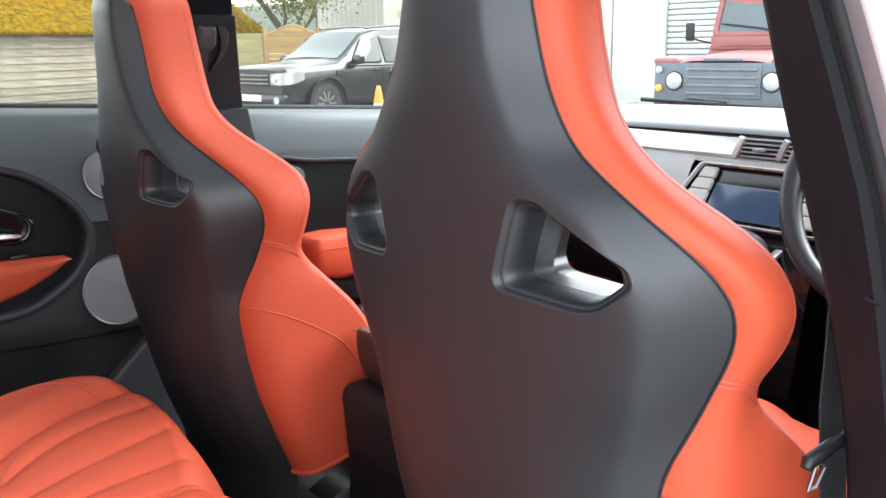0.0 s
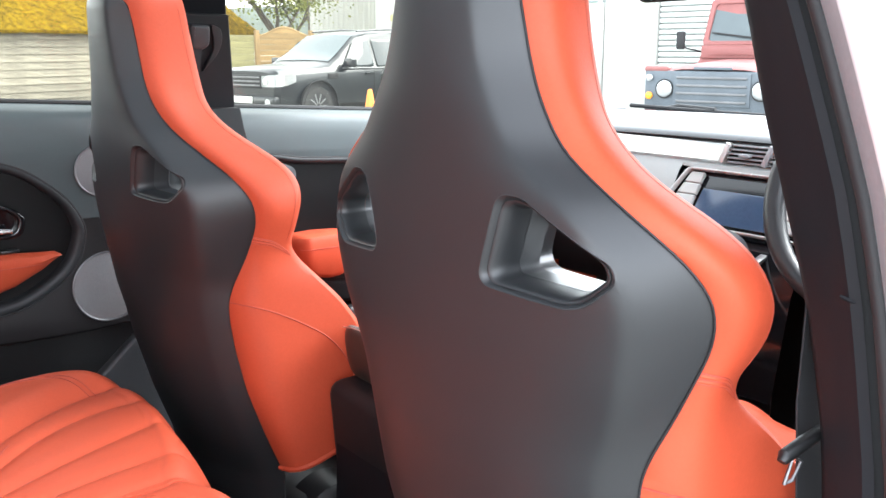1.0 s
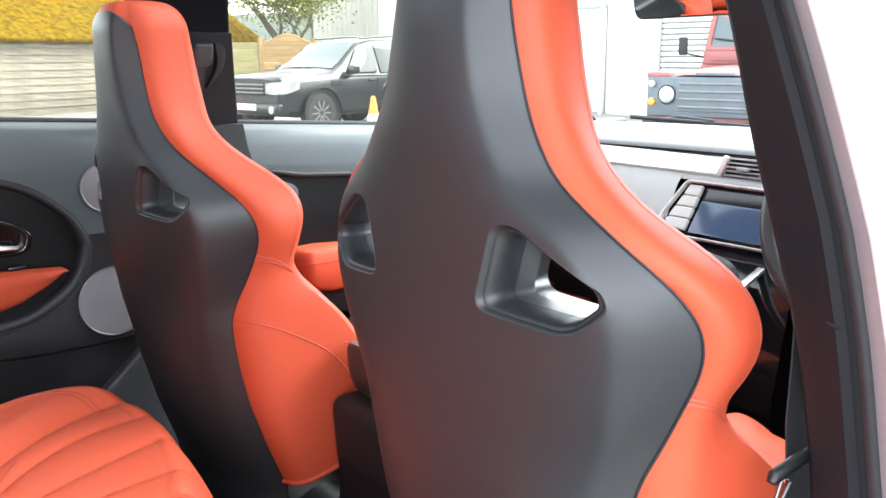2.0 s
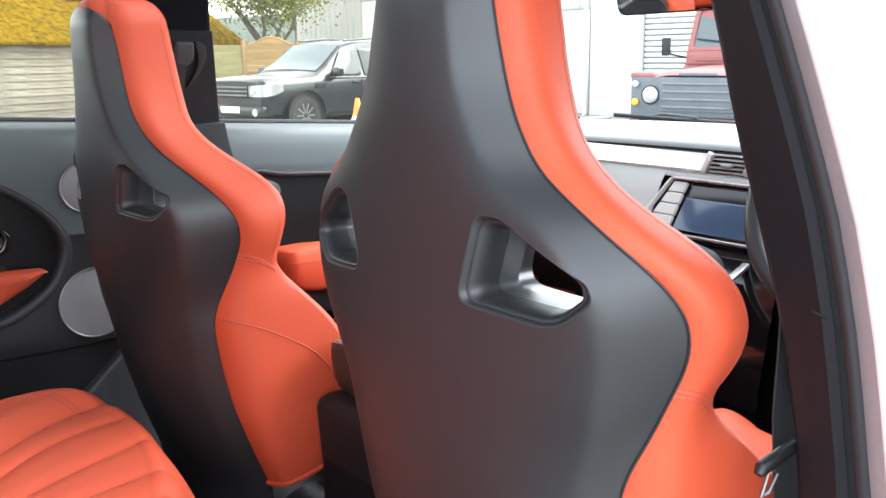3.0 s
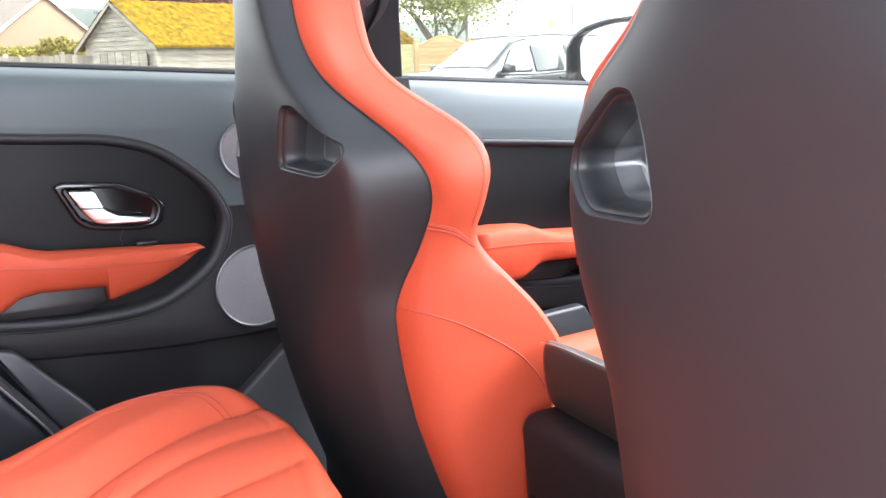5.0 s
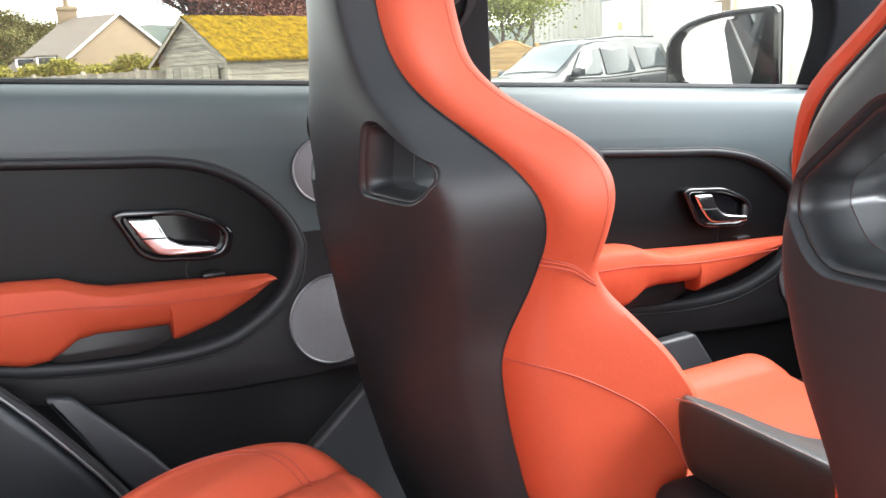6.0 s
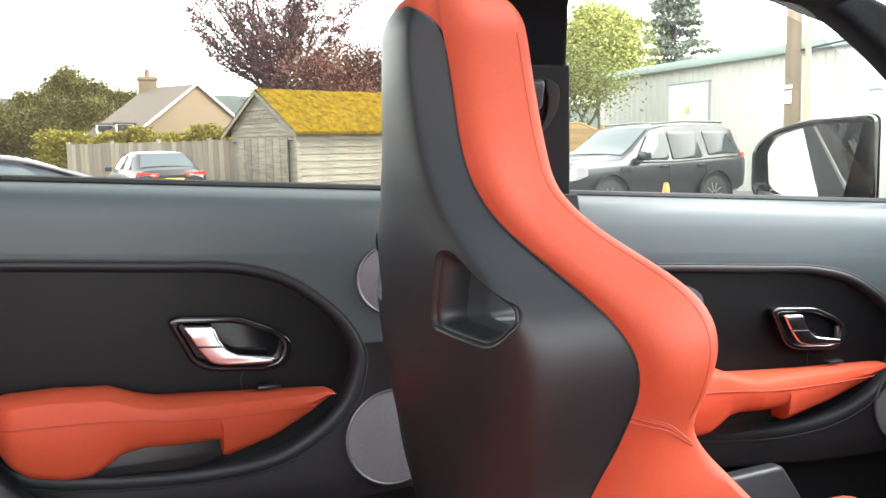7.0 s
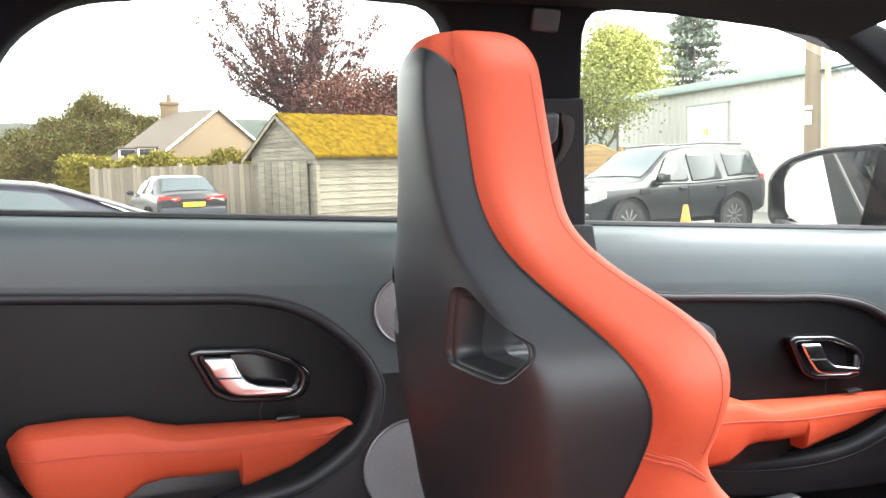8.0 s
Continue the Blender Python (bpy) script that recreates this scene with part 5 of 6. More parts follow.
def suv_parts(car, body):
    side_panes(body, [[(1.55, 1.08), (1.95, 1.52), (2.35, 1.55), (2.35, 1.06)], [(2.45, 1.06), (2.45, 1.55), (3.15, 1.55), (3.25, 1.08)], [(3.42, 1.12), (3.38, 1.56), (4.05, 1.55), (4.22, 1.16)]], 0.93, 0.69, 1.01, 1.66, SIDEPANE, 0.014)
    rows = []
    for x in np.linspace(1.33, 2.06, 9):
        top, half = float(np.interp(x, (1.25, 1.55, 2.05, 2.4), (1.11, 1.27, 1.62, 1.69))), float(np.interp(x, (1.25, 1.55, 2.05, 2.4), (0.84, 0.78, 0.70, 0.69)))
        rows.append([(-x, q * half * 0.90, top + 0.026 - 0.024 * abs(q) ** 2) for q in np.linspace(-1, 1, 13)])
    part("windscreen", loft(rows), PALEPANE, body, "pale reflecting windscreen")
    g = part("grille", box(-0.02, 0.05, -0.48, 0.48, 0.70, 0.93, 0.02), GAP, body)
    for k in range(3):
        part("grille_bar", box(0.04, 0.065, -0.46, 0.46, 0.735 + k * 0.07, 0.765 + k * 0.07, 0.008), MESHGREY, g)
    for s in (-1, 1):
        wrap = [[(x, s * y, lo), (x, s * y, hi), (x - 0.06, s * (y - 0.08), hi), (x - 0.06, s * (y - 0.08), lo)] for x, y, lo, hi in ((0.045, 0.50, 0.735, 0.915), (0.055, 0.66, 0.730, 0.925), (0.035, 0.80, 0.730, 0.935), (-0.04, 0.892, 0.735, 0.945), (-0.18, 0.932, 0.755, 0.950), (-0.36, 0.956, 0.815, 0.950))]
        hl = part("headlight", loft(wrap, closed=True, caps=True), LAMP, body, "clear headlight wrapping round the corner")
        part("reflector", turned(disc(0.062, 0.012, 20), Matrix.Translation((0.060, s * 0.63, 0.825)) @ Matrix.Rotation(radians(90), 4, "Y")), CHROME, hl)
        part("fog_lamp", turned(disc(0.07, 0.03, 20), Matrix.Translation((0.05, s * 0.68, 0.46)) @ Matrix.Rotation(radians(90), 4, "Y")), LAMP, body)
        m = part("mirror", moved(box(-0.08, 0.08, -0.10, 0.10, -0.08, 0.08, 0.03, 3), (-1.62, s * 1.03, 1.13)), BLACKPAINT, body)
        part("fender_vent", moved(box(-0.13, 0.13, -0.012, 0.012, -0.05, 0.05, 0.01), (-1.25, s * 0.955, 0.90)), GAP, body)
        part("belt_trim", tube([(-1.5, s * 0.945, 1.035), (-2.5, s * 0.945, 1.02), (-4.2, s * 0.93, 1.10)], 0.014, 6), ALLOY, body)
        for x in (2.18, 3.15):
            part("door_handle", moved(box(-0.10, 0.10, -0.02, 0.02, -0.018, 0.018, 0.01), (-x, s * 0.965, 0.93)), BLACKPAINT, body)
            part("shut_line", tube([(-x - 0.14, s * 0.957, 0.42), (-x - 0.14, s * 0.958, 0.98)], 0.006, 5), GAP, body)
    part("bumper", box(-0.25, 0.07, -0.86, 0.86, 0.36, 0.58, 0.06, 3), BLACKPAINT, body)
    part("number_plate", box(0.06, 0.08, -0.26, 0.26, 0.44, 0.55, 0.005), PLATEWHITE, body, "blank white number plate")
    part("tail_light", box(-4.455, -4.36, 0.76, 0.885, 0.90, 1.15, 0.03), REDLAMP, body)
    part("tail_light", box(-4.455, -4.36, -0.885, -0.76, 0.90, 1.15, 0.03), REDLAMP, body)
    for s in (-1, 1):
        part("roof_rail", tube([(-2.2, s * 0.62, 1.70), (-3.0, s * 0.63, 1.75), (-4.1, s * 0.60, 1.73)], 0.02, 6), BLACKPAINT, body)
    part("wiper", tube([(-1.33, -0.5, 1.13), (-1.38, 0.3, 1.16)], 0.012, 6), GAP, body)


DARKPANE = surf("dark_vehicle_glass", (0.03, 0.035, 0.04), 0.2, var=0.1, bump=0, spec=0.12)
SIDEPANE = surf("dark_side_glass", (0.022, 0.028, 0.030), 0.07, var=0.1, bump=0, spec=0.36)
PALEPANE = surf("reflecting_vehicle_glass", (0.06, 0.078, 0.084), 0.08, var=0.1, bump=0, spec=0.42)
SUV_STATIONS = [(-0.02, 0.40, 0.88, 0.98, 0.80, 0.72), (0.06, 0.34, 0.92, 1.03, 0.89, 0.80), (0.5, 0.30, 0.96, 1.06, 0.94, 0.84), (1.25, 0.30, 1.0, 1.11, 0.955, 0.84), (1.55, 0.30, 1.00, 1.27, 0.955, 0.78), (2.05, 0.30, 1.01, 1.62, 0.955, 0.70), (2.4, 0.30, 1.01, 1.69, 0.955, 0.69), (3.3, 0.30, 1.02, 1.72, 0.955, 0.69), (4.0, 0.32, 1.04, 1.70, 0.95, 0.68), (4.28, 0.36, 1.05, 1.62, 0.94, 0.67), (4.42, 0.42, 1.05, 1.25, 0.92, 0.72), (4.48, 0.48, 0.95, 1.05, 0.88, 0.74)]
vehicle("parked_suv", "black sport utility car parked before the shed and fence", (6.6, 13.5, 0), -2.93, 4.5, 1.92, SUV_STATIONS, BLACKPAINT, [(0.87, -1), (0.87, 1), (3.53, -1), (3.53, 1)], 0.37, suv_parts, 0.965)


OFFGREY = surf("faded_blue_grey_plastic", (0.075, 0.09, 0.105), 0.6, var=0.2, fine=60)


def offroader_parts(car, body):
    g = part("grille", box(-0.01, 0.05, -0.44, 0.44, 0.72, 1.08, 0.01), OFFGREY, body)
    for k in range(4):
        part("grille_bar", box(0.045, 0.07, -0.40, 0.40, 0.76 + k * 0.085, 0.785 + k * 0.085, 0.006), MESHGREY, g)
    part("front_panel", box(-0.04, 0.03, -0.80, 0.80, 0.66, 1.10, 0.015), OFFGREY, body, "dark front panel round the headlights")
    for s in (-1, 1):
        face = Matrix.Rotation(radians(90), 4, "Y")
        hl = part("headlight", turned(disc(0.095, 0.02, 28, 0.03), Matrix.Translation((0.035, s * 0.55, 0.90)) @ face), LAMP, body, "round headlight")
        part("bezel", turned(tube([(0.10 * math.cos(k * math.tau / 28), 0.10 * math.sin(k * math.tau / 28), 0.01) for k in range(28)], 0.009, 6, closed=True), Matrix.Translation((0.035, s * 0.55, 0.90)) @ face), GAP, hl)
        part("side_light", turned(disc(0.04, 0.02, 16, 0.015), Matrix.Translation((0.035, s * 0.735, 1.02)) @ face), LAMP, body)
        part("indicator", turned(disc(0.042, 0.02, 16, 0.015), Matrix.Translation((0.035, s * 0.735, 0.82)) @ face), AMBER, body, "round amber indicator")
        part("wing_top", box(-1.30, 0.03, min(s * 0.52, s * 0.82), max(s * 0.52, s * 0.82), 1.08, 1.15, 0.03, 3), REDPAINT, body)
        part("mirror", moved(box(-0.03, 0.03, -0.055, 0.055, -0.11, 0.11, 0.02), (-1.15, s * 0.95, 1.44)), GAP, body)
        part("mirror_arm", tube([(-1.40, s * 0.78, 1.30), (-1.25, s * 0.90, 1.34), (-1.15, s * 0.97, 1.38)], 0.012, 6), GAP, body)
    part("bonnet", loft([[(0.02 - 1.28 * f, s * 0.55, 1.16 + 0.06 * f - 0.05 * abs(s) ** 6 - 0.04 * (f < 0.04)) for s in np.linspace(-1, 1, 13)] for f in (0, 0.05, 0.4, 1)]), REDPAINT, body, "faded red bonnet, greyed for windscreen haze")
    part("bonnet_badge", box(0.02, 0.035, -0.22, 0.22, 1.115, 1.145, 0.004), OFFGREY, body, "plain grey nameplate")
    part("scuttle", box(-1.36, -1.27, -0.74, 0.74, 1.22, 1.38, 0.02), REDPAINT, body)
    part("vent_flap", box(-1.28, -1.255, -0.62, 0.62, 1.26, 1.35, 0.008), REDPAINT, body)
    part("screen_frame", mapped(plate([round_corners([(-0.74, 1.38), (0.74, 1.38), (0.68, 1.93), (-0.68, 1.93)], 0.05), round_corners([(-0.67, 1.43), (0.67, 1.43), (0.62, 1.87), (-0.62, 1.87)], 0.05)], 0.05, 0.01), lambda u, v, w: (-1.32 - (v - 1.38) * 0.2 + w, u, v)), REDPAINT, body)
    part("windscreen", mapped(plate([[(-0.68, 1.42), (0.68, 1.42), (0.63, 1.88), (-0.63, 1.88)]], 0.01), lambda u, v, w: (-1.325 - (v - 1.38) * 0.2 + w, u, v)), PALEPANE, body, "flat windscreen")
    part("wiper", tube([(-1.29, 0.1, 1.42), (-1.29, -0.12, 1.47), (-1.31, -0.62, 1.53)], 0.010, 6), GAP, body)
    part("bumper", box(-0.05, 0.14, -0.80, 0.80, 0.48, 0.62, 0.02), GAP, body)
    side_panes(body, [[(1.55, 1.32), (1.62, 1.82), (2.35, 1.84), (2.35, 1.32)], [(2.5, 1.32), (2.5, 1.84), (3.6, 1.84), (3.6, 1.32)]], 0.80, 0.72, 1.2, 1.95, DARKPANE)


OFF_STATIONS = [(0.02, 0.50, 0.95, 1.08, 0.82, 0.80), (1.28, 0.50, 1.05, 1.12, 0.83, 0.80), (1.34, 0.45, 1.10, 1.36, 0.83, 0.74), (1.42, 0.45, 1.12, 1.92, 0.83, 0.68), (1.55, 0.45, 1.15, 1.96, 0.83, 0.70), (3.8, 0.45, 1.15, 1.98, 0.83, 0.70), (3.9, 0.50, 1.15, 1.90, 0.82, 0.69)]
vehicle("parked_offroader", "old red off-road vehicle facing the yard", (8.0, 5.01, 0.0), -2.934, 3.9, 1.68, OFF_STATIONS, REDPAINT, [(0.55, -1), (0.55, 1), (2.9, -1), (2.9, 1)], 0.38, offroader_parts)


def saloon_parts(car, body):
    part("rear_window", loft([[(-3.56 - 0.40 * f, q * (0.52 + 0.12 * f), 1.335 - 0.30 * f + 0.035 - 0.03 * q * q) for q in np.linspace(-1, 1, 9)] for f in (0, 0.5, 1)]), PALEPANE, body, "sky-lit rear window")
    for s in (-1, 1):
        lamp = part("tail_light", mapped(plate([round_corners([(s * 0.30, 0.90), (s * 0.80, 0.94), (s * 0.80, 0.82), (s * 0.60, 0.78), (s * 0.32, 0.82)][::s], 0.03)], 0.04, 0.012, 3), lambda u, v, w: (-4.40 + w + 0.16 * abs(u) ** 3, u, v)), REDLAMP, body, "red tail light")
        part("reversing_lamp", box(-4.425, -4.40, min(s * 0.40, s * 0.50), max(s * 0.40, s * 0.50), 0.84, 0.87, 0.004), LAMP, lamp)
        part("door_mirror", moved(box(-0.06, 0.06, -0.09, 0.09, -0.06, 0.06, 0.03, 3), (-1.55, s * 0.95, 1.0)), DULLPAINT, body)
    part("bumper", box(-4.47, -4.30, -0.78, 0.78, 0.40, 0.66, 0.05, 3), DULLPAINT, body)
    part("number_plate", box(-4.475, -4.45, -0.26, 0.26, 0.67, 0.78, 0.005), PLATEYELLOW, body, "blank yellow number plate")
    part("wiper", tube([(-3.94, 0.0, 1.065), (-3.90, 0.22, 1.09), (-3.88, 0.40, 1.10)], 0.010, 6), GAP, body)
    side_panes(body, [[(1.55, 0.98), (2.05, 1.30), (2.5, 1.34), (2.5, 0.98)], [(2.6, 0.98), (2.6, 1.34), (3.2, 1.30), (3.6, 1.02)]], 0.845, 0.595, 0.94, 1.36, PALEPANE, 0.014)
    part("windscreen", loft([[(-1.24 - 0.72 * f, q * (0.68 - 0.10 * f), 1.01 + 0.36 * f + 0.03 - 0.03 * q * q) for q in np.linspace(-1, 1, 9)] for f in (0, 0.5, 1)]), PALEPANE, body)


CAR_STATIONS = [(-0.02, 0.35, 0.60, 0.66, 0.70, 0.60), (0.12, 0.25, 0.68, 0.75, 0.80, 0.68), (1.15, 0.22, 0.88, 0.96, 0.86, 0.72), (1.9, 0.22, 0.93, 1.34, 0.87, 0.60), (2.2, 0.22, 0.935, 1.40, 0.87, 0.59), (2.5, 0.22, 0.94, 1.42, 0.87, 0.59), (3.0, 0.22, 0.94, 1.41, 0.87, 0.59), (3.5, 0.22, 0.94, 1.36, 0.87, 0.60), (3.92, 0.24, 0.92, 1.04, 0.86, 0.66), (4.3, 0.28, 0.88, 0.97, 0.83, 0.68), (4.40, 0.36, 0.75, 0.84, 0.76, 0.64)]
saloon = vehicle("parked_saloon", "dark saloon with red tail lights beside the fence", (0.36, 24.6, 0.0), math.atan2(0.985, -0.17), 4.4, 1.76, CAR_STATIONS, BLACKPAINT, [(0.8, -1), (0.8, 1), (3.45, -1), (3.45, 1)], 0.31, saloon_parts, 0.94)


def estate_parts(car, body):
    side_panes(body, [[(1.60, 0.99), (2.10, 1.33), (2.62, 1.39), (2.62, 0.99)], [(2.70, 0.99), (2.70, 1.39), (3.35, 1.36), (3.62, 1.02)]], 0.86, 0.57, 0.95, 1.44, PALEPANE, 0.016)
    for q in (-1, 1):
        rail = [(-x, q * 0.585, z) for x, z in smooth_line([(0.95, 1.00), (1.35, 1.14), (1.75, 1.28), (2.15, 1.395), (2.6, 1.435), (3.1, 1.425), (3.5, 1.375)], 6)]
        part("roof_rail", tube(rail, 0.016, 8), ALLOY, body, "bright trim along the roof edge")
        part("door_mirror", moved(box(-0.07, 0.07, -0.10, 0.10, -0.06, 0.06, 0.03, 3), (-1.55, q * 0.97, 1.02)), DULLPAINT, body)
    part("windscreen", loft([[(-x, q * 0.60, float(np.interp(x, (1.15, 1.5, 1.9, 2.2), (0.99, 1.16, 1.33, 1.42))) + 0.030 - 0.03 * q * q) for q in np.linspace(-1, 1, 9)] for x in np.linspace(1.2, 2.1, 7)]), PALEPANE, body, "raked windscreen")


ESTATE = [(-0.02, 0.35, 0.60, 0.66, 0.70, 0.60), (0.12, 0.25, 0.70, 0.78, 0.80, 0.68), (0.6, 0.22, 0.82, 0.90, 0.85, 0.72), (1.15, 0.22, 0.90, 0.99, 0.87, 0.70), (1.5, 0.22, 0.93, 1.16, 0.875, 0.65), (1.9, 0.22, 0.94, 1.33, 0.88, 0.60), (2.2, 0.22, 0.945, 1.42, 0.88, 0.58), (2.6, 0.22, 0.95, 1.455, 0.88, 0.575), (3.1, 0.22, 0.95, 1.45, 0.88, 0.575), (3.6, 0.24, 0.95, 1.40, 0.87, 0.58), (4.0, 0.26, 0.93, 1.28, 0.86, 0.60), (4.3, 0.30, 0.90, 1.05, 0.83, 0.64), (4.40, 0.36, 0.80, 0.90, 0.78, 0.62)]
vehicle("parked_estate", "dark blue-grey car with sky reflected in its rounded roof", (1.0, 7.7, 0.0), 0.06, 4.4, 1.76, ESTATE, DULLPAINT, [(0.8, -1), (0.8, 1), (3.45, -1), (3.45, 1)], 0.31, estate_parts, 0.905)

cone = thing("traffic_cone", "orange traffic cone with white lower sleeve", "traffic cone", (7.48, 10.96, 0))
part("base", box(7.29, 7.67, 10.77, 11.15, 0.0, 0.04, 0.01), GAP, cone)
CONE = surf("orange_cone_plastic", (0.75, 0.20, 0.02), 0.5)
part("body", moved(lathe([(0.15, 0.04), (0.135, 0.12), (0.118, 0.22)], 24), (7.48, 10.96, 0)), CONE, cone)
part("sleeve", moved(lathe([(0.120, 0.215), (0.082, 0.44)], 24), (7.48, 10.96, 0)), PLATEWHITE, cone, "white reflective sleeve")
part("tip", moved(lathe([(0.081, 0.44), (0.035, 0.70), (0.028, 0.715), (0.0001, 0.716)], 24), (7.48, 10.96, 0)), CONE, cone)

# ---- clad workshop along the yard ----
CLAD = surf("white_profiled_cladding", (0.42, 0.42, 0.39), 0.5, var=0.06, coarse=1.2, fine=40, bump=0.05, stretch=(1, 1, 0.15))
GREENTRIM = surf("grey_green_eaves", (0.20, 0.26, 0.24), 0.5, var=0.1)
SLATGREY = surf("pale_grey_frame", (0.36, 0.36, 0.34), 0.5)
DOORWHITE = surf("white_steel_door", (0.50, 0.495, 0.465), 0.45, var=0.04, coarse=3, fine=60, bump=0.03)
workshop = thing("workshop_building", "long white profiled-metal workshop with grey-green eaves", "building", (15.5, 10, 0))


def cladding(y0, y1, x, z0, z1, pitch=0.30):
    pts = []
    y = y0
    while y < y1:
        for dy, dx in ((0.0, 0.0), (0.17, 0.0), (0.20, 0.035), (0.25, 0.035), (0.28, 0.0)):
            pts.append((x - dx, min(y1, y + dy * pitch / 0.30)))
        y += pitch
    return loft([[(a, b, z) for a, b in pts] for z in (z0, z1)])


part("wall", cladding(12.9, 26.6, 15.5, 0.0, 3.45), CLAD, workshop, "white profiled metal wall", sharp=20)
part("wall", cladding(-6.0, 7.4, 15.1, 0.0, 3.45), CLAD, workshop, sharp=20)
part("end_wall", mapped(plate([[(15.5, 0), (24, 0), (24, 3.9), (15.5, 3.45)]], 0.05), lambda u, v, w: (u, 26.62 + w, v)), CLAD, workshop)
part("roof", loft([[(15.25, y, 3.50), (24, y, 4.1)] for y in (-6, 26.8)]), GREENTRIM, workshop)
part("eaves", box(15.18, 15.50, -6, 26.85, 3.40, 3.62, 0.02), GREENTRIM, workshop, "grey-green eaves trim")
part("pier", box(15.0, 15.55, 11.55, 12.9, 0, 3.42, 0.02), DOORWHITE, workshop, "smooth white pier")
part("drainpipe", tube([(14.95, 13.0, 0.0), (14.95, 13.0, 3.4)], 0.05, 10), DOORWHITE, workshop)
for y0, y1, z in ((20.65, 22.5, 2.97), (13.3, 14.9, 2.35)):
    d = part("door", box(15.40, 15.47, y0, y1, 0, z, 0.01), DOORWHITE, workshop, "white steel door")
    part("door_frame", box(15.38, 15.49, y0 - 0.06, y1 + 0.06, z, z + 0.05, 0.01), GREENTRIM, d)
    part("door_edge", box(15.38, 15.46, y0 - 0.035, y0 - 0.015, 0, z, 0.004), SLATGREY, d)
part("sign", box(15.37, 15.39, 21.50, 21.70, 2.12, 2.32, 0.004), surf("small_yellow_sign", (0.42, 0.40, 0.20), 0.5), workshop, "small yellow sign")
shutter = part("roller_shutter", box(15.2, 15.3, 7.4, 11.55, 0, 3.0, 0.01), MESHGREY, workshop, "grey roller shutter")
SLAT = surf("galvanised_slat", (0.50, 0.53, 0.50), 0.45, metallic=0.2, var=0.08)
slat_bm = tube([(15.19, 7.45, 0), (15.19, 11.5, 0)], 0.05, 8)
first = part("shutter_slat", slat_bm, SLAT, shutter)
first.location.z = 0.06
for k in range(1, 26):
    o = new("shutter_slat", first.data)
    o.parent, o.location = shutter, (0, 0, 0.06 + 0.115 * k)
barn = thing("boarded_building", "white horizontally boarded wall behind the car, seen in its door mirror", "building", (-14, 6, 0))
BARNBOARD = surf("grey_white_barn_boards", (0.26, 0.26, 0.25), 0.6, var=0.1, coarse=2, fine=40, bump=0.1)
part("core", box(-20, -14.05, 1.5, 16, 0, 3.2, 0.0), GREENTRIM, barn)
sheet = part("board", loft([[(-14.0, 1.5, 0.02), (-13.92, 1.5, 0.03), (-13.99, 1.5, 0.2)], [(-14.0, 16, 0.02), (-13.92, 16, 0.03), (-13.99, 16, 0.2)]]), BARNBOARD, barn)
for k in range(1, 16):
    o = new("board", sheet.data)
    o.parent, o.matrix_parent_inverse, o.location = barn, sheet.matrix_parent_inverse, (0, 0, 0.2 * k)
part("roof", loft([[(-13.7, y, 3.1), (-17, y, 4.6), (-20.3, y, 3.1)] for y in (1.3, 16.2)]), GREENTRIM, barn)
pole = thing("utility_pole", "brown timber utility pole with a pale pipe beside it", "utility pole", (12.9, 14.5, 0))
POLEWOOD = surf("weathered_pole_timber", (0.16, 0.125, 0.085), 0.85, var=0.3, coarse=2, fine=40, stretch=(6, 6, 0.4), bump=0.5, depth=0.01)
part("shaft", tube([(12.9, 14.5, 0), (12.9, 14.5, 4.0), (12.92, 14.52, 8.5)], [0.17, 0.155, 0.13], 16), POLEWOOD, pole)
part("pipe", tube([(13.05, 14.26, 0), (13.05, 14.26, 6.0)], 0.06, 10), surf("pale_timber_cover", (0.42, 0.36, 0.22), 0.7), pole, "pale cable cover")
part("plate", box(12.70, 12.74, 14.35, 14.60, 2.05, 2.30, 0.005), PLATEWHITE, pole, "white pole plate")
part("plate", box(12.70, 12.74, 14.33, 14.60, 2.35, 2.42, 0.005), PLATEWHITE, pole)
part("cable", tube([(12.9, 14.4, 3.1), (15.0, 12.5, 3.6), (19, 9, 4.6)], 0.02, 6), GAP, pole)

# ---- shed ----
OLDWOOD = shaded(surf("weathered_shed_boards", (0.16, 0.14, 0.105), 0.85, var=0.5, coarse=4, fine=30, stretch=(0.5, 0.5, 5), bump=0.5, depth=0.006, second=(0.27, 0.245, 0.19)), 0.2)
MOSS = surf("yellow_moss_roof", (0.060, 0.044, 0.007), 0.95, var=0.65, coarse=7.0, fine=40, bump=1.0, depth=0.06, second=(0.27, 0.168, 0.006), spec=0.05)
U, G = Vector((0.92, 0.39, 0)), Vector((-0.39, 0.92, 0))
CORNER = Vector((4.0, 21.1, 0))
shed = thing("timber_shed", "old timber shed with a thick yellow moss roof", "shed", CORNER)
SHED_M = Matrix.Translation(CORNER) @ Matrix(((U.x, G.x, 0, 0), (U.y, G.y, 0, 0), (0, 0, 1, 0), (0, 0, 0, 1)))
part("core", turned(box(0.03, 8.97, 0.03, 2.97, 0, 1.74, 0), SHED_M), OLDWOOD, shed)
side_board = turned(loft([[(0, -0.01, 0), (0, -0.035, 0), (0, -0.012, 0.175), (0, 0.0, 0.18)], [(9, -0.01, 0), (9, -0.035, 0), (9, -0.012, 0.175), (9, 0.0, 0.18)]]), SHED_M)
board0 = part("board", side_board, OLDWOOD, shed)
for k in range(1, 10):
    o = new("board", board0.data)
    o.parent, o.matrix_parent_inverse = shed, board0.matrix_parent_inverse
    o.location.z = 0.172 * k
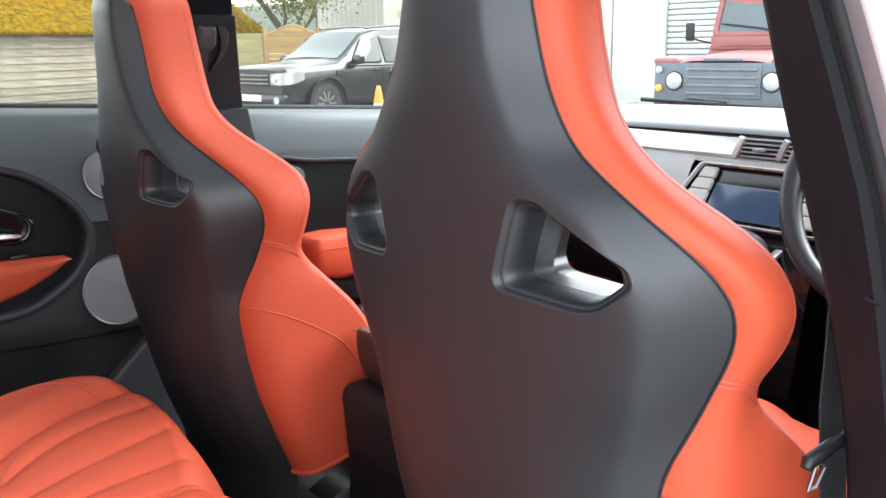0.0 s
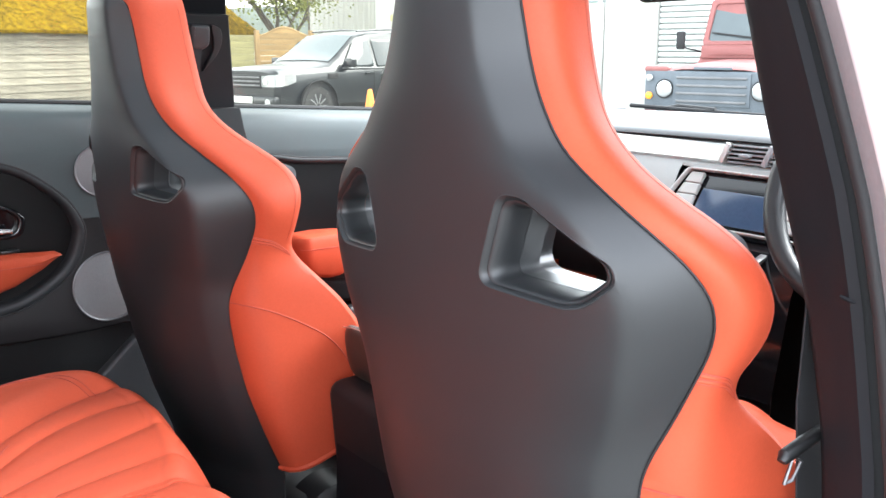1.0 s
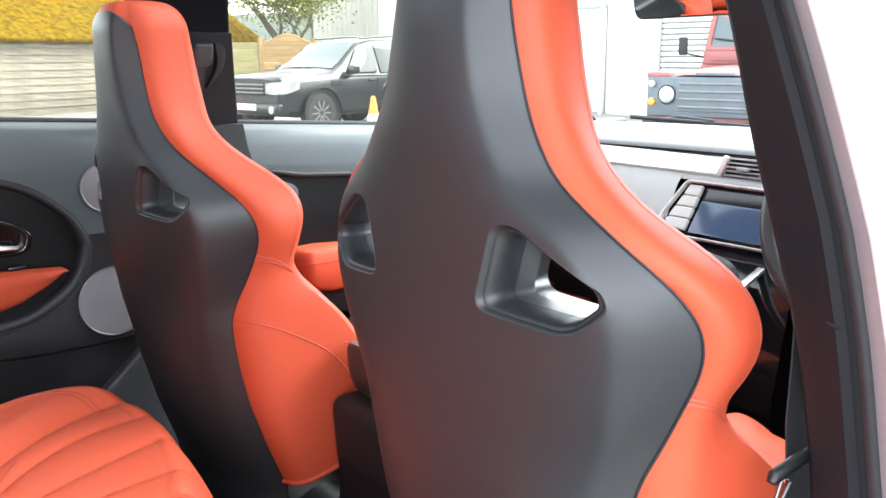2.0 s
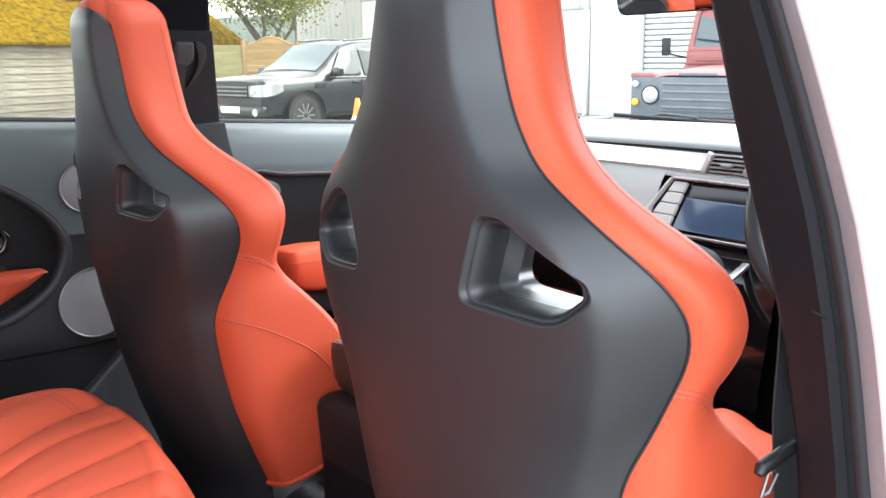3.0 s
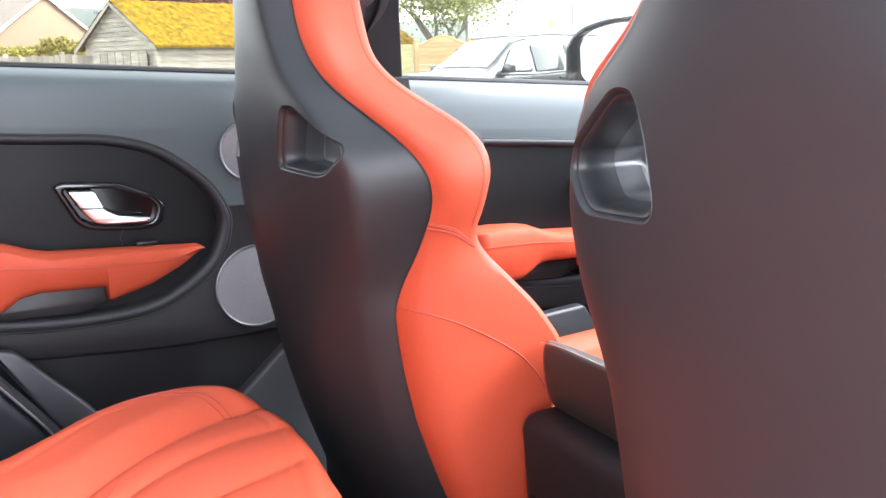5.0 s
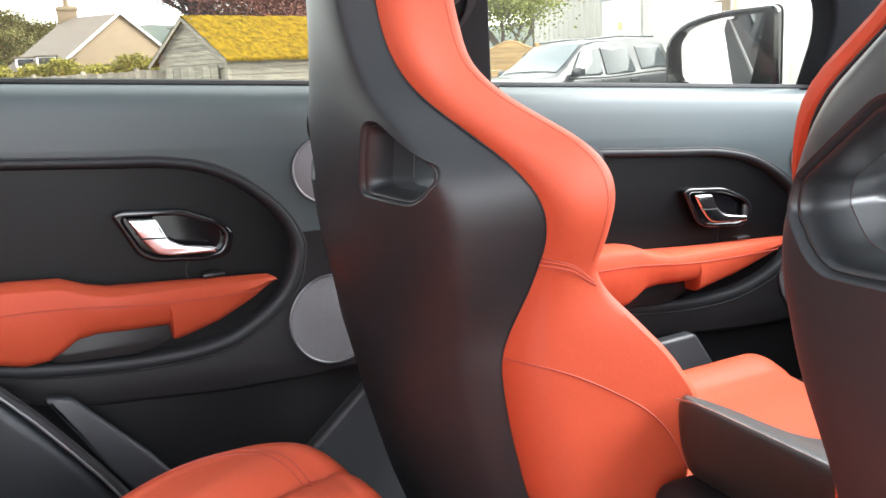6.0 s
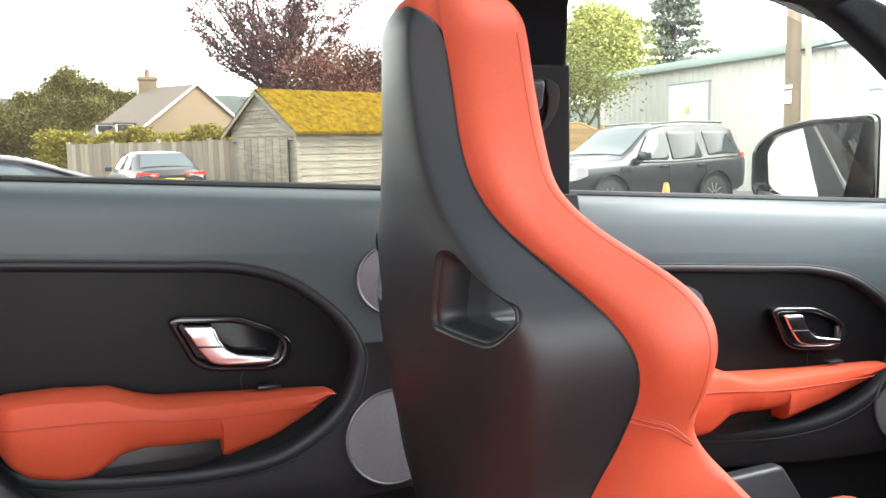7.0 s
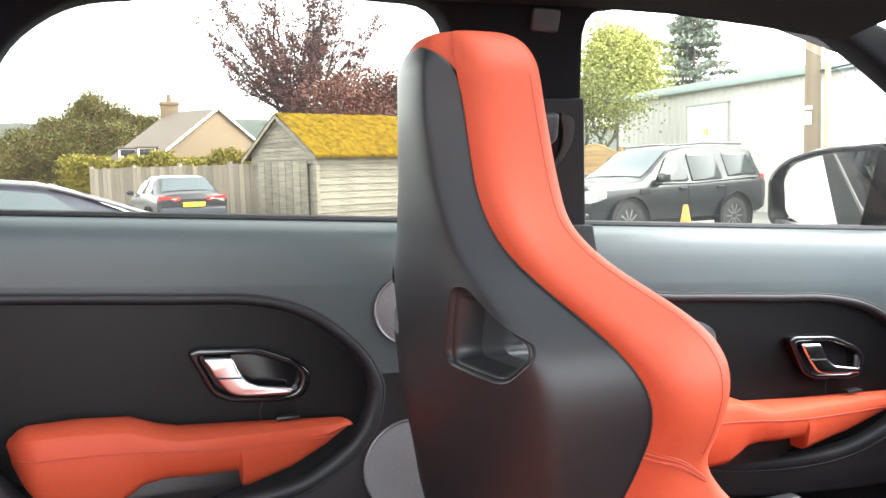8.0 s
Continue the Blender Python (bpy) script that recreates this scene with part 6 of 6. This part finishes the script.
for k in range(12):
    z = 1.55 + k * 0.11
    half = 1.5 * (1 - max(0.0, z - 1.80) / 1.0)
    if half > 0.05:
        b = turned(loft([[(-0.01, 1.5 + s * half, z), (-0.035, 1.5 + s * half, z), (-0.012, 1.5 + s * half * 0.97, z + 0.11)] for s in (-1, 1)]), SHED_M)
        part("gable_board", b, OLDWOOD, shed)
for k in range(7):
    part("door_board", turned(box(-0.05, -0.02, 0.35 + k * 0.33, 0.66 + k * 0.33, 0, 1.62, 0.01), SHED_M), OLDWOOD, shed)
part("corner_post", turned(box(-0.05, 0.06, -0.05, 0.06, 0, 1.84, 0.01), SHED_M), OLDWOOD, shed)
for side in (0, 1):
    rows = []
    for i, u in enumerate(np.linspace(-0.18, 9.2, 100)):
        row = []
        for v in np.linspace(0, 1, 24):
            y = -0.22 + v * 1.72 if side == 0 else 3.22 - v * 1.72
            z = 1.72 + v * 1.10 + 0.022 * noise.noise((u * 2.2, v * 4 + side * 9, 0.3)) + 0.035 * noise.noise((u * 9, v * 14, 2.0))
            row.append((u, y, z + 0.03))
        rows.append([(row[0][0], row[0][1] + 0.01, row[0][2] - 0.07)] + row)
    part("roof_slope", turned(loft(rows), SHED_M), MOSS, shed, "moss-covered roof slope")
part("barge_board", turned(loft([[(-0.19, 1.5, 2.80), (-0.19, 1.5, 2.70)], [(-0.19, -0.24, 1.70), (-0.19, -0.24, 1.58)]]), SHED_M), OLDWOOD, shed)
part("barge_board", turned(loft([[(-0.19, 1.5, 2.80), (-0.19, 1.5, 2.70)], [(-0.19, 3.24, 1.70), (-0.19, 3.24, 1.58)]]), SHED_M), OLDWOOD, shed)

# ---- fences ----
FENCEWOOD = shaded(surf("grey_brown_fence_boards", (0.19, 0.165, 0.125), 0.85, var=0.3, coarse=1.5, fine=30, stretch=(5, 5, 0.5), bump=0.4, depth=0.006), 0.32)


def board_fence(a, b, height, step, name, label, mat):
    a, b = Vector(a), Vector(b)
    f = thing(name, label, "fence", a)
    d = (b - a)
    n = int(d.length / step)
    turn = Matrix.Rotation(math.atan2(d.y, d.x), 4, "Z")
    bm = box(0, step * 0.95, -0.012, 0.012, 0, 1, 0.004, 1)
    me0 = None
    for k in range(n):
        h = height + random.uniform(-0.02, 0.02)
        if me0 is None:
            ob = part("board", bm, mat, f)
            me0 = ob.data
        else:
            ob = new("board", me0)
            ob.parent, ob.matrix_parent_inverse = f, Matrix.Translation(-f.location)
        ob.matrix_basis = Matrix.Translation(a + d * (k / n)) @ turn @ Matrix.Rotation(random.uniform(-0.03, 0.03), 4, "Z") @ Matrix.Diagonal((1, 1, h, 1))
        if k % 10 == 0:
            post = part("post", box(-0.05, 0.05, 0.0, 0.10, 0, height + 0.08, 0.01), mat, f)
            post.matrix_basis = Matrix.Translation(a + d * (k / n)) @ turn
    return f


board_fence((-1.39, 29.4, 0), (2.9, 23.8, 0), 1.60, 0.20, "board_fence", "weathered upright board fence beside the shed", FENCEWOOD)
PANELWOOD = shaded(surf("golden_fence_panels", (0.24, 0.155, 0.065), 0.8, var=0.25, coarse=2, fine=30, stretch=(1, 1, 6), bump=0.4, depth=0.006), 0.2)
panel = thing("arched_fence_panel", "arched golden timber fence panel behind the black car", "fence", (9.9, 18.4, 0))
pa, pb = Vector((9.45, 18.65, 0)), Vector((10.56, 18.05, 0))
pdir = (pb - pa)
facing = Matrix.Translation((pa + pb) / 2) @ Matrix.Rotation(math.atan2(pdir.y, pdir.x), 4, "Z")
w = pdir.length / 2
for k in range(11):
    part("slat", turned(box(-w, w, -0.01, 0.01, 0, 0.118, 0.004, 1), facing @ Matrix.Translation((0, 0, 0.05 + k * 0.125)) @ Matrix.Rotation(radians(6), 4, "X")), PANELWOOD, panel)
crest = [(u * w, 1.60 + 0.10 * (1 + math.cos(math.pi * u))) for u in np.linspace(-1, 1, 25)]
for z0, z1 in ((1.425, 1.545), (1.55, 1.67), (1.675, 1.80)):
    arch_row = [(u, min(z, z1)) for u, z in crest if z > z0 + 0.01]
    part("slat", turned(mapped(plate([[(arch_row[0][0], z0), *arch_row, (arch_row[-1][0], z0)][::-1]], 0.02, 0.003), lambda u, v, d: (u, d - 0.01, v)), facing), PANELWOOD, panel)
part("top_rail", turned(tube([(u, 0, z + 0.012) for u, z in crest], 0.028, 8), facing), PANELWOOD, panel, "curved capping rail")
for e in (pa, pb):
    part("post", moved(box(-0.05, 0.05, -0.05, 0.05, 0, 1.75, 0.01), e), PANELWOOD, panel)
SIDEWOOD = shaded(surf("pale_green_yellow_fence", (0.20, 0.18, 0.085), 0.8, var=0.25, coarse=2, fine=30, stretch=(1, 1, 6), bump=0.4, depth=0.006), 0.2)
side_fence = thing("side_fence", "pale yellow-green horizontal timber fence beside the shed", "fence", (8.5, 19.0, 0))
for k in range(11):
    qa, qb = Vector((7.4, 19.7, 0)), Vector((9.40, 18.7, 0))
    qd = qb - qa
    part("slat", turned(box(0, qd.length, -0.01, 0.01, 0, 0.138, 0.004, 1), Matrix.Translation((qa.x, qa.y, 0.05 + 0.145 * k)) @ Matrix.Rotation(math.atan2(qd.y, qd.x), 4, "Z") @ Matrix.Rotation(radians(6), 4, "X")), SIDEWOOD, side_fence)

# ---- house ----
BRICK = surf("pale_orange_brick", (0.160, 0.120, 0.074), 0.9, var=0.15, coarse=2, fine=12, bump=0.3, depth=0.01)
TILE = surf("brown_grey_roof_tiles", (0.105, 0.088, 0.07), 0.85, var=0.2, coarse=1.2, fine=14, stretch=(1, 1, 4), bump=0.6, depth=0.03)
WHITEWOOD = surf("white_barge_boards", (0.75, 0.74, 0.72), 0.6)
house = thing("brick_house", "brick house with steep brown tiled roof and chimney", "house", (2, 44, 0))
gl, gr, ap = Vector((0.30, 38.9, 1.72)), Vector((6.5, 41.9, 1.72)), Vector((3.6, 41.9, 4.34))
back = Vector((-1.95, 2.5, 0))
part("gable_wall", loft([[(gl.x, gl.y, 0), gl, ap], [(gr.x, gr.y, 0), gr, ap]]), BRICK, house, "pale orange brick gable")
part("front_wall", loft([[(gl.x, gl.y, 0), (gl + back).xy.to_3d()], [gl, gl + back]]), BRICK, house)
over = (gl - ap) * 0.05
part("roof", loft([[ap - back * 0.04, ap + back], [gl + over - back * 0.04, gl + over + back]]), TILE, house, "brown tiled roof slope")
part("roof", loft([[ap - back * 0.04, ap + back], [gr + (gr - ap) * 0.05 - back * 0.04, gr + back]]), TILE, house)
for e in (gl, gr):
    part("barge_board", tube([ap - back * 0.05, e + (e - ap) * 0.05 - back * 0.05], 0.055, 6), WHITEWOOD, house, "white barge board")
cp = ap + back * 0.98
ch = part("chimney", box(cp.x - 0.42, cp.x + 0.42, cp.y - 0.3, cp.y + 0.3, 3.9, 4.85, 0.02), BRICK, house, "brick chimney stack")
part("chimney_cap", box(cp.x - 0.47, cp.x + 0.47, cp.y - 0.35, cp.y + 0.35, 4.66, 4.78, 0.02), BRICK, ch)
part("chimney_pot", moved(lathe([(0.13, 0), (0.11, 0.3), (0.13, 0.32), (0.1, 0.33)], 14), (cp.x, cp.y, 4.85)), BRICK, ch)
for k in (0.35, 0.75):
    w = gl + back * k + (ap - gl) * 0.27
    dm_ = part("dormer", box(w.x - 0.38, w.x + 0.38, w.y - 0.4, w.y + 0.6, w.z - 0.25, w.z + 0.12, 0.02), WHITEWOOD, house, "small white dormer")
    part("dormer_roof", box(w.x - 0.46, w.x + 0.46, w.y - 0.48, w.y + 0.6, w.z + 0.12, w.z + 0.20, 0.02), TILE, dm_)
    part("dormer_window", box(w.x - 0.30, w.x + 0.30, w.y - 0.43, w.y - 0.38, w.z - 0.17, w.z + 0.08, 0.01), DARKPANE, dm_)


# ---- trees, hedge and hill ----
def leaf_mat(name, base, second):
    m = surf(name, base, 0.7, var=0.35, coarse=0.8, fine=5, bump=0, second=second, spec=0.12)
    return m


def leaves(points, size, seed, flat=0.5):
    """Small bent leaves scattered about the points."""
    r = random.Random(seed)
    vs, fs = [], []
    for p, spread in points:
        c = Vector(p) + Vector((r.gauss(0, spread), r.gauss(0, spread), r.gauss(0, spread * flat)))
        a = Vector((r.gauss(0, 1), r.gauss(0, 1), r.gauss(0, 0.7))).normalized()
        b = a.cross(Vector((r.gauss(0, 1), r.gauss(0, 1), r.gauss(0, 1)))).normalized()
        s = size * r.uniform(0.6, 1.3)
        i = len(vs)
        vs += [c - a * s, c + b * s * 0.55 + a * s * 0.1, c + a * s, c - b * s * 0.55 + a * s * 0.1]
        fs.append((i, i + 1, i + 2, i + 3))
    me = bpy.data.meshes.new("leaves")
    me.from_pydata([tuple(v) for v in vs], [], fs)
    return me


def tree(name, label, base, height, trunk_h, spread, bark, leafmat, n_leaf, size, seed, depth=4, clump=0.35, up=0.5, reach=1.0):
    r = random.Random(seed)
    t = thing(name, label, "tree", base)
    base = Vector(base)
    limbs, tips = [], []

    def grow(p, d, length, rad, level):
        pts, rads = [p], [rad]
        q = p
        for i in range(4):
            d2 = (d + Vector((r.gauss(0, 0.12), r.gauss(0, 0.12), r.gauss(0.05, 0.08)))).normalized()
            q = q + d2 * length / 4
            pts.append(q)
            rads.append(rad * (1 - 0.12 * (i + 1)))
            if level >= depth - 2:
                tips.append((q, clump * (1.0 if level < depth else 0.8)))
        limbs.append(tube(pts, rads, 7 if level < 2 else 5))
        if level < depth:
            for k in range(3 if level else 5):
                a = r.uniform(0, math.tau)
                out = Vector((math.cos(a) * spread, math.sin(a) * spread, up + r.uniform(-0.15, 0.35))).normalized()
                grow(pts[r.choice((2, 3, 4))] if level else pts[r.choice((3, 4))], (d * 0.45 + out * 0.75).normalized(), length * r.uniform(0.58, 0.8) * (1.0 if level else reach), rads[-1] * 0.68, level + 1)
    grow(base, Vector((0, 0, 1)), trunk_h, height * 0.024, 0)
    part("trunk", joined(*limbs), bark, t, "branching trunk")
    pts = [r.choice(tips) for _ in range(n_leaf)]
    crown = new("crown", leaves(pts, size, seed + 1))
    crown.data.materials.append(leafmat)
    crown.parent, crown.matrix_parent_inverse = t, Matrix.Translation(-base)
    return t


BARK = surf("grey_brown_bark", (0.10, 0.085, 0.07), 0.9, var=0.3, coarse=3, fine=30, bump=0.5, depth=0.02)
DARKBARK = surf("dark_beech_bark", (0.045, 0.036, 0.033), 0.9, var=0.3, coarse=3, fine=30, bump=0.5, depth=0.02)


def fanned_tree(name, label, base, fork, length, bark, leafmat, n_leaf, size, seed):
    """An open-grown tree: limbs fan out of a short trunk, with leaves strung along their side twigs."""
    r = random.Random(seed)
    t = thing(name, label, "tree", base)
    base = Vector(base)
    limbs, spots = [tube([base, base + Vector((0.03, 0, fork * 0.6)), base + Vector((0, 0, fork + 1.2))], [0.24, 0.19, 0.13], 10)], []
    for k in range(38):
        a, e = k * 2.4 + r.uniform(-0.3, 0.3), radians(4 + 76 * ((k * 11) % 38) / 38)
        d = Vector((math.cos(a) * math.cos(e), math.sin(a) * math.cos(e), math.sin(e)))
        q = base + Vector((0, 0, fork + r.uniform(-0.3, 1.2)))
        reach = length * r.uniform(0.75, 1.05) * (0.74 + 0.26 * math.sin(e))
        pts, steps = [q], 8
        for _ in range(steps):
            d = (d + Vector((r.gauss(0, 0.09), r.gauss(0, 0.09), r.gauss(0.05, 0.06)))).normalized()
            q = q + d * reach / steps
            pts.append(q)
        limbs.append(tube(pts, [0.075 * (1 - 0.11 * m) for m in range(steps + 1)], 6))
        for m in range(2, steps + 1):
            for _ in range(5):
                out = (d * 0.7 + Vector((r.gauss(0, 0.6), r.gauss(0, 0.6), r.gauss(0.12, 0.35)))).normalized()
                tip = pts[m] + out * r.uniform(0.45, 1.05)
                limbs.append(tube([pts[m], pts[m].lerp(tip, 0.5) + Vector((0, 0, 0.03)), tip], [0.020, 0.013, 0.005], 4))
                spots += [(pts[m].lerp(tip, f), 0.085) for f in (0.35, 0.55, 0.75, 0.9, 1.0)]
    part("trunk", joined(*limbs), bark, t, "dark trunk with limbs fanning out")
    crown = new("crown", leaves([r.choice(spots) for _ in range(n_leaf)], size, seed + 1))
    crown.data.materials.append(leafmat)
    crown.parent, crown.matrix_parent_inverse = t, Matrix.Translation(-base)
    return t


fanned_tree("copper_beech", "copper beech with thin dark red spring leaves", (6.0, 34.5, 0), 2.9, 5.6, DARKBARK, leaf_mat("dark_red_leaves", (0.055, 0.026, 0.027), (0.15, 0.07, 0.066)), 34000, 0.050, 12)
tree("copper_shrub", "low spreading copper-leaved tree behind the shed", (7.4, 30.7, 0), 5.5, 2.2, 1.2, BARK, leaf_mat("copper_leaves", (0.075, 0.032, 0.024), (0.17, 0.08, 0.058)), 16000, 0.06, 23, depth=4, clump=0.55, up=0.3)
tree("lime_tree", "tall pale green tree in new leaf", (17.6, 30.0, 0), 8.0, 2.4, 0.62, BARK, leaf_mat("fresh_green_leaves", (0.24, 0.26, 0.065), (0.37, 0.38, 0.12)), 64000, 0.06, 37, depth=4, clump=0.62, up=0.85)
tree("orchard_tree", "spreading orchard tree with sparse green leaves", (12.6, 23.5, 0), 8.0, 1.7, 1.0, BARK, leaf_mat("green_leaves", (0.08, 0.10, 0.022), (0.22, 0.23, 0.065)), 9000, 0.05, 41, depth=4, clump=0.45, up=0.4)


def conifer(name, label, base, height, radius, mat, seed, n=9000, size=0.16):
    r = random.Random(seed)
    t = thing(name, label, "tree", base)
    base = Vector(base)
    limbs = [tube([base, base + Vector((0, 0, height))], [height * 0.02, 0.02], 8)]
    pts = []
    k = int(height * 16)
    for i in range(k):
        f = (i + r.random()) / k
        z, a = height * (0.06 + 0.92 * f), r.uniform(0, math.tau)
        R = radius * ((1 - f) ** 0.5 * r.uniform(0.6, 1.1) + 0.05)
        tip = base + Vector((math.cos(a) * R, math.sin(a) * R, z + R * r.uniform(-0.15, 0.2)))
        root = base + Vector((0, 0, z))
        limbs.append(tube([root, root.lerp(tip, 0.5), tip], [0.04, 0.025, 0.008], 5))
        for g in (0.35, 0.55, 0.7, 0.82, 0.92, 1.0):
            pts.append((root.lerp(tip, g), 0.10 + 0.20 * (1 - f)))
    part("trunk", joined(*limbs), BARK, t)
    crown = new("crown", leaves([r.choice(pts) for _ in range(n)], size, seed + 5, 0.35))
    crown.data.materials.append(mat)
    crown.parent, crown.matrix_parent_inverse = t, Matrix.Translation(-base)
    return t


CON = leaf_mat("dark_conifer_needles", (0.050, 0.055, 0.017), (0.14, 0.13, 0.042))
# Needle colours are lifted to stand in for bright haze.
BLUECON = leaf_mat("hazed_blue_green_needles", (0.15, 0.18, 0.145), (0.27, 0.30, 0.25))
conifer("conifer", "tall blue-green conifer behind the workshop, paled for haze", (25.3, 36.5, 0), 9.2, 2.5, BLUECON, 51, 26000, 0.11)


def bushy(name, label, base, height, radius, mat, seed, n, size):
    """A dense rounded evergreen: a trunk and a crown of many lumps of foliage."""
    r = random.Random(seed)
    t = thing(name, label, "tree", base)
    base = Vector(base)
    limbs, pts = [tube([base, base + Vector((0, 0, height * 0.92))], [0.16, 0.02], 8)], []
    for k in range(60):
        f = r.random() ** 0.8
        a, z = r.uniform(0, math.tau), height * (0.10 + 0.84 * f)
        R = radius * min(1.0, 1.9 * (1.0 - f) ** 0.6) * r.uniform(0.45, 0.95)
        tip = base + Vector((math.cos(a) * R, math.sin(a) * R, z))
        limbs.append(tube([base + Vector((0, 0, z * 0.85)), tip], [0.035, 0.01], 4))
        pts.append((tip, 0.26 + 0.16 * r.random()))
    part("trunk", joined(*limbs), BARK, t)
    crown = new("crown", leaves([r.choice(pts) for _ in range(n)], size, seed + 5, 0.8))
    crown.data.materials.append(mat)
    crown.parent, crown.matrix_parent_inverse = t, Matrix.Translation(-base)
    return t


rr_ = random.Random(5)
for i, (x, y, h, w) in enumerate(((-9.6, 60, 3.0, 0.9), (-8.6, 59, 3.3, 0.8), (-7.5, 57, 3.5, 0.8), (-6.4, 58, 4.1, 0.75), (-5.5, 56, 3.9, 0.8), (-4.6, 57, 4.9, 0.75), (-3.7, 56, 4.6, 0.7), (-2.9, 57, 5.9, 0.8), (-2.1, 57, 6.5, 0.75), (-1.3, 57, 5.9, 0.7), (-0.5, 58, 5.5, 0.8), (0.4, 58, 5.2, 0.8), (1.4, 58, 4.9, 0.9), (-10.8, 61, 2.9, 0.9), (-6.5, 54, 3.0, 0.8), (-4.2, 53.5, 3.7, 0.8), (-2.5, 53, 4.3, 0.9), (-0.8, 53, 4.2, 0.9))):
    tagged(bushy("hedge_conifer", "dense olive-green conifer in a tall row", (x, y, 0), h, w, CON, 60 + i, 24000, 0.065), group="row of conifers")
HEDGE = leaf_mat("yellow_green_hedge_leaves", (0.12, 0.12, 0.018), (0.29, 0.25, 0.042))
hp, ha, hb = [], Vector((-2.2, 31.0, 0)), Vector((3.6, 26.4, 0))
for k in range(26000):
    f = rr_.random()
    hp.append((ha.lerp(hb, f) + Vector((rr_.gauss(0, 0.15), rr_.uniform(-0.4, 0.4), 0.3 + rr_.random() ** 0.6 * (1.62 + 0.12 * math.sin(f * 17) + 0.10 * math.sin(f * 41)))), 0.05))
hedge = new("hedge", leaves(hp, 0.055, 77))
hedge.data.materials.append(HEDGE)
tagged(hedge, "yellow-green clipped hedge behind the fence", "hedge", kind="stuff")
hill_mat = surf("hazy_wooded_hill", (0.030, 0.040, 0.030), 0.95, var=0.25, coarse=0.02, fine=0.12, bump=0)
rows = []
for i in range(9):
    f = i / 8
    rows.append([(x, 300 + 170 * f, 0.46 * (54 + 10 * noise.noise((x * 0.009, 0.2, 0.1)) + 3 * noise.noise((x * 0.07, 1, f)) - 0.04 * x) * math.sin(min(1, f * 1.6) * math.pi / 2)) for x in np.linspace(-380, 500, 120)])
hill = part("backdrop", loft(rows), hill_mat)
tagged(hill, "low wooded hill on the horizon", "hill", kind="structure")
